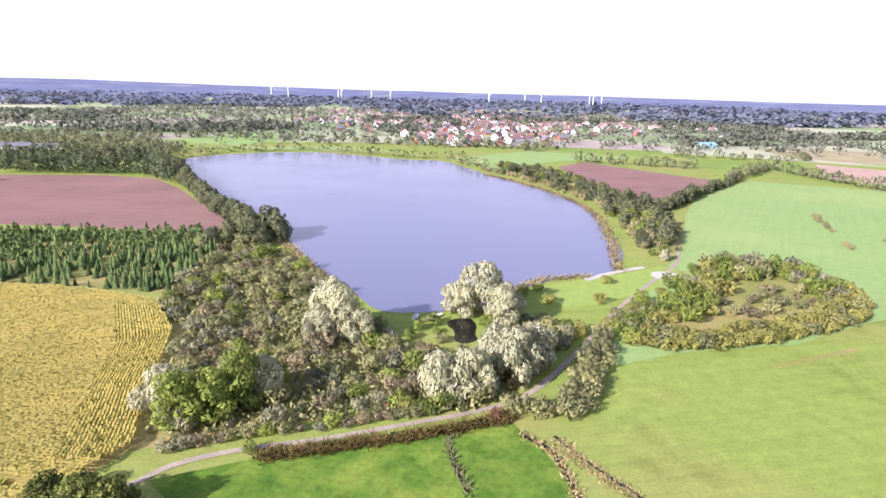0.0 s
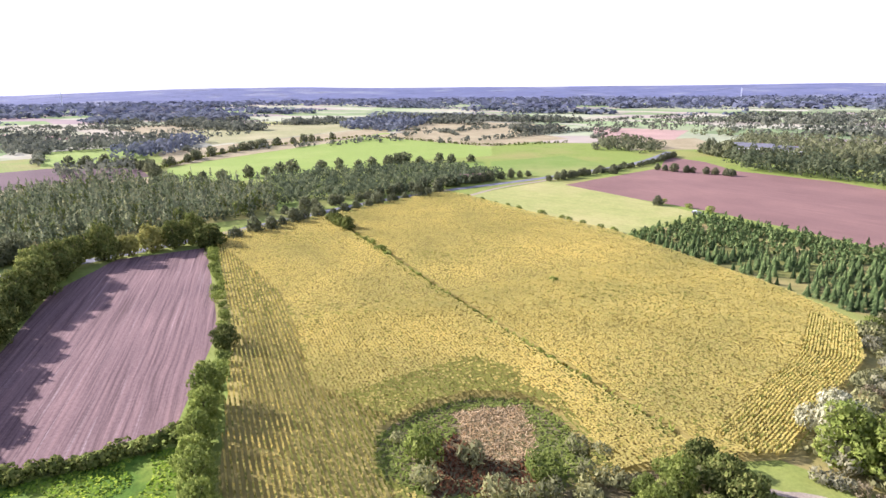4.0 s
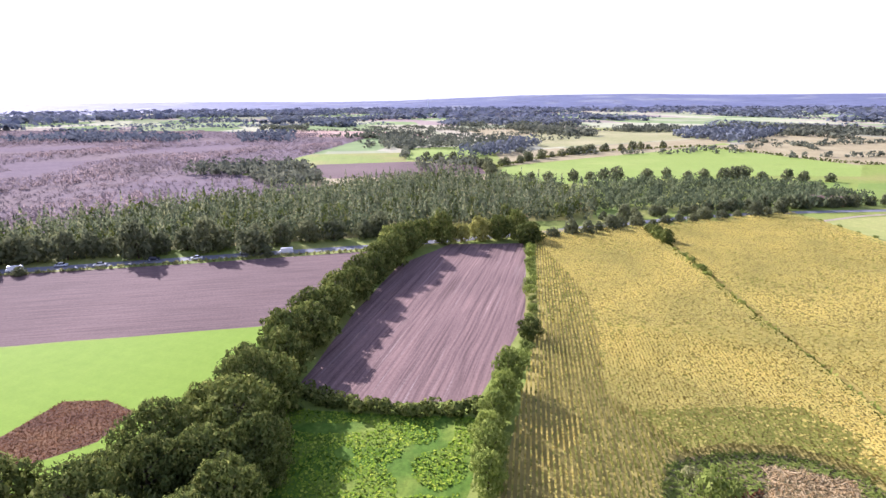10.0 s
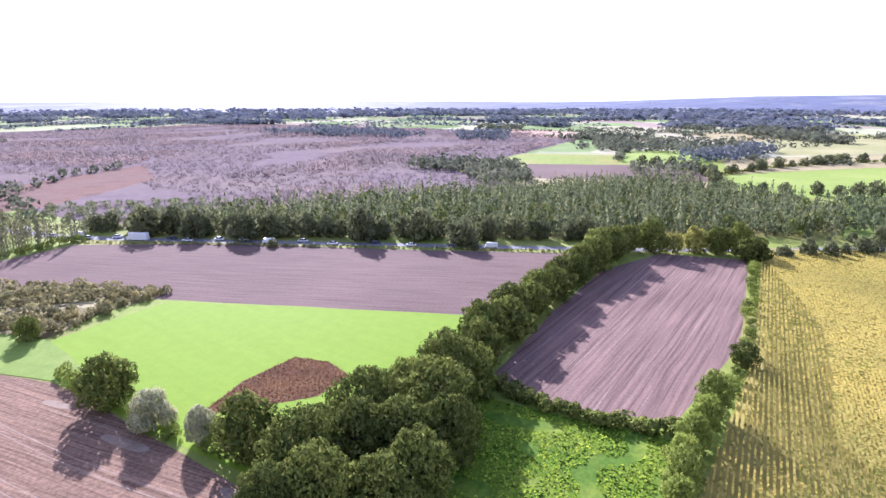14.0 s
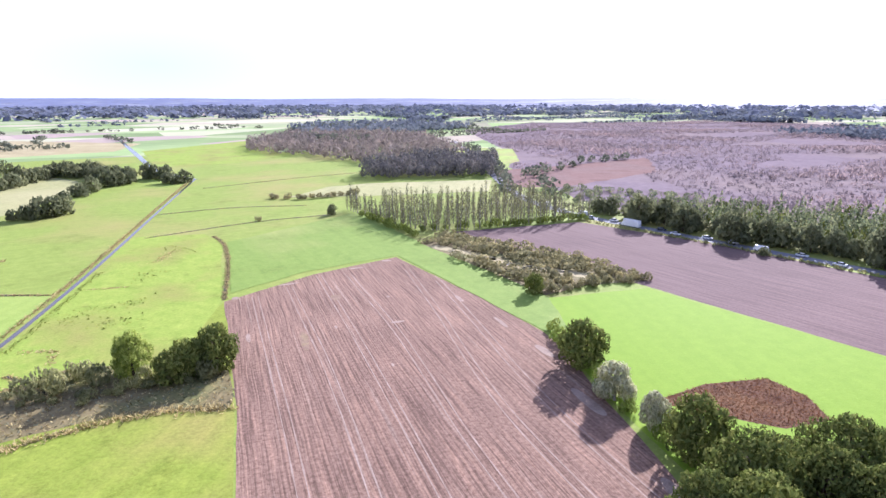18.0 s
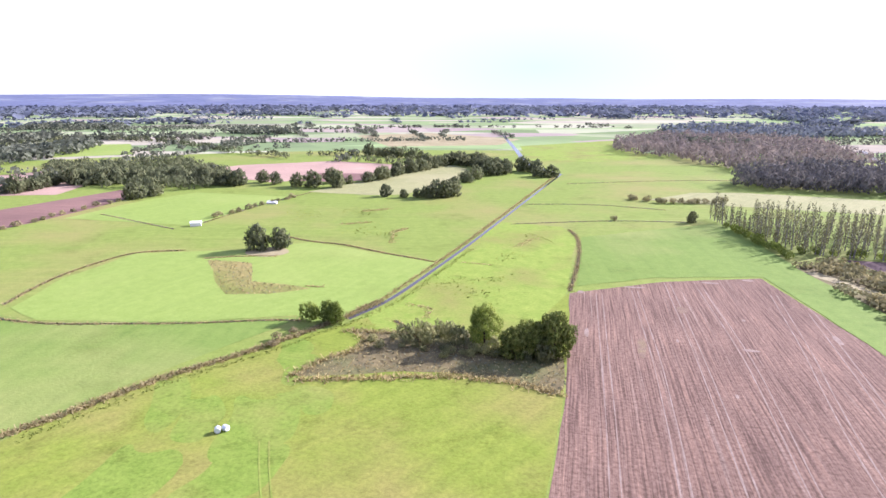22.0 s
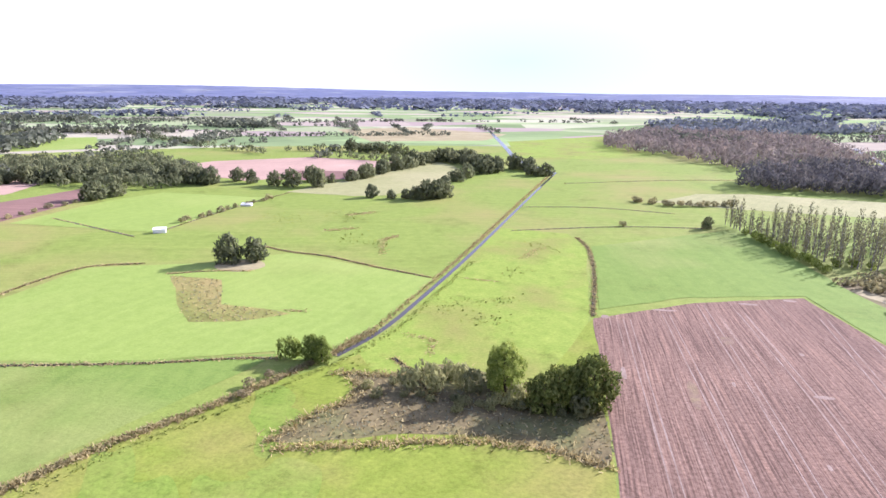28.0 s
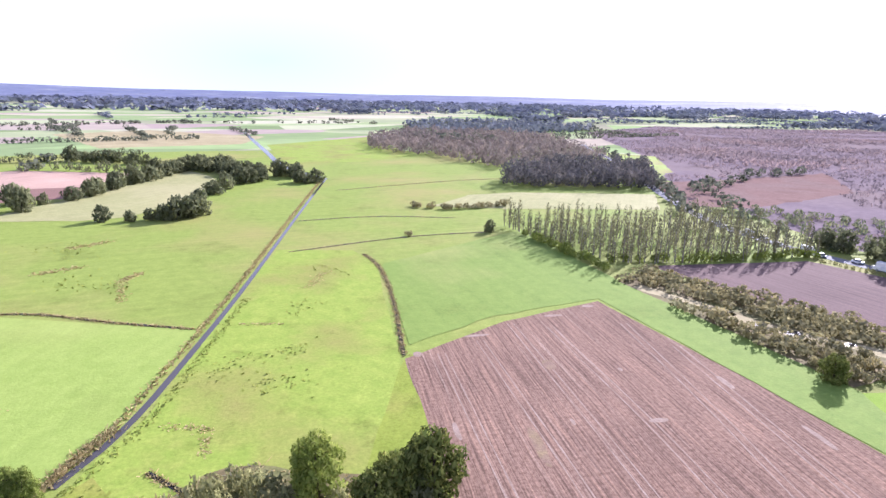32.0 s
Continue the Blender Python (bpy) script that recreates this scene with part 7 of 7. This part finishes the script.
# ---------------------------------------------------------------- vehicles on the road
def car(kind, paint, label):
    t = thing(kind, label, kind.replace("_", " "), "cars on the road", pose(0, 0, -40))
    L, W, H = (4.4, 1.8, 1.45) if kind == "car" else ((5.4, 2.0, 2.2) if kind == "van" else (9.5, 2.5, 3.4))
    bm = bmesh.new()
    box(bm, L, W, H * 0.42, (0, 0, 0.3), 0.12)
    body = part("body", bm, paint, t)
    bm = bmesh.new()
    roof = 0.52 if kind == "car" else 0.86
    g = bmesh.ops.create_cube(bm, size=1.0, matrix=Matrix.Translation((-L * 0.04, 0, 0.3 + H * 0.42 + (H * 0.58 - 0.3) / 2)) @ Matrix.Diagonal((L * 0.62 if kind == "car" else L * 0.9, W * 0.92, H * 0.58 - 0.3, 1)))
    for v in g["verts"]:
        if v.co.z > H * 0.7:
            v.co.x *= roof / 0.62 if kind == "car" else 0.97
            v.co.y *= 0.82 if kind == "car" else 0.95
    bmesh.ops.bevel(bm, geom=bm.edges[:], offset=0.06, segments=1, affect="EDGES")
    part("cabin", bm, "dark_glass" if kind == "car" else paint, t)
    bm = bmesh.new()
    box(bm, L * 0.34 if kind == "car" else L * 0.8, W * 0.72, 0.05, (-L * 0.04, 0, H - 0.02), 0.02)
    part("roof", bm, paint, t)
    for sx in (-0.32, 0.32):
        for sy in (-1, 1):
            bm = bmesh.new()
            bmesh.ops.create_cone(bm, cap_ends=True, segments=14, radius1=0.33, radius2=0.33, depth=0.22, matrix=Matrix.Translation((sx * L, sy * (W / 2 - 0.1), 0.33)) @ Matrix.Rotation(radians(90), 4, "X"))
            wh = part("wheel", bm, "tyre", t)
            bm = bmesh.new()
            bmesh.ops.create_cone(bm, cap_ends=True, segments=10, radius1=0.19, radius2=0.17, depth=0.03, matrix=Matrix.Translation((sx * L, sy * (W / 2 + 0.02), 0.33)) @ Matrix.Rotation(radians(90), 4, "X"))
            part("rim", bm, "steel", wh)
    for sy in (-1, 1):
        bm = bmesh.new()
        box(bm, 0.08, 0.36, 0.16, (L / 2 - 0.02, sy * (W / 2 - 0.32), 0.62), 0.02)
        part("headlight", bm, "white", t)
    return t


for nm, col in (("paint_white", (0.8, 0.8, 0.8)), ("paint_silver", (0.6, 0.62, 0.64)), ("paint_dark", (0.03, 0.035, 0.05)), ("paint_red", (0.35, 0.03, 0.03))):
    M[nm] = plain(nm, col, 0.25, 3.0, 0.05)
FLEET = [car("car", "paint_white", "white car on the country road"), car("car", "paint_silver", "silver car on the country road"), car("car", "paint_dark", "dark car on the country road"), car("van", "paint_white", "white van on the country road"), car("truck", "paint_white", "white lorry on the country road")]
lane = walk_line(smooth_line(ROAD[5:13]), 1.0)
used = set()
for d, k, side in [(4, 1, -1), (14, 0, 1), (27, 3, -1), (36, 1, -1), (47, 0, 1), (58, 3, -1), (66, 1, 1), (78, 0, -1), (90, 4, 1), (104, 2, -1), (113, 0, 1), (126, 1, -1), (137, 0, -1), (150, 3, 1), (164, 1, -1), (178, 0, 1), (196, 2, -1), (212, 0, 1), (230, 1, -1), (246, 3, 1)]:
    if d + 1 >= len(lane):
        continue
    (x, y), (x1, y1) = lane[d], lane[d + 1]
    a = math.atan2(y1 - y, x1 - x)
    m = pose(x + math.sin(a) * 1.7 * side, y - math.cos(a) * 1.7 * side, FIELD_Z[0] + 0.0, 0, 0, math.degrees(a) + (180 if side > 0 else 0))
    if k in used:
        copy_thing(FLEET[k], m)
    else:
        FLEET[k].matrix_basis = m
        used.add(k)


# ---------------------------------------------------------------- far countryside
def far_woods():
    rng = np.random.default_rng(77)
    spots, hedge = [], []
    for i in range(560):
        r = 700 + 2600 * rng.uniform(0, 1) ** 0.9
        a = rng.uniform(0, 2 * math.pi)
        x, y, w = r * math.cos(a), r * math.sin(a), rng.choice((0.3, 1.87)) + rng.normal(0, 0.1)
        south = -0.3 < math.atan2(x, -y) < 0.5 and r < 1800
        if south and rng.random() < 0.85:
            continue
        if inside(HEATH, [x], [y])[0] or (-600 < x < 560 and 200 < y < 760) or (-1000 < x < -400 and -100 < y < 460):
            continue
        turn = np.array([[math.cos(w), math.sin(w)], [-math.sin(w), math.cos(w)]])
        if rng.random() < 0.55:
            L = rng.uniform(150, 480)
            n = int(L / 6)
            q = np.stack([np.linspace(-L / 2, L / 2, n), np.zeros(n)], 1) + rng.normal(0, 1.2, (n, 2))
            hedge.append(np.array([x, y]) + q[rng.random(n) < 0.9] @ turn)
        else:
            L, W = rng.uniform(90, 330) * (0.6 + r / 3000), rng.uniform(30, 80) * (0.6 + r / 3000)
            gap = 9 + r / 350
            gx, gy = np.meshgrid(np.arange(-L / 2, L / 2, gap), np.arange(-W / 2, W / 2, gap))
            q = np.stack([gx.ravel(), gy.ravel()], 1) + rng.normal(0, gap * 0.3, (gx.size, 2))
            q = q[(q[:, 0] / L) ** 2 + (q[:, 1] / W) ** 2 < 0.28]
            spots.append(np.array([x, y]) + q @ turn)
    for lo, hi, r0, r1, n in ((0.35, 1.35, 520, 1400, 46), (-2.3, -1.35, 700, 1500, 40), (-0.35, 0.45, 900, 1900, 26)):
        for i in range(n):
            a, r, w = rng.uniform(lo, hi), rng.uniform(r0, r1), rng.choice((0.3, 1.87)) + rng.normal(0, 0.2)
            x, y, L = r * math.sin(a), -r * math.cos(a), rng.uniform(60, 220)
            if inside(HEATH, [x], [y])[0]:
                continue
            s = rng.uniform(-L / 2, L / 2, int(L / 9))
            hedge.append(np.stack([x + np.cos(w) * s, y + np.sin(w) * s], 1) + rng.normal(0, 2.5, (len(s), 2)))
    hedge, spots = np.concatenate(hedge), np.concatenate(spots)
    near = np.hypot(*hedge.T) < 1400
    # nearer hedgerows use the milder haze-tinted leaf colour
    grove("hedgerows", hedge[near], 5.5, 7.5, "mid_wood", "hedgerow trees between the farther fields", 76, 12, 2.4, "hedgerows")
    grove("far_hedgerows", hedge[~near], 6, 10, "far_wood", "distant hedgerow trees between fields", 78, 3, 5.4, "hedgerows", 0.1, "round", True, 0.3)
    near = np.hypot(*spots.T) < 1400
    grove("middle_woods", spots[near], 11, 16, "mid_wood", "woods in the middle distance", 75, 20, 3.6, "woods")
    # far trees take the leaf colour blued for haze
    grove("far_woods", spots[~near], 13, 22, "far_wood", "distant woods, blue haze put into their leaf colour", 79, 5, 8.6, "woods", 0.1, "round", True, 0.3)
    n = 6400
    a, r = rng.uniform(0, 2 * math.pi, n), rng.uniform(1900, 3900, n)
    ring = np.c_[np.cos(a), np.sin(a)] * r[:, None]
    keep = np.array([noise.noise((x * 0.0012, y * 0.0012, 7)) > -0.28 + max(0, 2500 - math.hypot(x, y)) / 1500 for x, y in ring])
    # horizon trees carry the haze in their blue leaf colour
    grove("horizon_woods", ring[keep], 15, 60, "horizon_wood", "belt of woods near the horizon, coloured blue for haze", 80, 6, 16.0, "woods", 0.1, "round", True, 0.3)
    n = 2300
    town = np.c_[rng.uniform(-800, 620, n), rng.uniform(650, 1750, n)]
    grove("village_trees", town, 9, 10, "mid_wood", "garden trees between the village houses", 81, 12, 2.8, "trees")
    shore = np.array(walk_line([(-235, 490), (-200, 560), (-140, 590), (-90, 575), (-35, 545), (5, 548), (32, 470)], 8, 3))
    grove("far_shore_trees", shore, 8, 9, "scrub", "trees and scrub along the far shore", 82, 30, 1.6, "trees")
    belt = np.concatenate([scatter([(-420, 520), (-240, 500), (-240, 560), (-330, 640), (-470, 640)], 11, 83), np.array(walk_line([(-560, 640), (-360, 690), (-240, 720), (-60, 690), (120, 650)], 11, 8) + walk_line([(214, 441), (283, 522), (291, 474), (304, 399)], 9, 2) + walk_line([(121, 545), (163, 532), (200, 517), (222, 508)], 9, 3) + walk_line([(240, 620), (300, 600), (365, 600), (380, 640)], 12, 3) + walk_line([(84, 645), (100, 632)], 7, 3))])
    grove("shelter_woods", belt, 9, 9, "hedge_oak", "woods and hedges behind the lake", 84, 46, 1.4, "woods", 0.1, "round", False, 0.5, 1.0)


far_woods()
